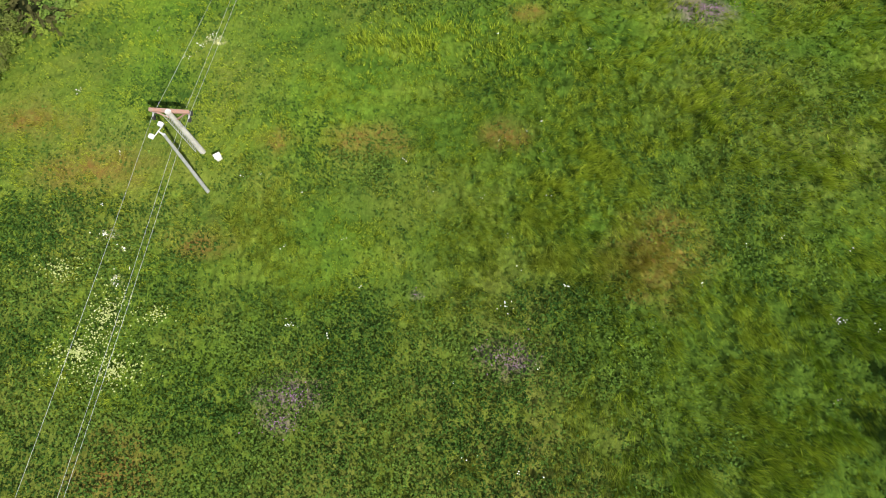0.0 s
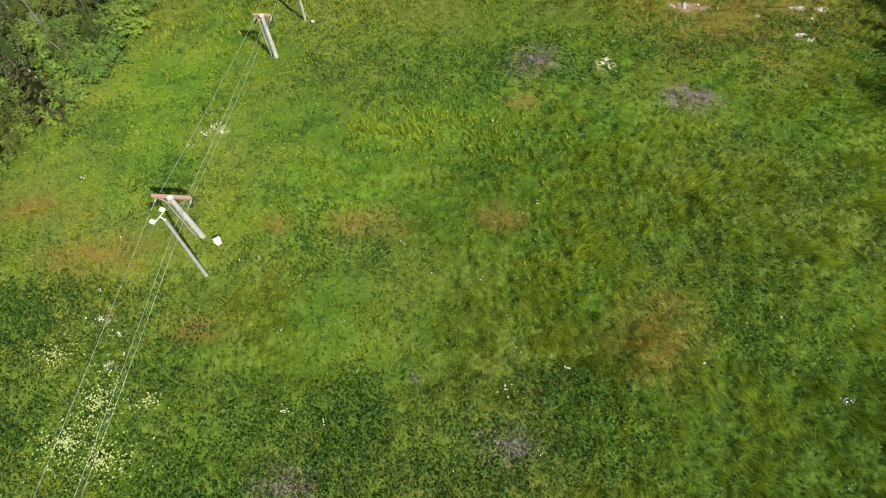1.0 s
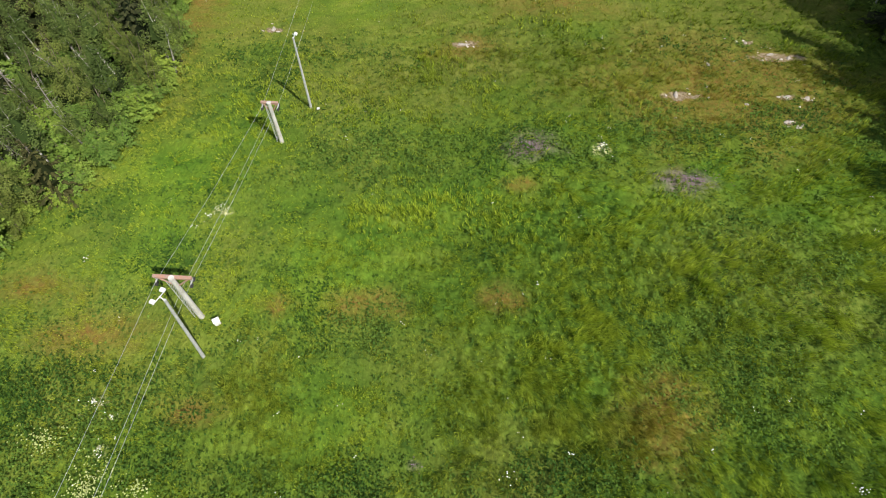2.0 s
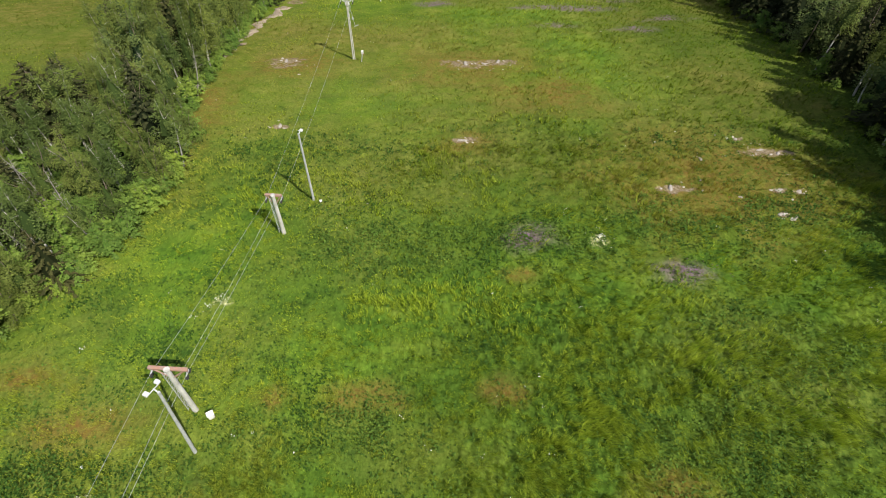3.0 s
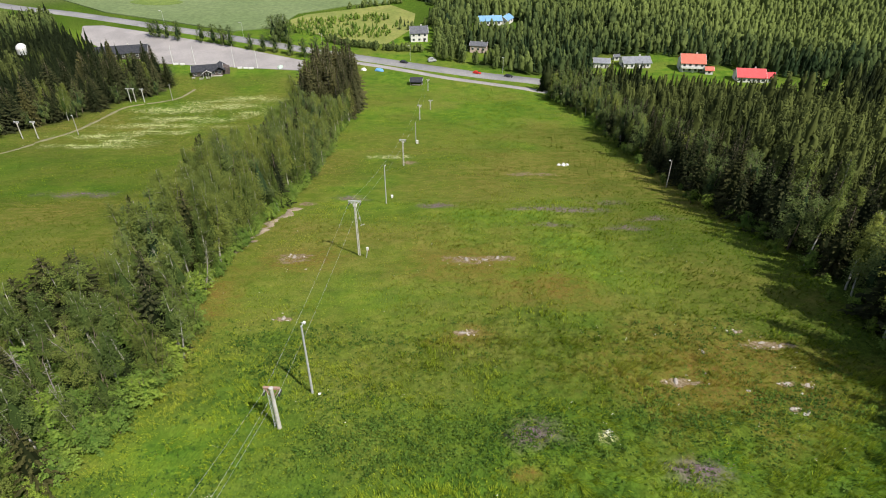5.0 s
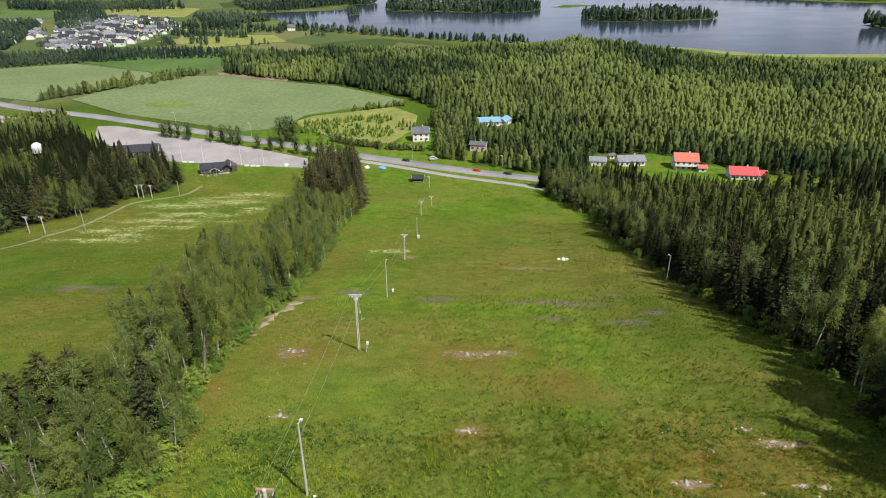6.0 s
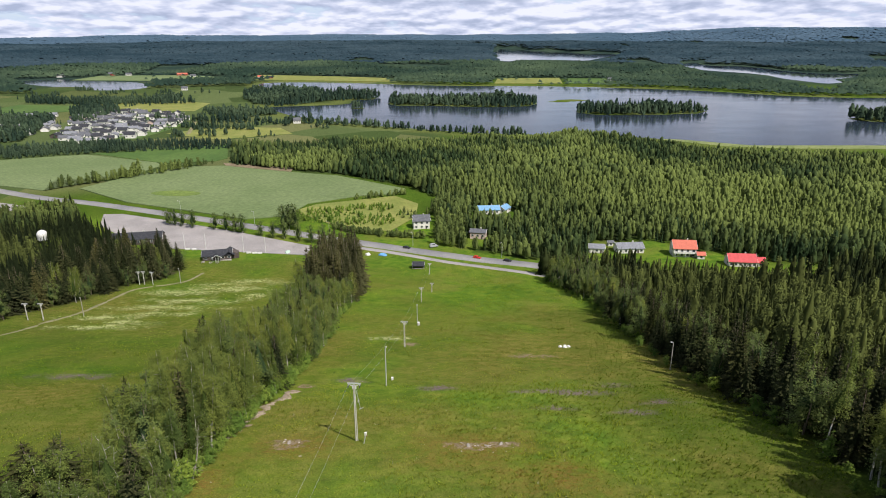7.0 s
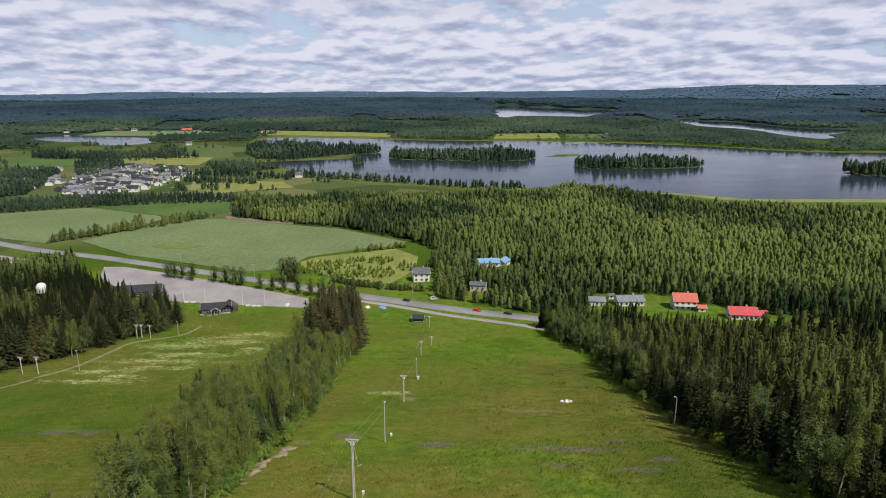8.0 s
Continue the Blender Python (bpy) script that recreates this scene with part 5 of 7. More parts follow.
# ---- lift, lamps and small things of the slope ----
M_STEEL = two_tone("galvanised_steel", (0.58, 0.59, 0.60), (0.46, 0.47, 0.48), 3.0, 0.5, 0.3, bump=0.1, dist=0.005)
M_CONCRETE = two_tone("weathered_pole", (0.52, 0.51, 0.47), (0.38, 0.37, 0.33), 2.0, 0.85, bump=0.3, dist=0.01)
M_RUST = two_tone("rusty_orange_paint", (0.35, 0.19, 0.135), (0.30, 0.215, 0.17), 4.0, 0.75, bump=0.3, dist=0.006)
M_WHITE = two_tone("white_paint", (0.68, 0.68, 0.66), (0.58, 0.58, 0.56), 2.0, 0.55, bump=0.1, dist=0.004)
M_BLACK = two_tone("black_rubber", (0.03, 0.03, 0.032), (0.05, 0.05, 0.05), 5.0, 0.7, bump=0.1, dist=0.003)
M_LENS = two_tone("lamp_glass", (0.55, 0.58, 0.6), (0.65, 0.67, 0.68), 6.0, 0.15, bump=0)
M_WOODPOLE = two_tone("grey_pole_wood", (0.42, 0.40, 0.36), (0.30, 0.28, 0.25), 3.0, 0.9, bump=0.3, dist=0.008)
M_ROCK = two_tone("pale_rock", (0.36, 0.32, 0.28), (0.24, 0.215, 0.18), 1.5, 0.9, bump=0.5, dist=0.05)


def shape(name, mat, *pieces, bevel=0.0):
    """A mesh of boxes and rods. A box: ('box', centre, size, turn about z); a rod: ('rod', from, to, radius, radius, sides)."""
    bm = bmesh.new()
    for p in pieces:
        if p[0] == "box":
            c, s, rot = p[1], p[2], (p[3] if len(p) > 3 else 0.0)
            m = Matrix.Translation(c) @ Matrix.Rotation(radians(rot), 4, "Z") @ Matrix.Diagonal((*s, 1))
            made = bmesh.ops.create_cube(bm, size=1.0, matrix=m)["verts"]
            if bevel:
                edges = list({e for v in made for e in v.link_edges})
                bmesh.ops.bevel(bm, geom=edges, offset=bevel, segments=1, affect="EDGES")
        else:
            a, b = Vector(p[1]), Vector(p[2])
            r0, r1, n = p[3], (p[4] if len(p) > 4 else p[3]), (p[5] if len(p) > 5 else 10)
            m = Matrix.Translation((a + b) / 2) @ (b - a).to_track_quat("Z", "Y").to_matrix().to_4x4()
            bmesh.ops.create_cone(bm, cap_ends=True, segments=n, radius1=r0, radius2=r1, depth=(b - a).length, matrix=m)
    me = bpy.data.meshes.new(name)
    bm.to_mesh(me)
    bm.free()
    me.materials.append(mat)
    return me


def sheave(root, x, y, z):
    """A hanger with two rope wheels."""
    hanger = part("sheave_hanger", shape("sheave_hanger", M_STEEL, ("box", (x, y, z + 0.16), (0.08, 0.5, 0.09)), ("box", (x, y, z + 0.3), (0.07, 0.1, 0.3)), bevel=0.01), root)
    for dy in (-0.22, 0.22):
        part("rope_wheel", shape("rope_wheel", M_BLACK, ("rod", (x - 0.05, y + dy, z), (x + 0.05, y + dy, z), 0.17, 0.17, 14), ("rod", (x - 0.08, y + dy, z), (x + 0.08, y + dy, z), 0.05, 0.05, 8)), hanger)


def ladder_pylon(x, y, h, turn, label, beam=2.5):
    """Round post with a ladder and a rusty crossbeam that carries the rope wheels."""
    root = tagged(new("lift_pylon"), label, "lift pylon", "pylons of the drag lift")
    part("post", shape("post", M_CONCRETE, ("rod", (0, 0, -0.4), (0, 0, h), 0.21, 0.16, 14), ("rod", (0, 0, h), (0, 0, h + 0.06), 0.2, 0.2, 14)), root)
    rungs = [("rod", (-0.34, -0.17, 0.5 + 0.3 * i), (-0.34, 0.17, 0.5 + 0.3 * i), 0.018, 0.018, 6) for i in range(int((h - 0.8) / 0.3))]
    rails = [("rod", (-0.34, s, 0.35), (-0.34, s, h - 0.2), 0.022, 0.022, 6) for s in (-0.17, 0.17)]
    ties = [("rod", (-0.34, 0, zz), (-0.15, 0, zz), 0.02, 0.02, 6) for zz in (0.8, h / 2, h - 0.5)]
    part("ladder", shape("ladder", M_STEEL, *rungs, *rails, *ties), root, "narrow steel ladder")
    part("crossbeam", shape("crossbeam", M_RUST, ("box", (0, 0.12, h - 0.12), (beam, 0.17, 0.2)), ("box", (0, 0.12, h + 0.0), (beam, 0.24, 0.03)), bevel=0.015), root, "rusty orange crossbeam")
    for s in (-1, 1):
        part("brace", shape("brace", M_RUST, ("rod", (s * beam * 0.4, 0.1, h - 0.2), (s * 0.12, 0.05, h - 1.05), 0.055, 0.055, 8)), root, "rusty brace")
        sheave(root, s * beam * 0.45, 0.1, h - 0.62)
    root.matrix_basis = pose(x, y, gz(x, y), 0, 0, turn)
    return root


def mast_pylon(x, y, h, turn, label, rope=True):
    """Slim mast with a flat steel head and a hanging tow bar."""
    root = tagged(new("lift_pylon"), label, "lift pylon", "pylons of the drag lift")
    part("post", shape("post", M_CONCRETE, ("rod", (-0.11, 0, -0.4), (-0.07, 0, h), 0.1, 0.08, 10), ("rod", (0.14, 0, -0.4), (0.09, 0, h), 0.08, 0.06, 10), *[("box", (0.03, 0, zz), (0.3, 0.06, 0.06)) for zz in np.arange(1.0, h - 0.3, 1.1)]), root)
    part("crossbeam", shape("crossbeam", M_STEEL, ("box", (0, 0, h + 0.05), (2.0, 0.14, 0.16)), ("box", (0, 0, h - 0.3), (1.1, 0.1, 0.1)), bevel=0.015), root, "grey steel crossbeam")
    for s in (-1, 1):
        part("brace", shape("brace", M_STEEL, ("rod", (s * 0.85, 0, h), (s * 0.4, 0, h - 0.3), 0.04, 0.04, 6)), root)
        sheave(root, s * 0.85, 0, h - 0.42)
    part("gearbox", shape("gearbox", M_WHITE, ("box", (0, 0.12, h - 0.75), (0.62, 0.3, 0.45)), bevel=0.06), root, "white gear housing")
    if rope:
        part("tow_bar", shape("tow_bar", M_STEEL, ("rod", (0.2, 0.1, h - 0.8), (0.72, 0.3, h - 4.3), 0.025, 0.025, 6), ("rod", (0.55, 0.3, h - 4.5), (1.2, 0.3, h - 4.2), 0.05, 0.05, 8), ("box", (0.5, 0.24, h - 3.1), (0.2, 0.2, 0.34))), root, "hanging pale tow bar")
    root.matrix_basis = pose(x, y, gz(x, y), 0, 0, turn)
    return root


def lamp_pole(x, y, h, turn, label, heads=1, wood=False, lean=0.0):
    root = tagged(new("slope_lamp"), label, "lamp post", "slope lamps")
    part("pole", shape("pole", M_WOODPOLE if wood else M_STEEL, ("rod", (0, 0, -0.4), (0, 0, h), 0.13, 0.085, 12)), root)
    part("bracket", shape("bracket", M_STEEL, ("rod", (0, 0, h - 0.15), (0, 0.35, h + 0.1), 0.04, 0.04, 8), ("rod", (-0.48 if heads == 2 else -0.2, 0.3, h + 0.1), (0.48 if heads == 2 else 0.2, 0.3, h + 0.1), 0.03, 0.03, 8)), root)
    for s in ((-0.42, 0.42) if heads == 2 else (0.0,)):
        lamp = part("floodlight", shape("floodlight", M_WHITE, ("box", (s, 0.5, h + 0.02), (0.26, 0.3, 0.16), 8), bevel=0.04), root, "white floodlight")
        part("lens", shape("lens", M_LENS, ("box", (s, 0.52, h - 0.085), (0.24, 0.28, 0.03), 8)), lamp)
    root.matrix_basis = pose(x, y, gz(x, y), 0, lean, 0) @ pose(0, 0, 0, 0, 0, turn)
    return root


def hydrant(x, y, s, turn, tall=0.0):
    """Snow-making hydrant: a white cabinet, some on a leaning post."""
    root = tagged(new("snow_hydrant"), "white snow-making hydrant on a leaning post" if tall else "small white snow-making hydrant in the grass", "hydrant", "hydrants of the slope")
    part("cabinet", shape("cabinet", M_WHITE, ("box", (0, 0, tall + 0.45 * s), (0.55 * s, 0.45 * s, 0.8 * s)), ("box", (0, 0, tall + 0.88 * s), (0.66 * s, 0.56 * s, 0.08 * s)), bevel=0.03), root)
    part("foot", shape("foot", M_STEEL, ("rod", (0.35 * min(tall, 1) * -1, 0, -0.2), (0, 0, tall + 0.1), 0.07, 0.07, 8)), root)
    part("coupling", shape("coupling", M_RUST, ("rod", (0.2 * s, -0.1, tall + 0.2 * s), (0.5 * s, -0.2, tall + 0.1 * s), 0.06, 0.06, 8)), root, "orange hose coupling")
    root.matrix_basis = pose(x, y, gz(x, y), 0, 0, turn)


PYLONS = [(-20.2, -21.0, 6.0), (-16.9, 18.6, 6.0), (-14.7, 38.4, 5.3), (-13.1, 83.0, 10.0), (-10.9, 163.7, 8.0), (-9.1, 248.0, 6.5), (-6.9, 308.0, 6.0)]
for n, (x, y, h) in enumerate(PYLONS):
    if n < 3:
        ladder_pylon(x, y, h, -4, "grey lift pylon with a ladder and a rusty orange crossbeam", 1.5 if n == 2 else 2.5)
    else:
        mast_pylon(x, y, h, -3, "slim grey drag-lift pylon with a flat steel head", n == 3)
mast_pylon(-5.1, 269.1, 4.5, -3, "short grey drag-lift pylon near the foot of the slope", False)
for x, y, h in ((-148.6, 209.8, 6.5), (-143.0, 209.8, 6.5), (-144.7, 285.1, 6.5), (-142.6, 285.6, 6.5), (-138.3, 285.1, 6.5)):
    mast_pylon(x, y, h, 0, "slim grey lift pylon beside the dark spruce wood", False)
lamp_pole(-15.9, 15.3, 9.0, 62, "tall grey lamp pole with two white floodlights", 2, lean=4.5)
lamp_pole(-12.8, 43.9, 9.0, -20, "tall grey lamp pole standing in the meadow")
lamp_pole(-12.0, 119.4, 9.0, -20, "tall grey lamp pole standing in the meadow")
lamp_pole(-8.9, 201.4, 7.2, 0, "grey lamp pole on the lower slope")
lamp_pole(54.0, 135.6, 7.2, 60, "lamp pole before the dark wood", wood=True)
lamp_pole(-133.5, 218.3, 7.5, 60, "lamp pole beside the dirt track", wood=True)
lamp_pole(-126.7, 288.9, 7.5, 60, "lamp pole beside the dirt track", wood=True)
lamp_pole(58.0, 112.0, 7.0, 70, "lamp pole before the dark wood", wood=True)
lamp_pole(52.0, 47.0, 7.0, 70, "lamp pole before the dark wood", wood=True)
for x, y, s, tn, tall in ((-15.6, 18.0, 0.75, 30, 0.0), (-12.0, 43.5, 0.42, 10, 0.0), (-11.6, 82.0, 0.6, 0, 1.5), (-11.2, 125.0, 0.8, 0, 0.0), (-8.4, 200.5, 1.3, 0, 0.0)):
    hydrant(x, y, s, tn, tall)


def cable(name, pts, radius, label):
    """A sagging rope through the heads of the pylons."""
    line = []
    for a, b in zip(pts, pts[1:]):
        a, b = Vector(a), Vector(b)
        n = max(6, int((b - a).length / 4))
        for i in range(n):
            t = i / n
            p = a.lerp(b, t)
            p.z -= 4 * (0.010 * (b - a).length) * t * (1 - t)
            line.append(p)
    line.append(Vector(pts[-1]))
    tv, tf = tubes([(np.array([tuple(p) for p in line]), np.full(len(line), radius))], 5)
    return tagged(new(name, make_mesh(name, tv, tf, M_STEEL, True)), label, "cable")


for s in (-1, 1):
    cable("lift_cable", [(x + s * (0.68 if n == 2 else 1.13 if n < 2 else 0.85), y, gz(x, y) + h - 0.42 + (0.0 if n < 3 else 0.2)) for n, (x, y, h) in enumerate(PYLONS)], 0.009, "thin steel drag-lift cable running down the slope")
cable("power_cable", [(-19.6, -21, gz(-19.6, -21) + 5.0), (-16.6, 18.6, gz(-16.9, 18.6) + 4.8), (-14.5, 38.4, gz(-14.7, 38.4) + 4.8)], 0.009, "thin dark power cable below the lift rope")


def boulder(x, y, rx, ry, rz, seed, label, mat, name="boulder", group="stones on the slope"):
    """A rough stone, half sunk in the turf."""
    g = np.random.default_rng(seed)
    bm = bmesh.new()
    bmesh.ops.create_icosphere(bm, subdivisions=2, radius=1.0)
    for v in bm.verts:
        k = 1 + 0.28 * noise.noise(v.co * 1.7 + Vector((seed, 0, 0))) + g.uniform(-0.06, 0.06)
        v.co = Vector((v.co.x * rx, v.co.y * ry, v.co.z * rz)) * k
    me = bpy.data.meshes.new(name)
    bm.to_mesh(me)
    bm.free()
    me.materials.append(mat)
    ob = tagged(new(name, me), label, "stone", group)
    ob.matrix_basis = pose(x, y, gz(x, y) + 0.15 * rz, 0, 0, g.uniform(0, 360))
    return ob


STONES = [(34.9, 45.4, .8, .5), (36.8, 45.1, .6, .5), (33.2, 41.2, .5, .4), (34.4, 40.6, .8, .3), (23.8, 45.8, 1.0, .4), (34.8, 56.8, .5, .4), (36.4, 54.0, .8, .4), (38.2, 53.2, .7, .35), (37.0, 55.6, .5, .3), (32.0, 42.9, .4, .3), (30.4, 44.2, .4, .3),
          (2.6, 56.7, 1.1, .35), (-19.8, 60.8, .8, .45), (3.8, 81.1, 1.2, .5), (8.7, 82.4, 1.2, .5), (6.6, 81.6, .7, .4), (-23.2, 82, 1.0, .5), (27.5, 47.5, .4, .3), (29, 52, .5, .3)]
for n, (x, y, rx, ry) in enumerate(STONES):
    boulder(x, y, rx * 0.7, ry * 0.6, 0.14, 700 + n, "pale grey stone in thin brown turf", M_ROCK)
gs = np.random.default_rng(55)
M_PALE_STONE = two_tone("sunlit_pale_stone", (0.50, 0.46, 0.40), (0.36, 0.32, 0.27), 2.5, 0.9, bump=0.5, dist=0.03)
for n, (cx, cy, rx, ry) in enumerate(BARE[:11]):
    for k in range(5):
        boulder(cx + gs.normal() * rx * 0.8, cy + gs.normal() * ry * 0.9, gs.uniform(0.12, 0.32), gs.uniform(0.1, 0.2), 0.12, 800 + 10 * n + k, "small pale stone in worn brown turf", M_PALE_STONE)
for n, (x, y, r) in enumerate(((33.3, 164.2, .8), (34.4, 163.4, 1.0), (35.6, 164.0, .8), (34.9, 165.4, .7))):
    boulder(x, y, r * 0.7, r * 0.6, 0.5, 760 + n, "white plastic-wrapped bale lying in the meadow", M_WHITE, "plastic_bale", "white bales")
# ---- buildings ----
M_TILE_DARK = two_tone("dark_roof_felt", (0.035, 0.037, 0.045), (0.055, 0.058, 0.066), 1.0, 0.95, spec=0.05, bump=0.3, dist=0.02)
M_TILE_GREY = two_tone("grey_roof", (0.09, 0.095, 0.11), (0.14, 0.145, 0.16), 0.8, 0.9, spec=0.08, bump=0.3, dist=0.02)
M_TILE_SLATE = two_tone("pale_slate_roof", (0.17, 0.18, 0.205), (0.23, 0.24, 0.265), 0.8, 0.8, spec=0.1, bump=0.3, dist=0.02)
M_TILE_RED = two_tone("red_sheet_roof", (0.54, 0.075, 0.08), (0.45, 0.065, 0.068), 0.7, 0.5, bump=0.2, dist=0.01)
M_TILE_ORANGE = two_tone("orange_tile_roof", (0.54, 0.15, 0.10), (0.45, 0.125, 0.085), 0.9, 0.75, bump=0.4, dist=0.03)
M_TILE_BLUE = two_tone("blue_sheet_roof", (0.15, 0.30, 0.48), (0.18, 0.35, 0.54), 0.7, 0.5, bump=0.2, dist=0.01)
M_WALL_WHITE = two_tone("white_boarding", (0.72, 0.71, 0.67), (0.62, 0.61, 0.57), 0.8, 0.75, bump=0.3, dist=0.01)
M_WALL_DARK = two_tone("dark_brown_boarding", (0.07, 0.055, 0.05), (0.11, 0.09, 0.08), 0.9, 0.85, bump=0.4, dist=0.015)
M_WALL_PINK = two_tone("pinkish_render", (0.55, 0.43, 0.38), (0.47, 0.37, 0.33), 0.8, 0.85, bump=0.3, dist=0.01)
M_WALL_RED = two_tone("falu_red_boarding", (0.30, 0.05, 0.035), (0.24, 0.045, 0.03), 0.8, 0.85, bump=0.3, dist=0.01)
M_GLASS = two_tone("window_glass", (0.03, 0.04, 0.05), (0.05, 0.06, 0.07), 1.0, 0.08, bump=0, spec=0.6)


def gable_roof(w, d, z, rise, over, thick, axis="x"):
    """Both slopes of a saddle roof with real thickness, ridge along the axis."""
    bm = bmesh.new()
    L, half = w / 2 + over, d / 2 + over
    drop = rise * over / (d / 2)
    prof = [(-half, z - drop), (0, z + rise), (half, z - drop), (half, z - drop + thick), (0, z + rise + thick), (-half, z - drop + thick)]
    ends = []
    for x in (-L, L):
        ends.append([bm.verts.new((x, y, zz) if axis == "x" else (y, x, zz)) for y, zz in prof])
    for i in range(6):
        k = (i + 1) % 6
        bm.faces.new((ends[0][i], ends[0][k], ends[1][k], ends[1][i]))
    for e in ends:
        bm.faces.new((e[0], e[1], e[4], e[5]))
        bm.faces.new((e[1], e[2], e[3], e[4]))
    bmesh.ops.recalc_face_normals(bm, faces=bm.faces)
    me = bpy.data.meshes.new("roof")
    bm.to_mesh(me)
    bm.free()
    return me


def gable_walls(w, d, h, rise, axis="x"):
    """Walls with their gables under a saddle roof."""
    bm = bmesh.new()
    prof = [(-d / 2, -0.5), (d / 2, -0.5), (d / 2, h), (0, h + rise), (-d / 2, h)]
    ends = [[bm.verts.new((x, y, zz) if axis == "x" else (y, x, zz)) for y, zz in prof] for x in (-w / 2, w / 2)]
    for i in range(5):
        k = (i + 1) % 5
        bm.faces.new((ends[0][i], ends[0][k], ends[1][k], ends[1][i]))
    for e in ends:
        bm.faces.new(e)
    bmesh.ops.recalc_face_normals(bm, faces=bm.faces)
    me = bpy.data.meshes.new("wall")
    bm.to_mesh(me)
    bm.free()
    return me


def with_mat(me, mat):
    me.materials.append(mat)
    return me


def window(root, x, y, z, w, h, turn=0.0, mat=None):
    """A framed pane set a little proud of a wall; turn 0 faces the slope."""
    win = part("window", shape("window", mat or M_WHITE, ("box", (x, y, z), (w + 0.2, 0.1, h + 0.2), turn)), root, "white-framed window")
    o = Matrix.Rotation(radians(turn), 3, "Z") @ Vector((0, -0.05, 0))
    part("pane", shape("pane", M_GLASS, ("box", (x + o.x, y + o.y, z), (w, 0.06, h), turn)), win)


def house(name, x, y, turn, w, d, h, rise, wall_mat, roof_mat, label, windows=4, floors=1, chimney=True, over=0.5, category="house", door=True, trim=True):
    root = tagged(new(name), label, category)
    part("wall", with_mat(gable_walls(w, d, h, rise), wall_mat), root)
    roof = part("roof", with_mat(gable_roof(w, d, h, rise, over, 0.22), roof_mat), root)
    if chimney:
        part("chimney", shape("chimney", M_CONCRETE, ("box", (w * 0.15, 0.3, h + rise + 0.3), (0.8, 0.6, 1.3)), bevel=0.03), roof)
    if trim:
        for sx in (-1, 1):
            part("bargeboard", shape("bargeboard", M_WHITE, *[("rod", (sx * (w / 2 + over + 0.03), sy * (d / 2 + over), h - rise * over / (d / 2) + 0.1), (sx * (w / 2 + over + 0.03), 0, h + rise + 0.1), 0.1, 0.1, 4) for sy in (-1, 1)]), roof, "white bargeboard")
    for fl in range(floors):
        zc = h / floors * (fl + 0.55)
        for i in range(windows):
            xx = -w / 2 + w * (i + 0.5) / windows
            window(root, xx, -d / 2 - 0.04, zc, min(1.3, w / windows * 0.55), 1.2)
        window(root, w / 2 + 0.04, -d / 5, zc, 1.1, 1.2, 90)
        window(root, -w / 2 - 0.04, -d / 5, zc, 1.1, 1.2, -90)
    if door:
        dr = part("door", shape("door", M_WALL_DARK, ("box", (w * 0.28, -d / 2 - 0.06, 1.05), (1.0, 0.12, 2.1)), bevel=0.02), root)
        part("door_handle", shape("door_handle", M_STEEL, ("rod", (w * 0.28 + 0.35, -d / 2 - 0.18, 1.05), (w * 0.28 + 0.2, -d / 2 - 0.18, 1.05), 0.03, 0.03, 6)), dr)
    root.matrix_basis = pose(x, y, gz(x, y) + 0.1, 0, 0, turn)
    return root


# ski cabin with a gabled porch
cabin = house("ski_cabin", -126.4, 340.5, 14, 15.5, 7.0, 2.9, 2.2, M_WALL_DARK, M_TILE_DARK, "dark wooden ski cabin with white trim and a gabled porch", windows=5, chimney=False, category="cabin", door=False)
part("porch_roof", with_mat(gable_roof(4.0, 4.6, 2.7, 1.5, 0.35, 0.18, "y"), M_TILE_DARK), cabin).location = (0, -4.6, 0)
part("porch_gable", shape("porch_gable", M_WHITE, *[("rod", (s * 2.7, -6.98, 2.55), (0, -6.98, 4.3), 0.13, 0.13, 4) for s in (-1, 1)]), cabin, "white gable boards")
for s in (-2.1, -0.7, 0.7, 2.1):
    part("porch_post", shape("porch_post", M_WHITE, ("box", (s, -6.5, 1.2), (0.18, 0.18, 2.9)), bevel=0.02), cabin, "white porch post")
part("terrace", shape("terrace", M_WOODPOLE, ("box", (0, -5.6, 0.0), (15.0, 4.2, 0.35)), bevel=0.02), cabin, "grey wooden terrace")
wing = part("side_wing", with_mat(gable_walls(5.0, 9.5, 2.9, 1.7, "y"), M_WALL_DARK), cabin)
wing.location = (6.5, 0.6, 0)
part("wing_roof", with_mat(gable_roof(9.5, 5.0, 2.9, 1.7, 0.4, 0.2, "y"), M_TILE_DARK), wing)


def table_bench(x, y, turn):
    root = tagged(new("picnic_table"), "wooden picnic table with benches on the grass", "table", "picnic tables")
    part("tabletop", shape("tabletop", M_WOODPOLE, ("box", (0, 0, 0.74), (1.8, 0.8, 0.06)), bevel=0.01), root)
    for s in (-1, 1):
        part("bench", shape("bench", M_WOODPOLE, ("box", (0, s * 0.75, 0.45), (1.8, 0.28, 0.05)), bevel=0.01), root)
        part("leg", shape("leg", M_WOODPOLE, ("rod", (s * 0.7, -0.75, 0), (s * 0.7, 0.3, 0.72), 0.05, 0.05, 6), ("rod", (s * 0.7, 0.75, 0), (s * 0.7, -0.3, 0.72), 0.05, 0.05, 6)), root)
    root.matrix_basis = pose(x, y, gz(x, y), 0, 0, turn)


for x, y, tn in ((-131.5, 331.5, 20), (-127, 330.5, 8), (-123.5, 331.0, -10)):
    table_bench(x, y, tn)

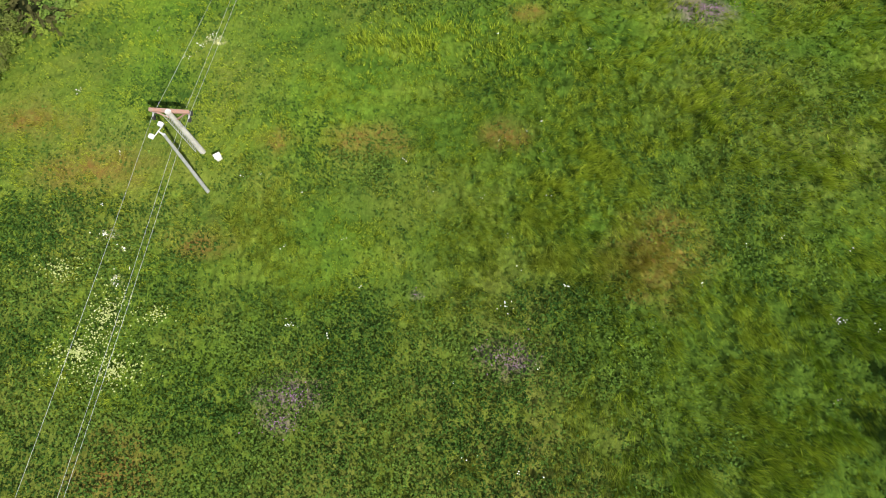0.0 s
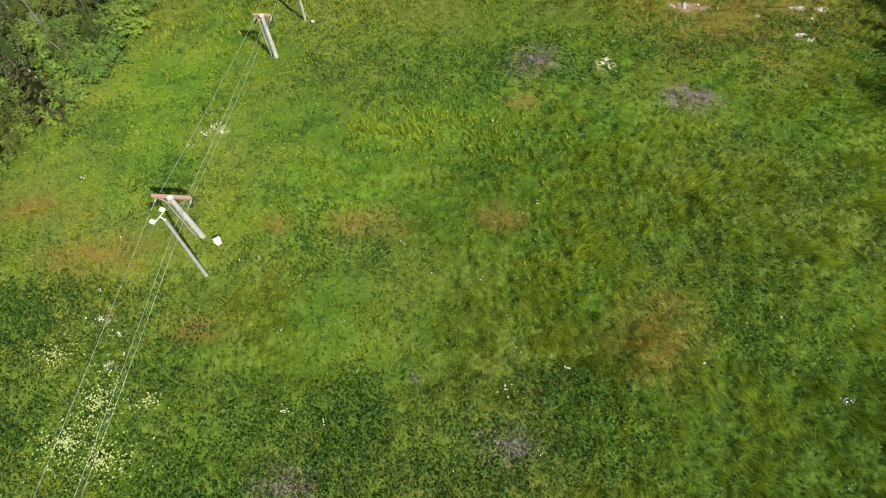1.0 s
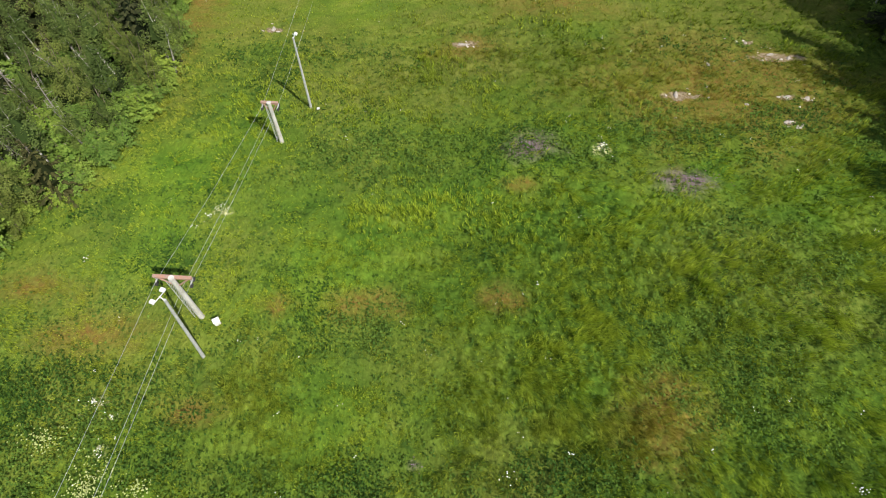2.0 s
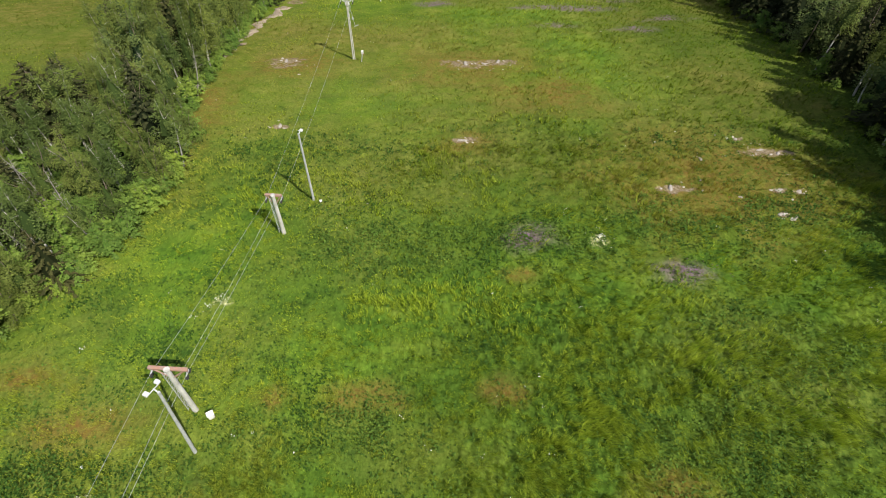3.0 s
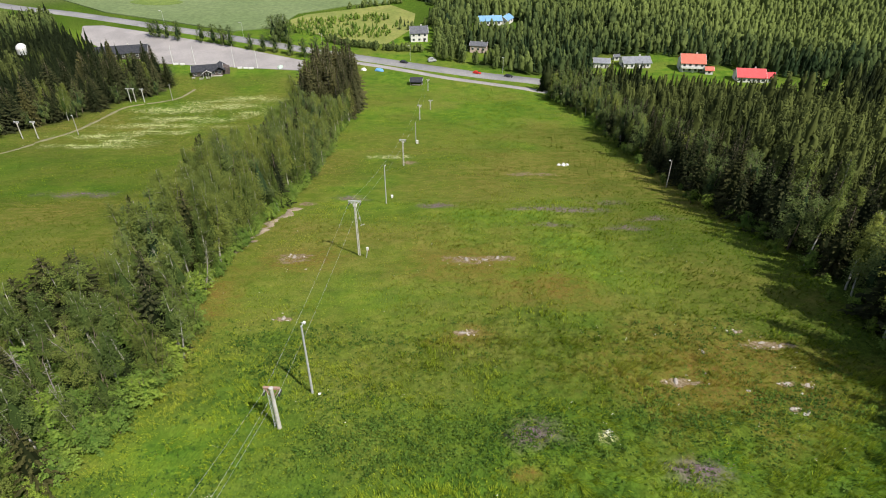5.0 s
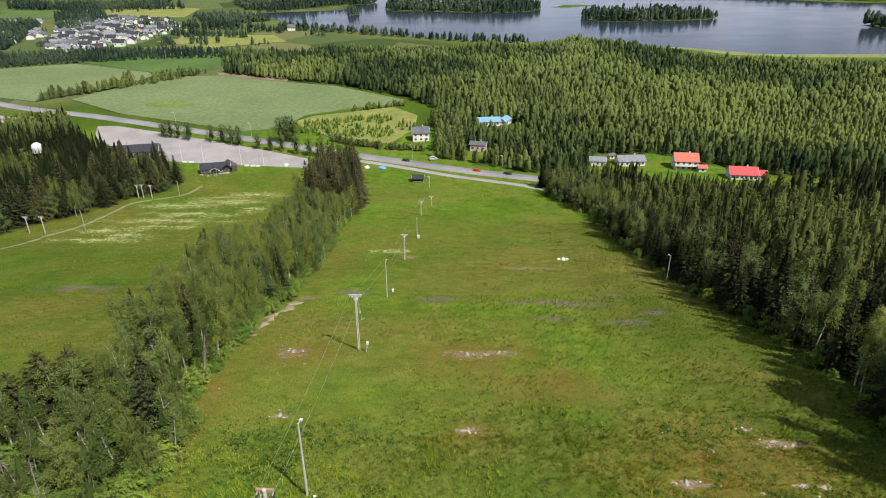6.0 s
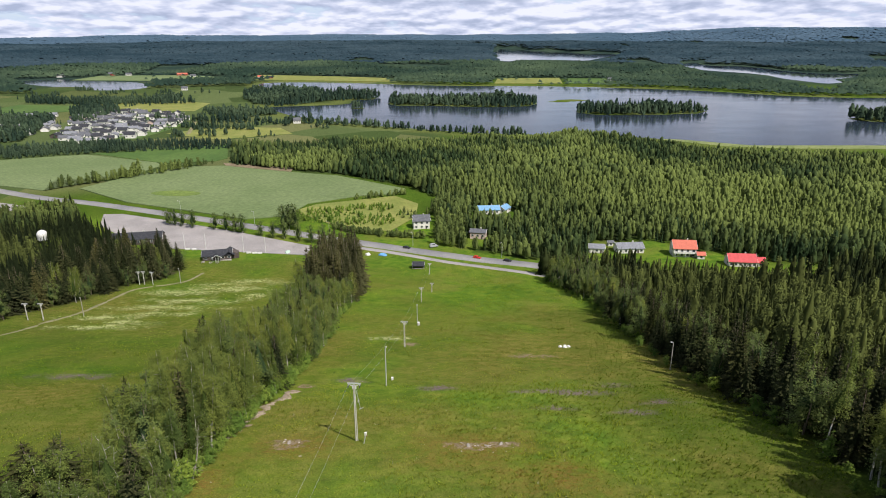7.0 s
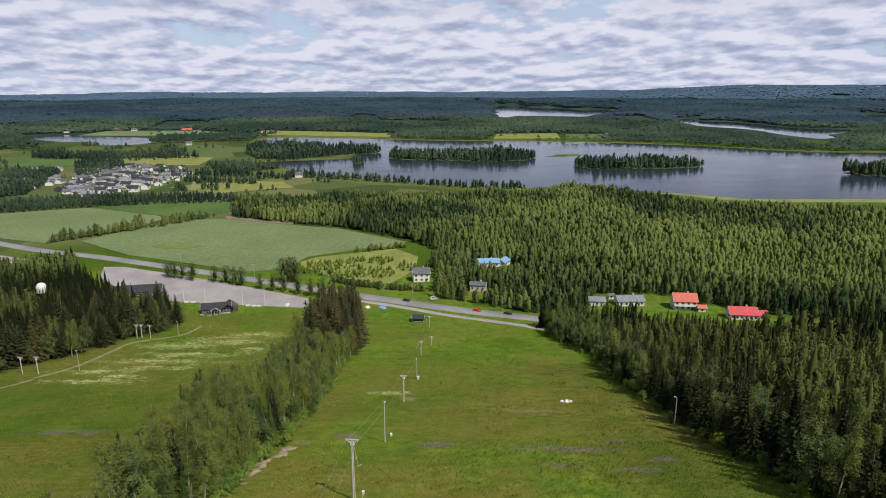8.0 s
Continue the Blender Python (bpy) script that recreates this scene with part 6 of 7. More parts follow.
# lift shelter at the foot
shelter = tagged(new("lift_shelter"), "small dark-roofed lift shelter open to the slope", "shelter")
part("roof", shape("roof", M_TILE_DARK, ("box", (0, 0, 2.75), (6.6, 4.6, 0.16)), bevel=0.02), shelter, "dark felt roof").rotation_euler = (radians(14), 0, 0)
part("fascia", shape("fascia", M_WHITE, ("box", (0, -2.3, 2.15), (6.7, 0.1, 0.25)), ("box", (-3.33, 0, 2.75), (0.1, 4.6, 0.22)), ("box", (3.33, 0, 2.75), (0.1, 4.6, 0.22))), shelter, "white fascia boards")
part("back_wall", shape("back_wall", M_WALL_DARK, ("box", (0, 2.0, 1.4), (6.2, 0.15, 2.8))), shelter)
for sx in (-3, 3):
    part("side_wall", shape("side_wall", M_WALL_DARK, ("box", (sx, 0.6, 1.25), (0.15, 2.8, 2.5))), shelter)
    part("post", shape("post", M_WHITE, ("box", (sx, -1.9, 1.0), (0.16, 0.16, 2.2)), bevel=0.02), shelter)
part("bench", shape("bench", M_WOODPOLE, ("box", (0, -2.2, 0.5), (4.4, 0.5, 0.12)), ("box", (-1.8, -2.2, 0.2), (0.12, 0.4, 0.5)), ("box", (1.8, -2.2, 0.2), (0.12, 0.4, 0.5))), shelter, "grey wooden bench")
shelter.matrix_basis = pose(-13.1, 321.0, gz(-13.1, 321.0), 0, 0, -2)

house("restaurant", -186, 372, 12, 30, 10, 3.4, 3.0, M_WALL_DARK, M_TILE_DARK, "long dark wooden restaurant with white gable trim among spruces", windows=8, category="restaurant", door=False)
house("white_house", -14.5, 406, 8, 10.5, 8.5, 5.4, 3.0, M_WALL_WHITE, M_TILE_GREY, "white two-storey house with a grey saddle roof", windows=3, floors=2)
house("blue_roofed_house", 32, 441, 6, 15, 8, 3.2, 2.2, M_WALL_WHITE, M_TILE_BLUE, "white bungalow with a bright blue roof in the wood", windows=4)
house("blue_roofed_annex", 43, 444, 60, 9, 7, 3.0, 2.0, M_WALL_WHITE, M_TILE_BLUE, "small white annex with a bright blue roof", windows=2, category="outbuilding", door=False)
house("pink_house", 22.1, 383, -12, 9.5, 7.5, 4.2, 1.2, M_WALL_PINK, M_TILE_GREY, "pinkish rendered house half hidden by birches", windows=3)
house("grey_roofed_bungalow", 108, 355, 4, 15, 9, 3.0, 2.2, M_WALL_WHITE, M_TILE_SLATE, "white bungalow with a grey roof in a garden", windows=5)
house("garage", 89, 354, -8, 8.5, 6.5, 3.0, 1.6, M_WALL_WHITE, M_TILE_SLATE, "white garage with a grey roof beside the bungalow", windows=1, chimney=False, category="garage")
house("garden_shed", 100, 366, 10, 3.0, 2.6, 2.2, 0.8, M_WALL_WHITE, M_TILE_GREY, "little white garden shed", windows=1, chimney=False, category="shed", door=False)
orange = house("orange_roofed_house", 137, 348, -6, 12.5, 9.5, 5.2, 3.4, M_WALL_WHITE, M_TILE_ORANGE, "white two-storey house with an orange tile roof and balcony", windows=4, floors=2)
part("balcony", shape("balcony", M_WHITE, ("box", (0, -5.6, 2.7), (12.0, 1.6, 0.15)), ("box", (0, -6.35, 3.2), (12.0, 0.06, 0.9)), *[("box", (s, -6.3, 1.3), (0.14, 0.14, 2.7)) for s in (-5.5, 0, 5.5)]), orange, "white balcony")
house("orange_roofed_porch", 144.5, 341, -6, 4.0, 4.0, 2.4, 1.2, M_WALL_WHITE, M_TILE_ORANGE, "small orange-roofed outhouse beside the house", windows=1, chimney=False, category="outbuilding", door=False)
house("red_roofed_house", 161, 328, -7, 14, 9, 3.2, 3.0, M_WALL_WHITE, M_TILE_RED, "long white house with a bright red sheet roof", windows=6)
house("red_roofed_annex", 170.6, 326.9, -7, 5, 6.5, 2.6, 1.8, M_WALL_WHITE, M_TILE_RED, "low annex with a bright red sheet roof", windows=1, chimney=False, category="outbuilding", door=False)

# white dome among the spruces
dome_me = bpy.data.meshes.new("shell")
bm = bmesh.new()
bmesh.ops.create_uvsphere(bm, u_segments=24, v_segments=12, radius=3.0)
bmesh.ops.delete(bm, geom=[v for v in bm.verts if v.co.z < -0.8], context="VERTS")
bm.to_mesh(dome_me)
bm.free()
dome_me.materials.append(M_WHITE)
dome = tagged(new("white_dome"), "white domed tent beside the dark spruce wood", "dome tent")
part("shell", dome_me, dome)
part("base_ring", shape("base_ring", M_STEEL, ("rod", (0, 0, -3.0), (0, 0, -0.7), 3.0, 2.92, 24)), dome)
dome.matrix_basis = pose(-243, 372, gz(-243, 372) + 5.0)


def flagpole(x, y):
    root = tagged(new("flagpole"), "white flagpole at the edge of the parking lot", "flagpole", "flagpoles")
    part("pole", shape("pole", M_WHITE, ("rod", (0, 0, -0.2), (0, 0, 10.0), 0.17, 0.09, 10)), root)
    part("knob", shape("knob", M_STEEL, ("rod", (0, 0, 10.0), (0, 0, 10.16), 0.09, 0.05, 8)), root)
    part("foot", shape("foot", M_CONCRETE, ("box", (0, 0, 0.1), (0.7, 0.7, 0.3)), bevel=0.04), root)
    root.matrix_basis = pose(x, y, gz(x, y))


for x, y in ((-152.4, 360), (-139.6, 359), (-115.5, 352.5), (-102.5, 351.5)):
    flagpole(x, y)


def car(x, y, turn, paint, label, van=False):
    """A car of body, cabin glass and four wheels."""
    root = tagged(new("car"), label, "car")
    L, W, H = (5.0, 1.95, 2.2) if van else (4.4, 1.8, 1.42)
    bm = bmesh.new()
    k = 0.62 if not van else 0.55
    side = [(-L / 2, 0.32), (L / 2, 0.32), (L / 2, 0.72), (L * 0.27, H * k), (L * 0.1, H), (-L * 0.34, H), (-L * 0.49, H * k + 0.05), (-L / 2, 0.7)]
    ends = [[bm.verts.new((px, s * W / 2 * (0.82 if pz > H * 0.8 else 1.0), pz)) for px, pz in side] for s in (-1, 1)]
    for i in range(len(side)):
        j = (i + 1) % len(side)
        bm.faces.new((ends[0][i], ends[0][j], ends[1][j], ends[1][i]))
    for e in ends:
        bm.faces.new(e)
    bmesh.ops.recalc_face_normals(bm, faces=bm.faces)
    me = bpy.data.meshes.new("body")
    bm.to_mesh(me)
    bm.free()
    part("body", with_mat(me, paint), root)
    part("windscreen", shape("windscreen", M_GLASS, ("box", (L * 0.185, 0, H * 0.84), (0.5, W * 0.8, 0.3))), root)
    for s in (-1, 1):
        part("side_window", shape("side_window", M_GLASS, ("box", (-L * 0.1, s * W * 0.46, H * 0.8), (L * 0.36, 0.06, H * 0.22))), root)
        for fx in (-L * 0.31, L * 0.31):
            wh = part("wheel", shape("wheel", M_BLACK, ("rod", (fx, s * (W / 2 - 0.2), 0.33), (fx, s * (W / 2 + 0.02), 0.33), 0.33, 0.33, 14)), root)
            part("rim", shape("rim", M_STEEL, ("rod", (fx, s * (W / 2 - 0.05), 0.33), (fx, s * (W / 2 + 0.04), 0.33), 0.2, 0.2, 10)), wh)
    root.matrix_basis = pose(x, y, gz(x, y) + 0.27, 0, 0, turn)


M_CAR_RED = two_tone("car_paint_red", (0.55, 0.03, 0.02), (0.5, 0.03, 0.02), 1.0, 0.25, bump=0)
M_CAR_DARK = two_tone("car_paint_dark", (0.02, 0.022, 0.026), (0.03, 0.03, 0.034), 1.0, 0.25, bump=0)
M_CAR_GREY = two_tone("car_paint_grey", (0.4, 0.41, 0.42), (0.36, 0.37, 0.38), 1.0, 0.3, bump=0)
car(19.0, 340.0, -26, M_CAR_RED, "red car driving on the asphalt road")
car(-21.5, 359.5, -27, M_CAR_DARK, "black car driving on the asphalt road")
car(35.5, 333.5, -26, M_CAR_DARK, "dark car driving on the asphalt road")
car(-5.5, 362.5, 20, M_CAR_GREY, "grey van parked at a road junction", True)


def road_lamp(x, y, turn):
    root = tagged(new("street_lamp"), "tall grey street lamp beside the road", "street lamp", "street lamps")
    part("pole", shape("pole", M_STEEL, ("rod", (0, 0, -0.2), (0, 0, 9.0), 0.1, 0.06, 10), ("rod", (0, 0, 8.9), (0, -1.6, 9.4), 0.05, 0.05, 8)), root)
    part("lamp_head", shape("lamp_head", M_WHITE, ("box", (0, -1.8, 9.4), (0.3, 0.8, 0.14)), bevel=0.03), root)
    root.matrix_basis = pose(x, y, gz(x, y), 0, 0, turn)


for x, y in ((33, 341.5), (-18, 364), (-72, 389), (-126, 413), (-186, 441)):
    road_lamp(x, y, -26)

# tarpaulins and boxes by the lot
M_TARP_BLUE = two_tone("blue_tarpaulin", (0.10, 0.28, 0.55), (0.14, 0.34, 0.6), 2.0, 0.5)
M_TARP_GREEN = two_tone("pale_green_tarpaulin", (0.45, 0.58, 0.48), (0.38, 0.5, 0.42), 2.0, 0.6)
for x, y, w, mat, label in ((-34.5, 346.5, 5.5, M_TARP_BLUE, "pile covered with a blue tarpaulin"), (-43.0, 347.5, 3.2, M_WHITE, "pile covered with a white tarpaulin"), (-90, 352, 5.5, M_TARP_GREEN, "stack covered with a pale green tarpaulin")):
    ob = boulder(x, y, w / 2, 1.5, 1.2, int(abs(x)), label, mat, "covered_pile", "covered piles by the lot")
    ob["category"] = "covered pile"
for x, y in ((-150, 357.5), (-146, 357), (-112, 350.5), (-108.5, 350), (-105.5, 349.8)):
    bx = tagged(new("slope_fence_pad", shape("slope_fence_pad", M_WHITE, ("box", (0, 0, 0.5), (2.6, 0.5, 1.0)), bevel=0.08)), "white padded barrier beside the parking lot", "barrier", "white barriers")
    bx.matrix_basis = pose(x, y, gz(x, y), 0, 0, 10)
# ---- farmland, village and far woods ----
def row_places(line, spacing, seed, width=6.0):
    g = np.random.default_rng(seed)
    out = []
    for (ax, ay), (bx, by) in zip(line, line[1:]):
        n = max(1, int(math.hypot(bx - ax, by - ay) / spacing))
        t = (np.arange(n) + g.uniform(0, 0.9, n)) / n
        out.append(np.stack([ax + (bx - ax) * t, ay + (by - ay) * t], 1) + g.normal(size=(n, 2)) * width * 0.4)
    return np.concatenate(out)


HEDGE = [(-322, 513), (-303, 531), (-274, 556), (-253, 582), (-227, 617)]
wood_of("hedgerow", row_places(HEDGE, 1.7, 81, 8), 5, 14, 0.9, 41, M_MIXED, 110, 1.15, "hedgerow of willows and young trees between two fields", 1.7)
SHORE_ROW = [(-221, 916), (-145, 893), (-64, 861), (40, 811), (100, 800)]
wood_of("shore_trees", row_places(SHORE_ROW, 2.6, 82, 12), 6, 12, 0.9, 42, M_FARWOOD, 20, 2.6, "row of low trees along the lake shore", 1.6)
TREELINE = [(-600, 600), (-467, 669), (-417, 718), (-321, 749), (-241, 738), (-231, 700), (-294, 690), (-374, 670), (-442, 636), (-560, 580)]
wood_of("field_wood", scatter(TREELINE, 5.0, 83), 5, 10, 0.7, 43, M_FARWOOD, 44, 1.7, "belt of trees between the fields and the village", 1.6)
CLUMPS = [[(-570, 1000), (-600, 1085), (-540, 1085), (-490, 1000), (-505, 890)], [(-640, 910), (-621, 960), (-545, 915), (-490, 750), (-520, 720)],
          [(-740, 1160), (-640, 1180), (-520, 1180), (-430, 1150), (-520, 1130), (-700, 1130)], [(-370, 1000), (-300, 1040), (-250, 1000), (-300, 960)], [(-420, 930), (-330, 930), (-240, 920), (-300, 905)], [(-350, 870), (-240, 850), (-250, 838), (-345, 855)]]
for n, ring in enumerate(CLUMPS):
    wood_of("field_wood", scatter(ring, 6.0, 84 + n), 8, 15, 0.6, 44 + n, M_FARWOOD, 34, 2.0, "clump of trees among the fields", 1.5)
flat_sheet("field_hay_lake", [(-347, 811), (-300, 870), (-216, 861), (-189, 811), (-270, 765)], M_HAY, 0.25, "yellow-green hay field before the lake", "field")
flat_sheet("field_north", [(-729, 1063), (-725, 1126), (-583, 1100), (-593, 1030), (-681, 1000)], M_CLOVER, 0.3, "green field beyond the village", "field")
flat_sheet("field_village", [(-590, 1110), (-556, 1220), (-408, 1150), (-395, 1040), (-486, 1040)], M_HAY, 0.3, "yellow-green field beyond the village", "field")
flat_sheet("field_far_west", [(-940, 1680), (-906, 1760), (-680, 1800), (-553, 1720), (-640, 1620)], M_OATS, 1.5, "pale far field across the lake", "field")
flat_sheet("field_far_mid", [(-509, 1672), (-492, 1812), (-280, 1770), (-138, 1710), (-129, 1600), (-368, 1650)], M_HAY, 1.5, "yellow-green far field across the lake", "field")
flat_sheet("field_far_yellow", [(120, 1552), (140, 1700), (300, 1720), (280, 1555)], M_HAY, 1.5, "yellow far field across the lake", "field")
flat_sheet("field_far_green", [(290, 1555), (320, 1700), (415, 1700), (385, 1530)], M_CLOVER, 1.5, "green far field across the lake", "field")
M_STREET = two_tone("village_street", (0.22, 0.215, 0.21), (0.28, 0.27, 0.26), 0.05, 0.9, fine=1.0, local=False)
VILLAGE = [(-548, 952), (-515, 1033), (-400, 1005), (-369, 958), (-354, 861), (-364, 777), (-395, 725), (-469, 768), (-496, 861)]
VILLAGE_WEST = [(-660, 958), (-586, 991), (-499, 846), (-511, 798), (-569, 821)]
flat_sheet("village_ground", VILLAGE, M_CLOVER, 0.15, "village lawns and gardens", "lawn")
for k in range(8):
    y0 = 752 + 36 * k
    xl = float(np.interp(y0, [725, 768, 861, 952, 1033], [-395, -462, -488, -538, -508]))
    xr = float(np.interp(y0, [725, 777, 861, 958, 1005], [-395, -370, -360, -374, -402]))
    ribbon("village_street", [(xl, y0 + 16), ((xl + xr) / 2, y0), (xr, y0 + 12)], 6.0, M_STREET, 0.3, "grey village street between small houses", "street", step=12)
ribbon("village_road", [(-318, 805), (-330, 850), (-350, 918)], 5.0, M_TRACK, 0.35, "pale gravel road beside the village", "road", step=20)


def village_house(w, d, h, rise, wall_mat, roof_mat, label):
    root = tagged(new("village_house"), label, "house", "village houses")
    part("wall", with_mat(gable_walls(w, d, h, rise), wall_mat), root)
    roof = part("roof", with_mat(gable_roof(w, d, h, rise, 0.5, 0.25), roof_mat), root)
    part("chimney", shape("chimney", M_CONCRETE, ("box", (1.5, 0, h + rise + 0.3), (0.9, 0.9, 1.2))), roof)
    for xx in (-w * 0.28, w * 0.28):
        part("window", shape("window", M_GLASS, ("box", (xx, -d / 2 - 0.03, h * 0.55), (1.8, 0.1, 1.3))), root)
    return root


VILLAGE_KINDS = [village_house(13, 9, 3.4, 2.4, M_WALL_WHITE, M_TILE_GREY, "small white village house with a grey roof"), village_house(12, 8.5, 4.6, 2.8, M_WALL_WHITE, M_TILE_DARK, "white two-storey village house with a dark roof"),
                 village_house(11, 8, 3.2, 2.0, M_WALL_PINK, M_TILE_DARK, "small pinkish village house with a dark roof"), village_house(7.5, 6, 2.8, 1.4, M_WALL_WHITE, M_TILE_DARK, "small white village garage with a dark roof"),
                 village_house(12, 9, 3.4, 2.4, M_WALL_DARK, M_TILE_DARK, "dark boarded village house with a dark roof")]
VILLAGE_KINDS.append(village_house(14, 9, 3.6, 2.2, M_WALL_WHITE, M_TILE_SLATE, "long white village house with a pale slate roof"))
gv = np.random.default_rng(17)
first = set()
for ring, gap, cap in ((VILLAGE, 15.0, 150), (VILLAGE_WEST, 18, 40)):
    for x, y in spaced(ring, gap, 90 + cap, 4, limit=cap):
        k = int(gv.choice(6, p=[0.27, 0.17, 0.08, 0.2, 0.06, 0.22]))
        m = pose(x, y, gz(x, y) + 0.2, 0, 0, 12 + gv.normal() * 9 + 90 * (gv.uniform() < 0.3))
        if k in first:
            copy_thing(VILLAGE_KINDS[k], m)
        else:
            first.add(k)
            VILLAGE_KINDS[k].matrix_basis = m
wood_of("garden_trees", np.array(spaced(VILLAGE, 8.0, 95, 2, limit=260)), 3, 6, 0.9, 46, M_FARWOOD, 16, 2.2, "small garden trees between village houses", 1.8)

HAY_SHRUBS = [(-108, 428), (-96, 446), (-66, 458), (-40, 462), (-28, 440), (-36, 408), (-60, 406), (-85, 414)]
wood_of("shrubs", scatter(HAY_SHRUBS, 3.0, 97, 0, lambda x, y: vnoise(x, y, 0.06, 14) + 0.5 * vnoise(x, y, 0.2, 15) > -0.25), 1.6, 4.6, 1.0, 47, M_WILLOW, 26, 2.2, "young shrubs spreading over a hay meadow", 1.7)
wood_of("hedgerow", row_places([(-72, 402), (-53.6, 391.5), (-29.7, 384), (-12, 381)], 1.3, 98, 2.5), 3.0, 5.0, 1.0, 48, M_MIXED, 60, 2.2, "round leafy bushes along the road", 2.2)
wood_of("hedgerow", row_places([(-70, 478), (-45, 490), (-30, 496)], 2.2, 99, 5), 3, 6, 1.0, 49, M_MIXED, 30, 1.6, "bushes at the corner of the oat field", 2.2)
wood_of("west_wood", scatter([(-236, 400), (-262, 440), (-300, 425), (-330, 380), (-270, 385)], 4.5, 96), 10, 16, 0.95, 50, M_MIXED, 140, 1.0, "broad leafy trees beside the parking lot", 1.7)
HOUSE_WOOD = [(-6, 368), (-4, 396), (-5, 420), (-10, 452), (14, 462), (24, 430), (14, 404), (12, 388), (12, 372), (30, 366), (34, 350), (14, 358)]
wood_of("plain_wood", scatter(HOUSE_WOOD, 4.4, 102), 7, 12, 0.8, 52, M_MIXED, 120, 0.85, "leafy trees and bushes round the roadside houses", 1.5)
wood_of("shrubs", scatter([(-30, 424), (-6, 430), (-10, 448), (-32, 446)], 6.0, 103), 4, 8, 0.9, 53, M_MIXED, 90, 1.0, "garden trees behind the white house", 1.7)
# farms across the lake
for x, y, w, mat, rf, nm, lb in ((-700, 1790, 26, M_WALL_RED, M_TILE_ORANGE, "far_barn", "red barn with an orange roof across the lake"), (-655, 1745, 14, M_WALL_WHITE, M_TILE_GREY, "far_house", "white farmhouse across the lake"),
                                 (-470, 1715, 14, M_WALL_WHITE, M_TILE_ORANGE, "far_house", "white farmhouse with an orange roof across the lake"), (-440, 1700, 12, M_WALL_RED, M_TILE_DARK, "far_house", "red farmhouse across the lake"),
                                 (-890, 1790, 16, M_WALL_RED, M_TILE_GREY, "far_house", "red farmhouse across the lake"), (-840, 1780, 14, M_WALL_WHITE, M_TILE_GREY, "far_house", "white farmhouse across the lake"),
                                 (-1000, 1740, 16, M_WALL_WHITE, M_TILE_GREY, "far_house", "white farmhouse across the lake"), (415, 1640, 18, M_WALL_WHITE, M_TILE_GREY, "far_house", "white farmhouse across the lake"),
                                 (-545, 1395, 12, M_WALL_WHITE, M_TILE_GREY, "far_house", "white villa above the wooded shore"), (-203, 905, 10, M_WALL_WHITE, M_TILE_GREY, "lake_house", "white house by the lake shore")):
    house(nm, x, y, 10, w, w * 0.6, 4.5, 3.2, mat, rf, lb, windows=3, chimney=False, door=False, trim=False)


def far_ring(r0, r1, spacing, seed, gap):
    g = np.random.default_rng(seed)
    half = math.tan(radians(42)) * r1
    X, Y = np.meshgrid(np.arange(-half, half, spacing), np.arange(r0 * 0.6, r1, spacing * 1.7))
    x, y = X.ravel() + g.uniform(-.5, .5, X.size) * spacing, Y.ravel() + g.uniform(-.5, .5, X.size) * spacing
    r = np.hypot(x, y)
    ok = (r > r0) & (r < r1) & (np.abs(np.degrees(np.arctan2(x, y))) < 39)
    x, y, r = x[ok], y[ok], r[ok]
    ok = np.ones(len(x), bool)
    for name, ring, level in WATERS:
        for ahead in (0, 0.5, 1.0) if name != "lake" else (0,):
            s = 1 + ahead * gap / r
            ok &= outline_distance(x * s, y * s, ring) > (16 if ahead == 0 else 0)
    for ring in ([(-960, 1600), (-906, 1790), (-680, 1830), (-520, 1720), (-640, 1590)], [(-520, 1640), (-492, 1830), (-270, 1790), (-120, 1720), (-120, 1570), (-368, 1620)], [(110, 1530), (140, 1720), (420, 1720), (400, 1510)]):
        ok &= (outline_distance(x, y, ring) > 0) | (g.uniform(size=len(x)) < 0.04)
    ok &= vnoise(x, y, 0.004, 4) > np.where((x < -150) & (r < 1560), 0.15, np.where(r > 2300, -0.85, -0.62))
    return np.stack([x[ok], y[ok]], 1)


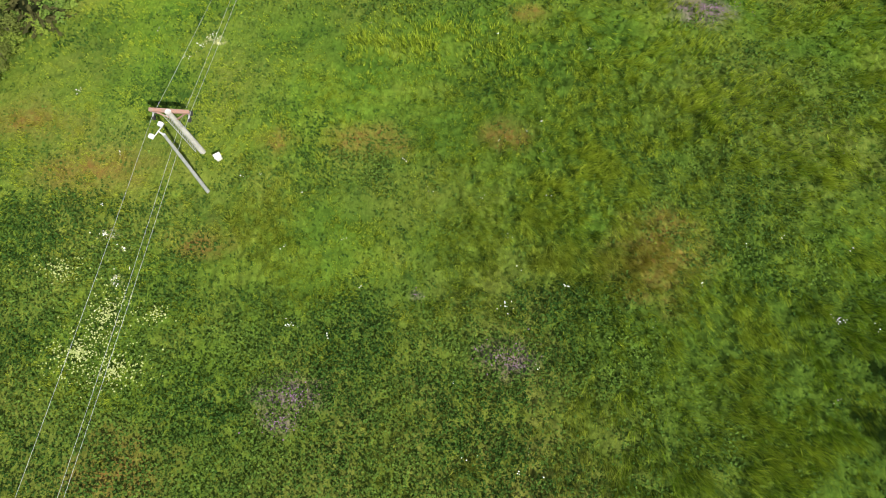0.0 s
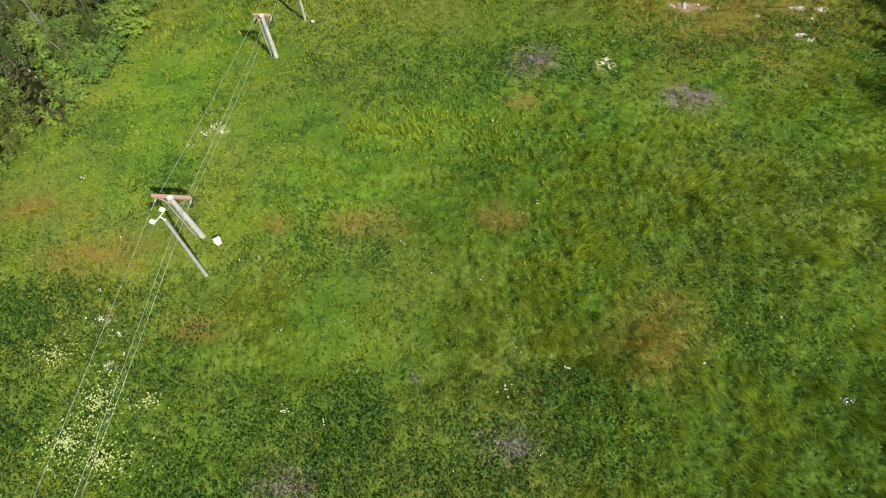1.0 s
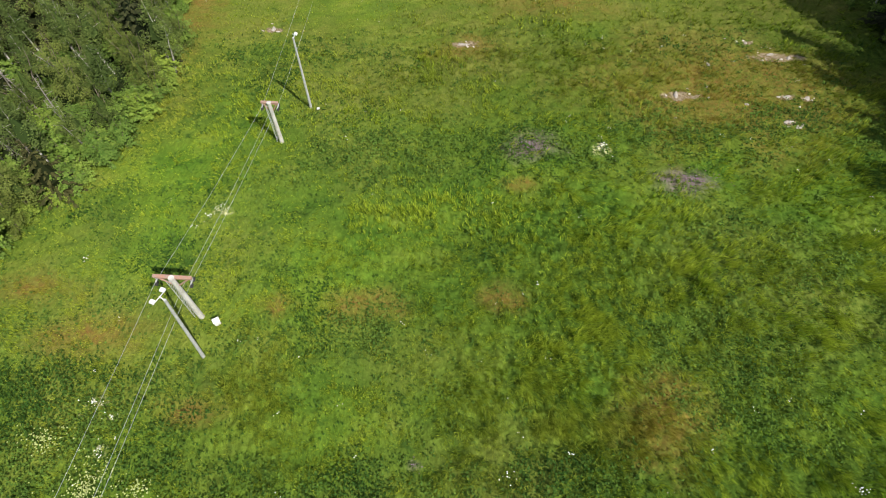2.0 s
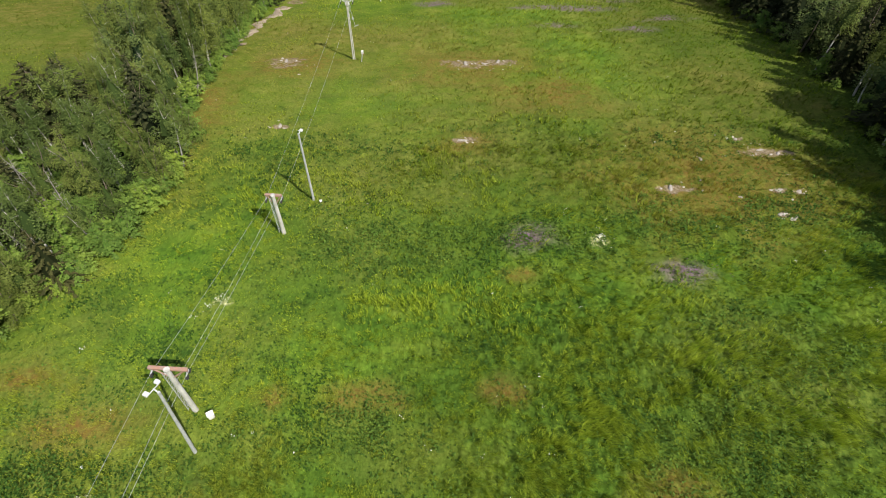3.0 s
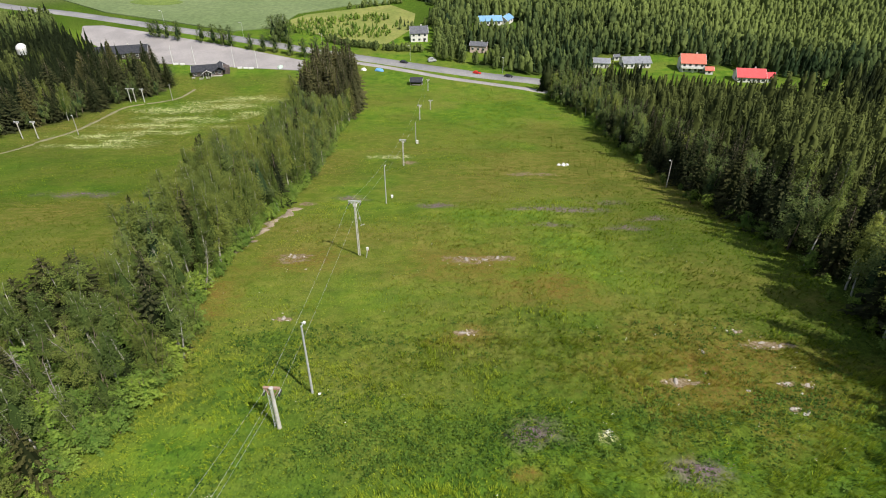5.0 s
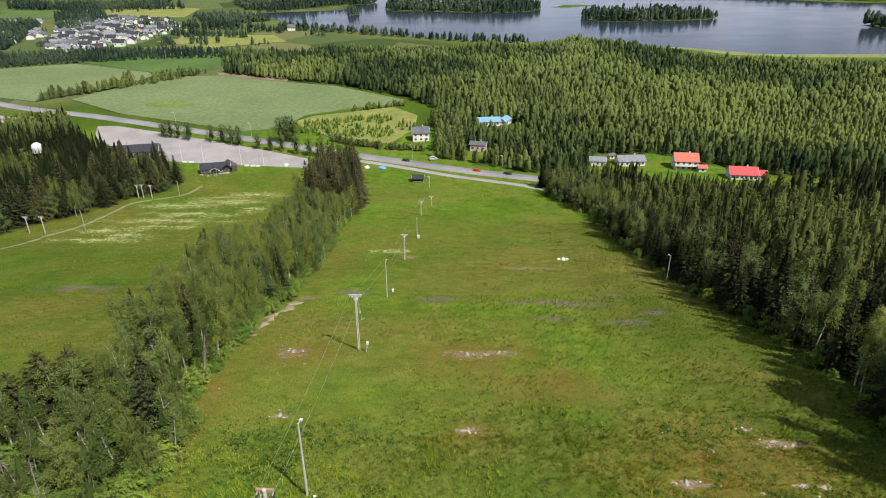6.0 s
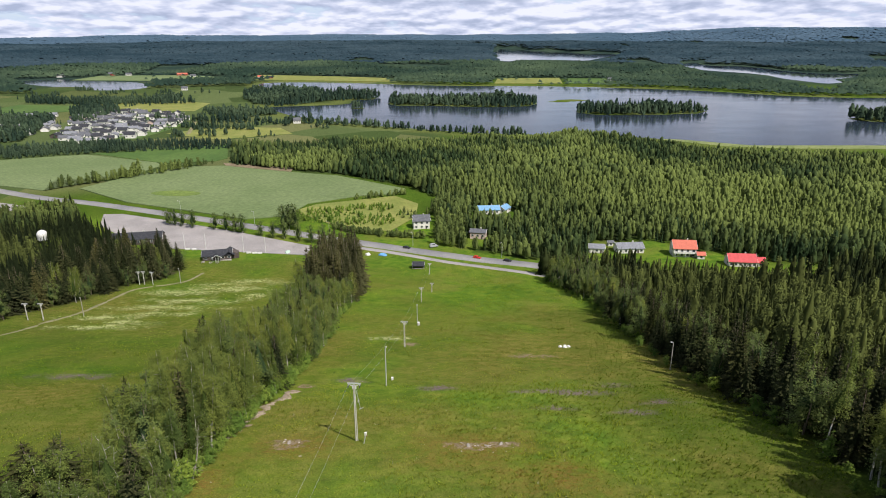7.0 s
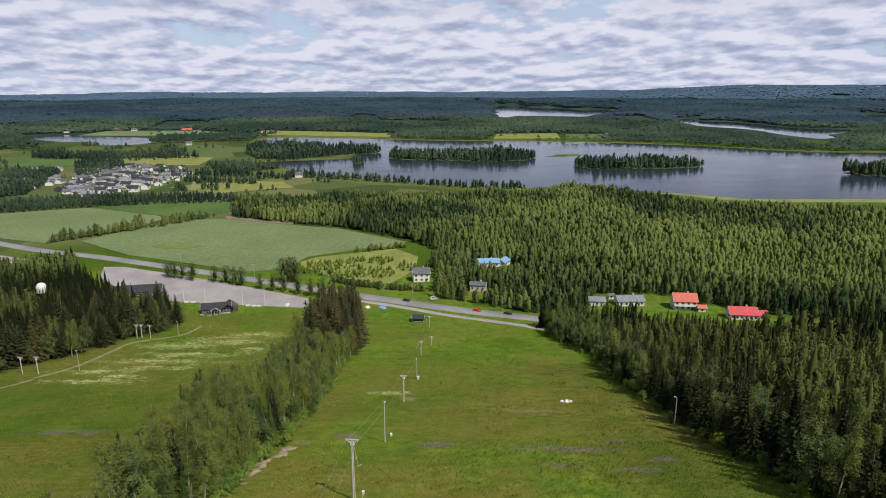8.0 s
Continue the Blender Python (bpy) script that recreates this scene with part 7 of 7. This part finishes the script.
def canopy(name, places, h0, h1, half, mat, seed, label):
    """Far woods as a close canopy of small uneven spires."""
    g = np.random.default_rng(seed)
    n = len(places)
    x, y = places[:, 0], places[:, 1]
    z, h = land_height(x, y), g.uniform(h0, h1, n) * (1 + 0.25 * vnoise(x, y, 0.006, seed))
    k = np.arange(4) * np.pi / 2 + g.uniform(0, 1.5, (n, 1))
    w = half * g.uniform(0.6, 1.3, (n, 4))
    ring = np.stack([x[:, None] + w * np.cos(k), y[:, None] + w * np.sin(k), z[:, None] + h[:, None] * g.uniform(0.35, 0.75, (n, 4))], -1)
    tip = np.stack([x + g.normal(size=n) * half * 0.2, y, z + h], 1)
    verts = np.concatenate([tip[:, None], ring], 1).reshape(-1, 3)
    o = 5 * np.arange(n)[:, None]
    faces = np.concatenate([o + [0, 1 + i, 1 + (i + 1) % 4] for i in range(4)])
    tint = np.clip(0.4 + 0.45 * vnoise(x, y, 0.004, seed + 2) + 0.3 * vnoise(x, y, 0.015, seed + 3) + g.normal(size=n) * 0.10, 0, 1)
    me = make_mesh(name, verts, faces, mat, True, None, {"tint": np.repeat(tint, 5)})
    return tagged(new(name, me), label, "woods", kind="stuff")


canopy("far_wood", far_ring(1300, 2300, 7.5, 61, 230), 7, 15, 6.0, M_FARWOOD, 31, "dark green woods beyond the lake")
canopy("far_wood", far_ring(2300, 3300, 11, 62, 320), 8, 14, 11.5, M_HAZE_HORIZON, 32, "distant dark woods beyond the lakes")
canopy("far_wood", far_ring(3300, 4150, 14, 63, 320), 8, 14, 15, M_HAZE_HORIZON, 33, "distant dark woods below the skyline")
canopy("far_wood", far_ring(4150, 4900, 12, 64, 380), 8, 13, 15, M_HAZE_HILLS, 34, "wooded hills on the skyline in haze-blue colour")
M_REED = two_tone("reed_bed", (0.14, 0.18, 0.055), (0.20, 0.23, 0.085), 0.04, 0.95, fine=0.4, local=False)
flat_sheet("reed_bed", [(252, 776), (351, 700), (505, 692), (760, 660), (860, 690), (505, 730), (351, 730), (284, 770)], M_REED, 0.5, "pale green reed bed along the lake shore", "reeds", 0.3)
PLAIN_FIELDS = [(-760, 760), (-560, 760), (-330, 770), (-240, 770), (-130, 800), (-110, 850), (-230, 930), (-310, 1080), (-360, 1300), (-760, 1400), (-900, 1200)]
keep_open = lambda x, y: (vnoise(x, y, 0.02, 31) + 0.6 * vnoise(x, y, 0.07, 32) > 0.56) & (outline_distance(x, y, VILLAGE) > 4) & (outline_distance(x, y, LAKE) > 8) & (outline_distance(x, y, LAKE_WEST) > 8)
wood_of("field_trees", scatter(PLAIN_FIELDS, 7.0, 101, 0, keep_open), 4, 12, 0.75, 51, M_FARWOOD, 20, 2.4, "scattered trees and bushes between small fields", 1.7)
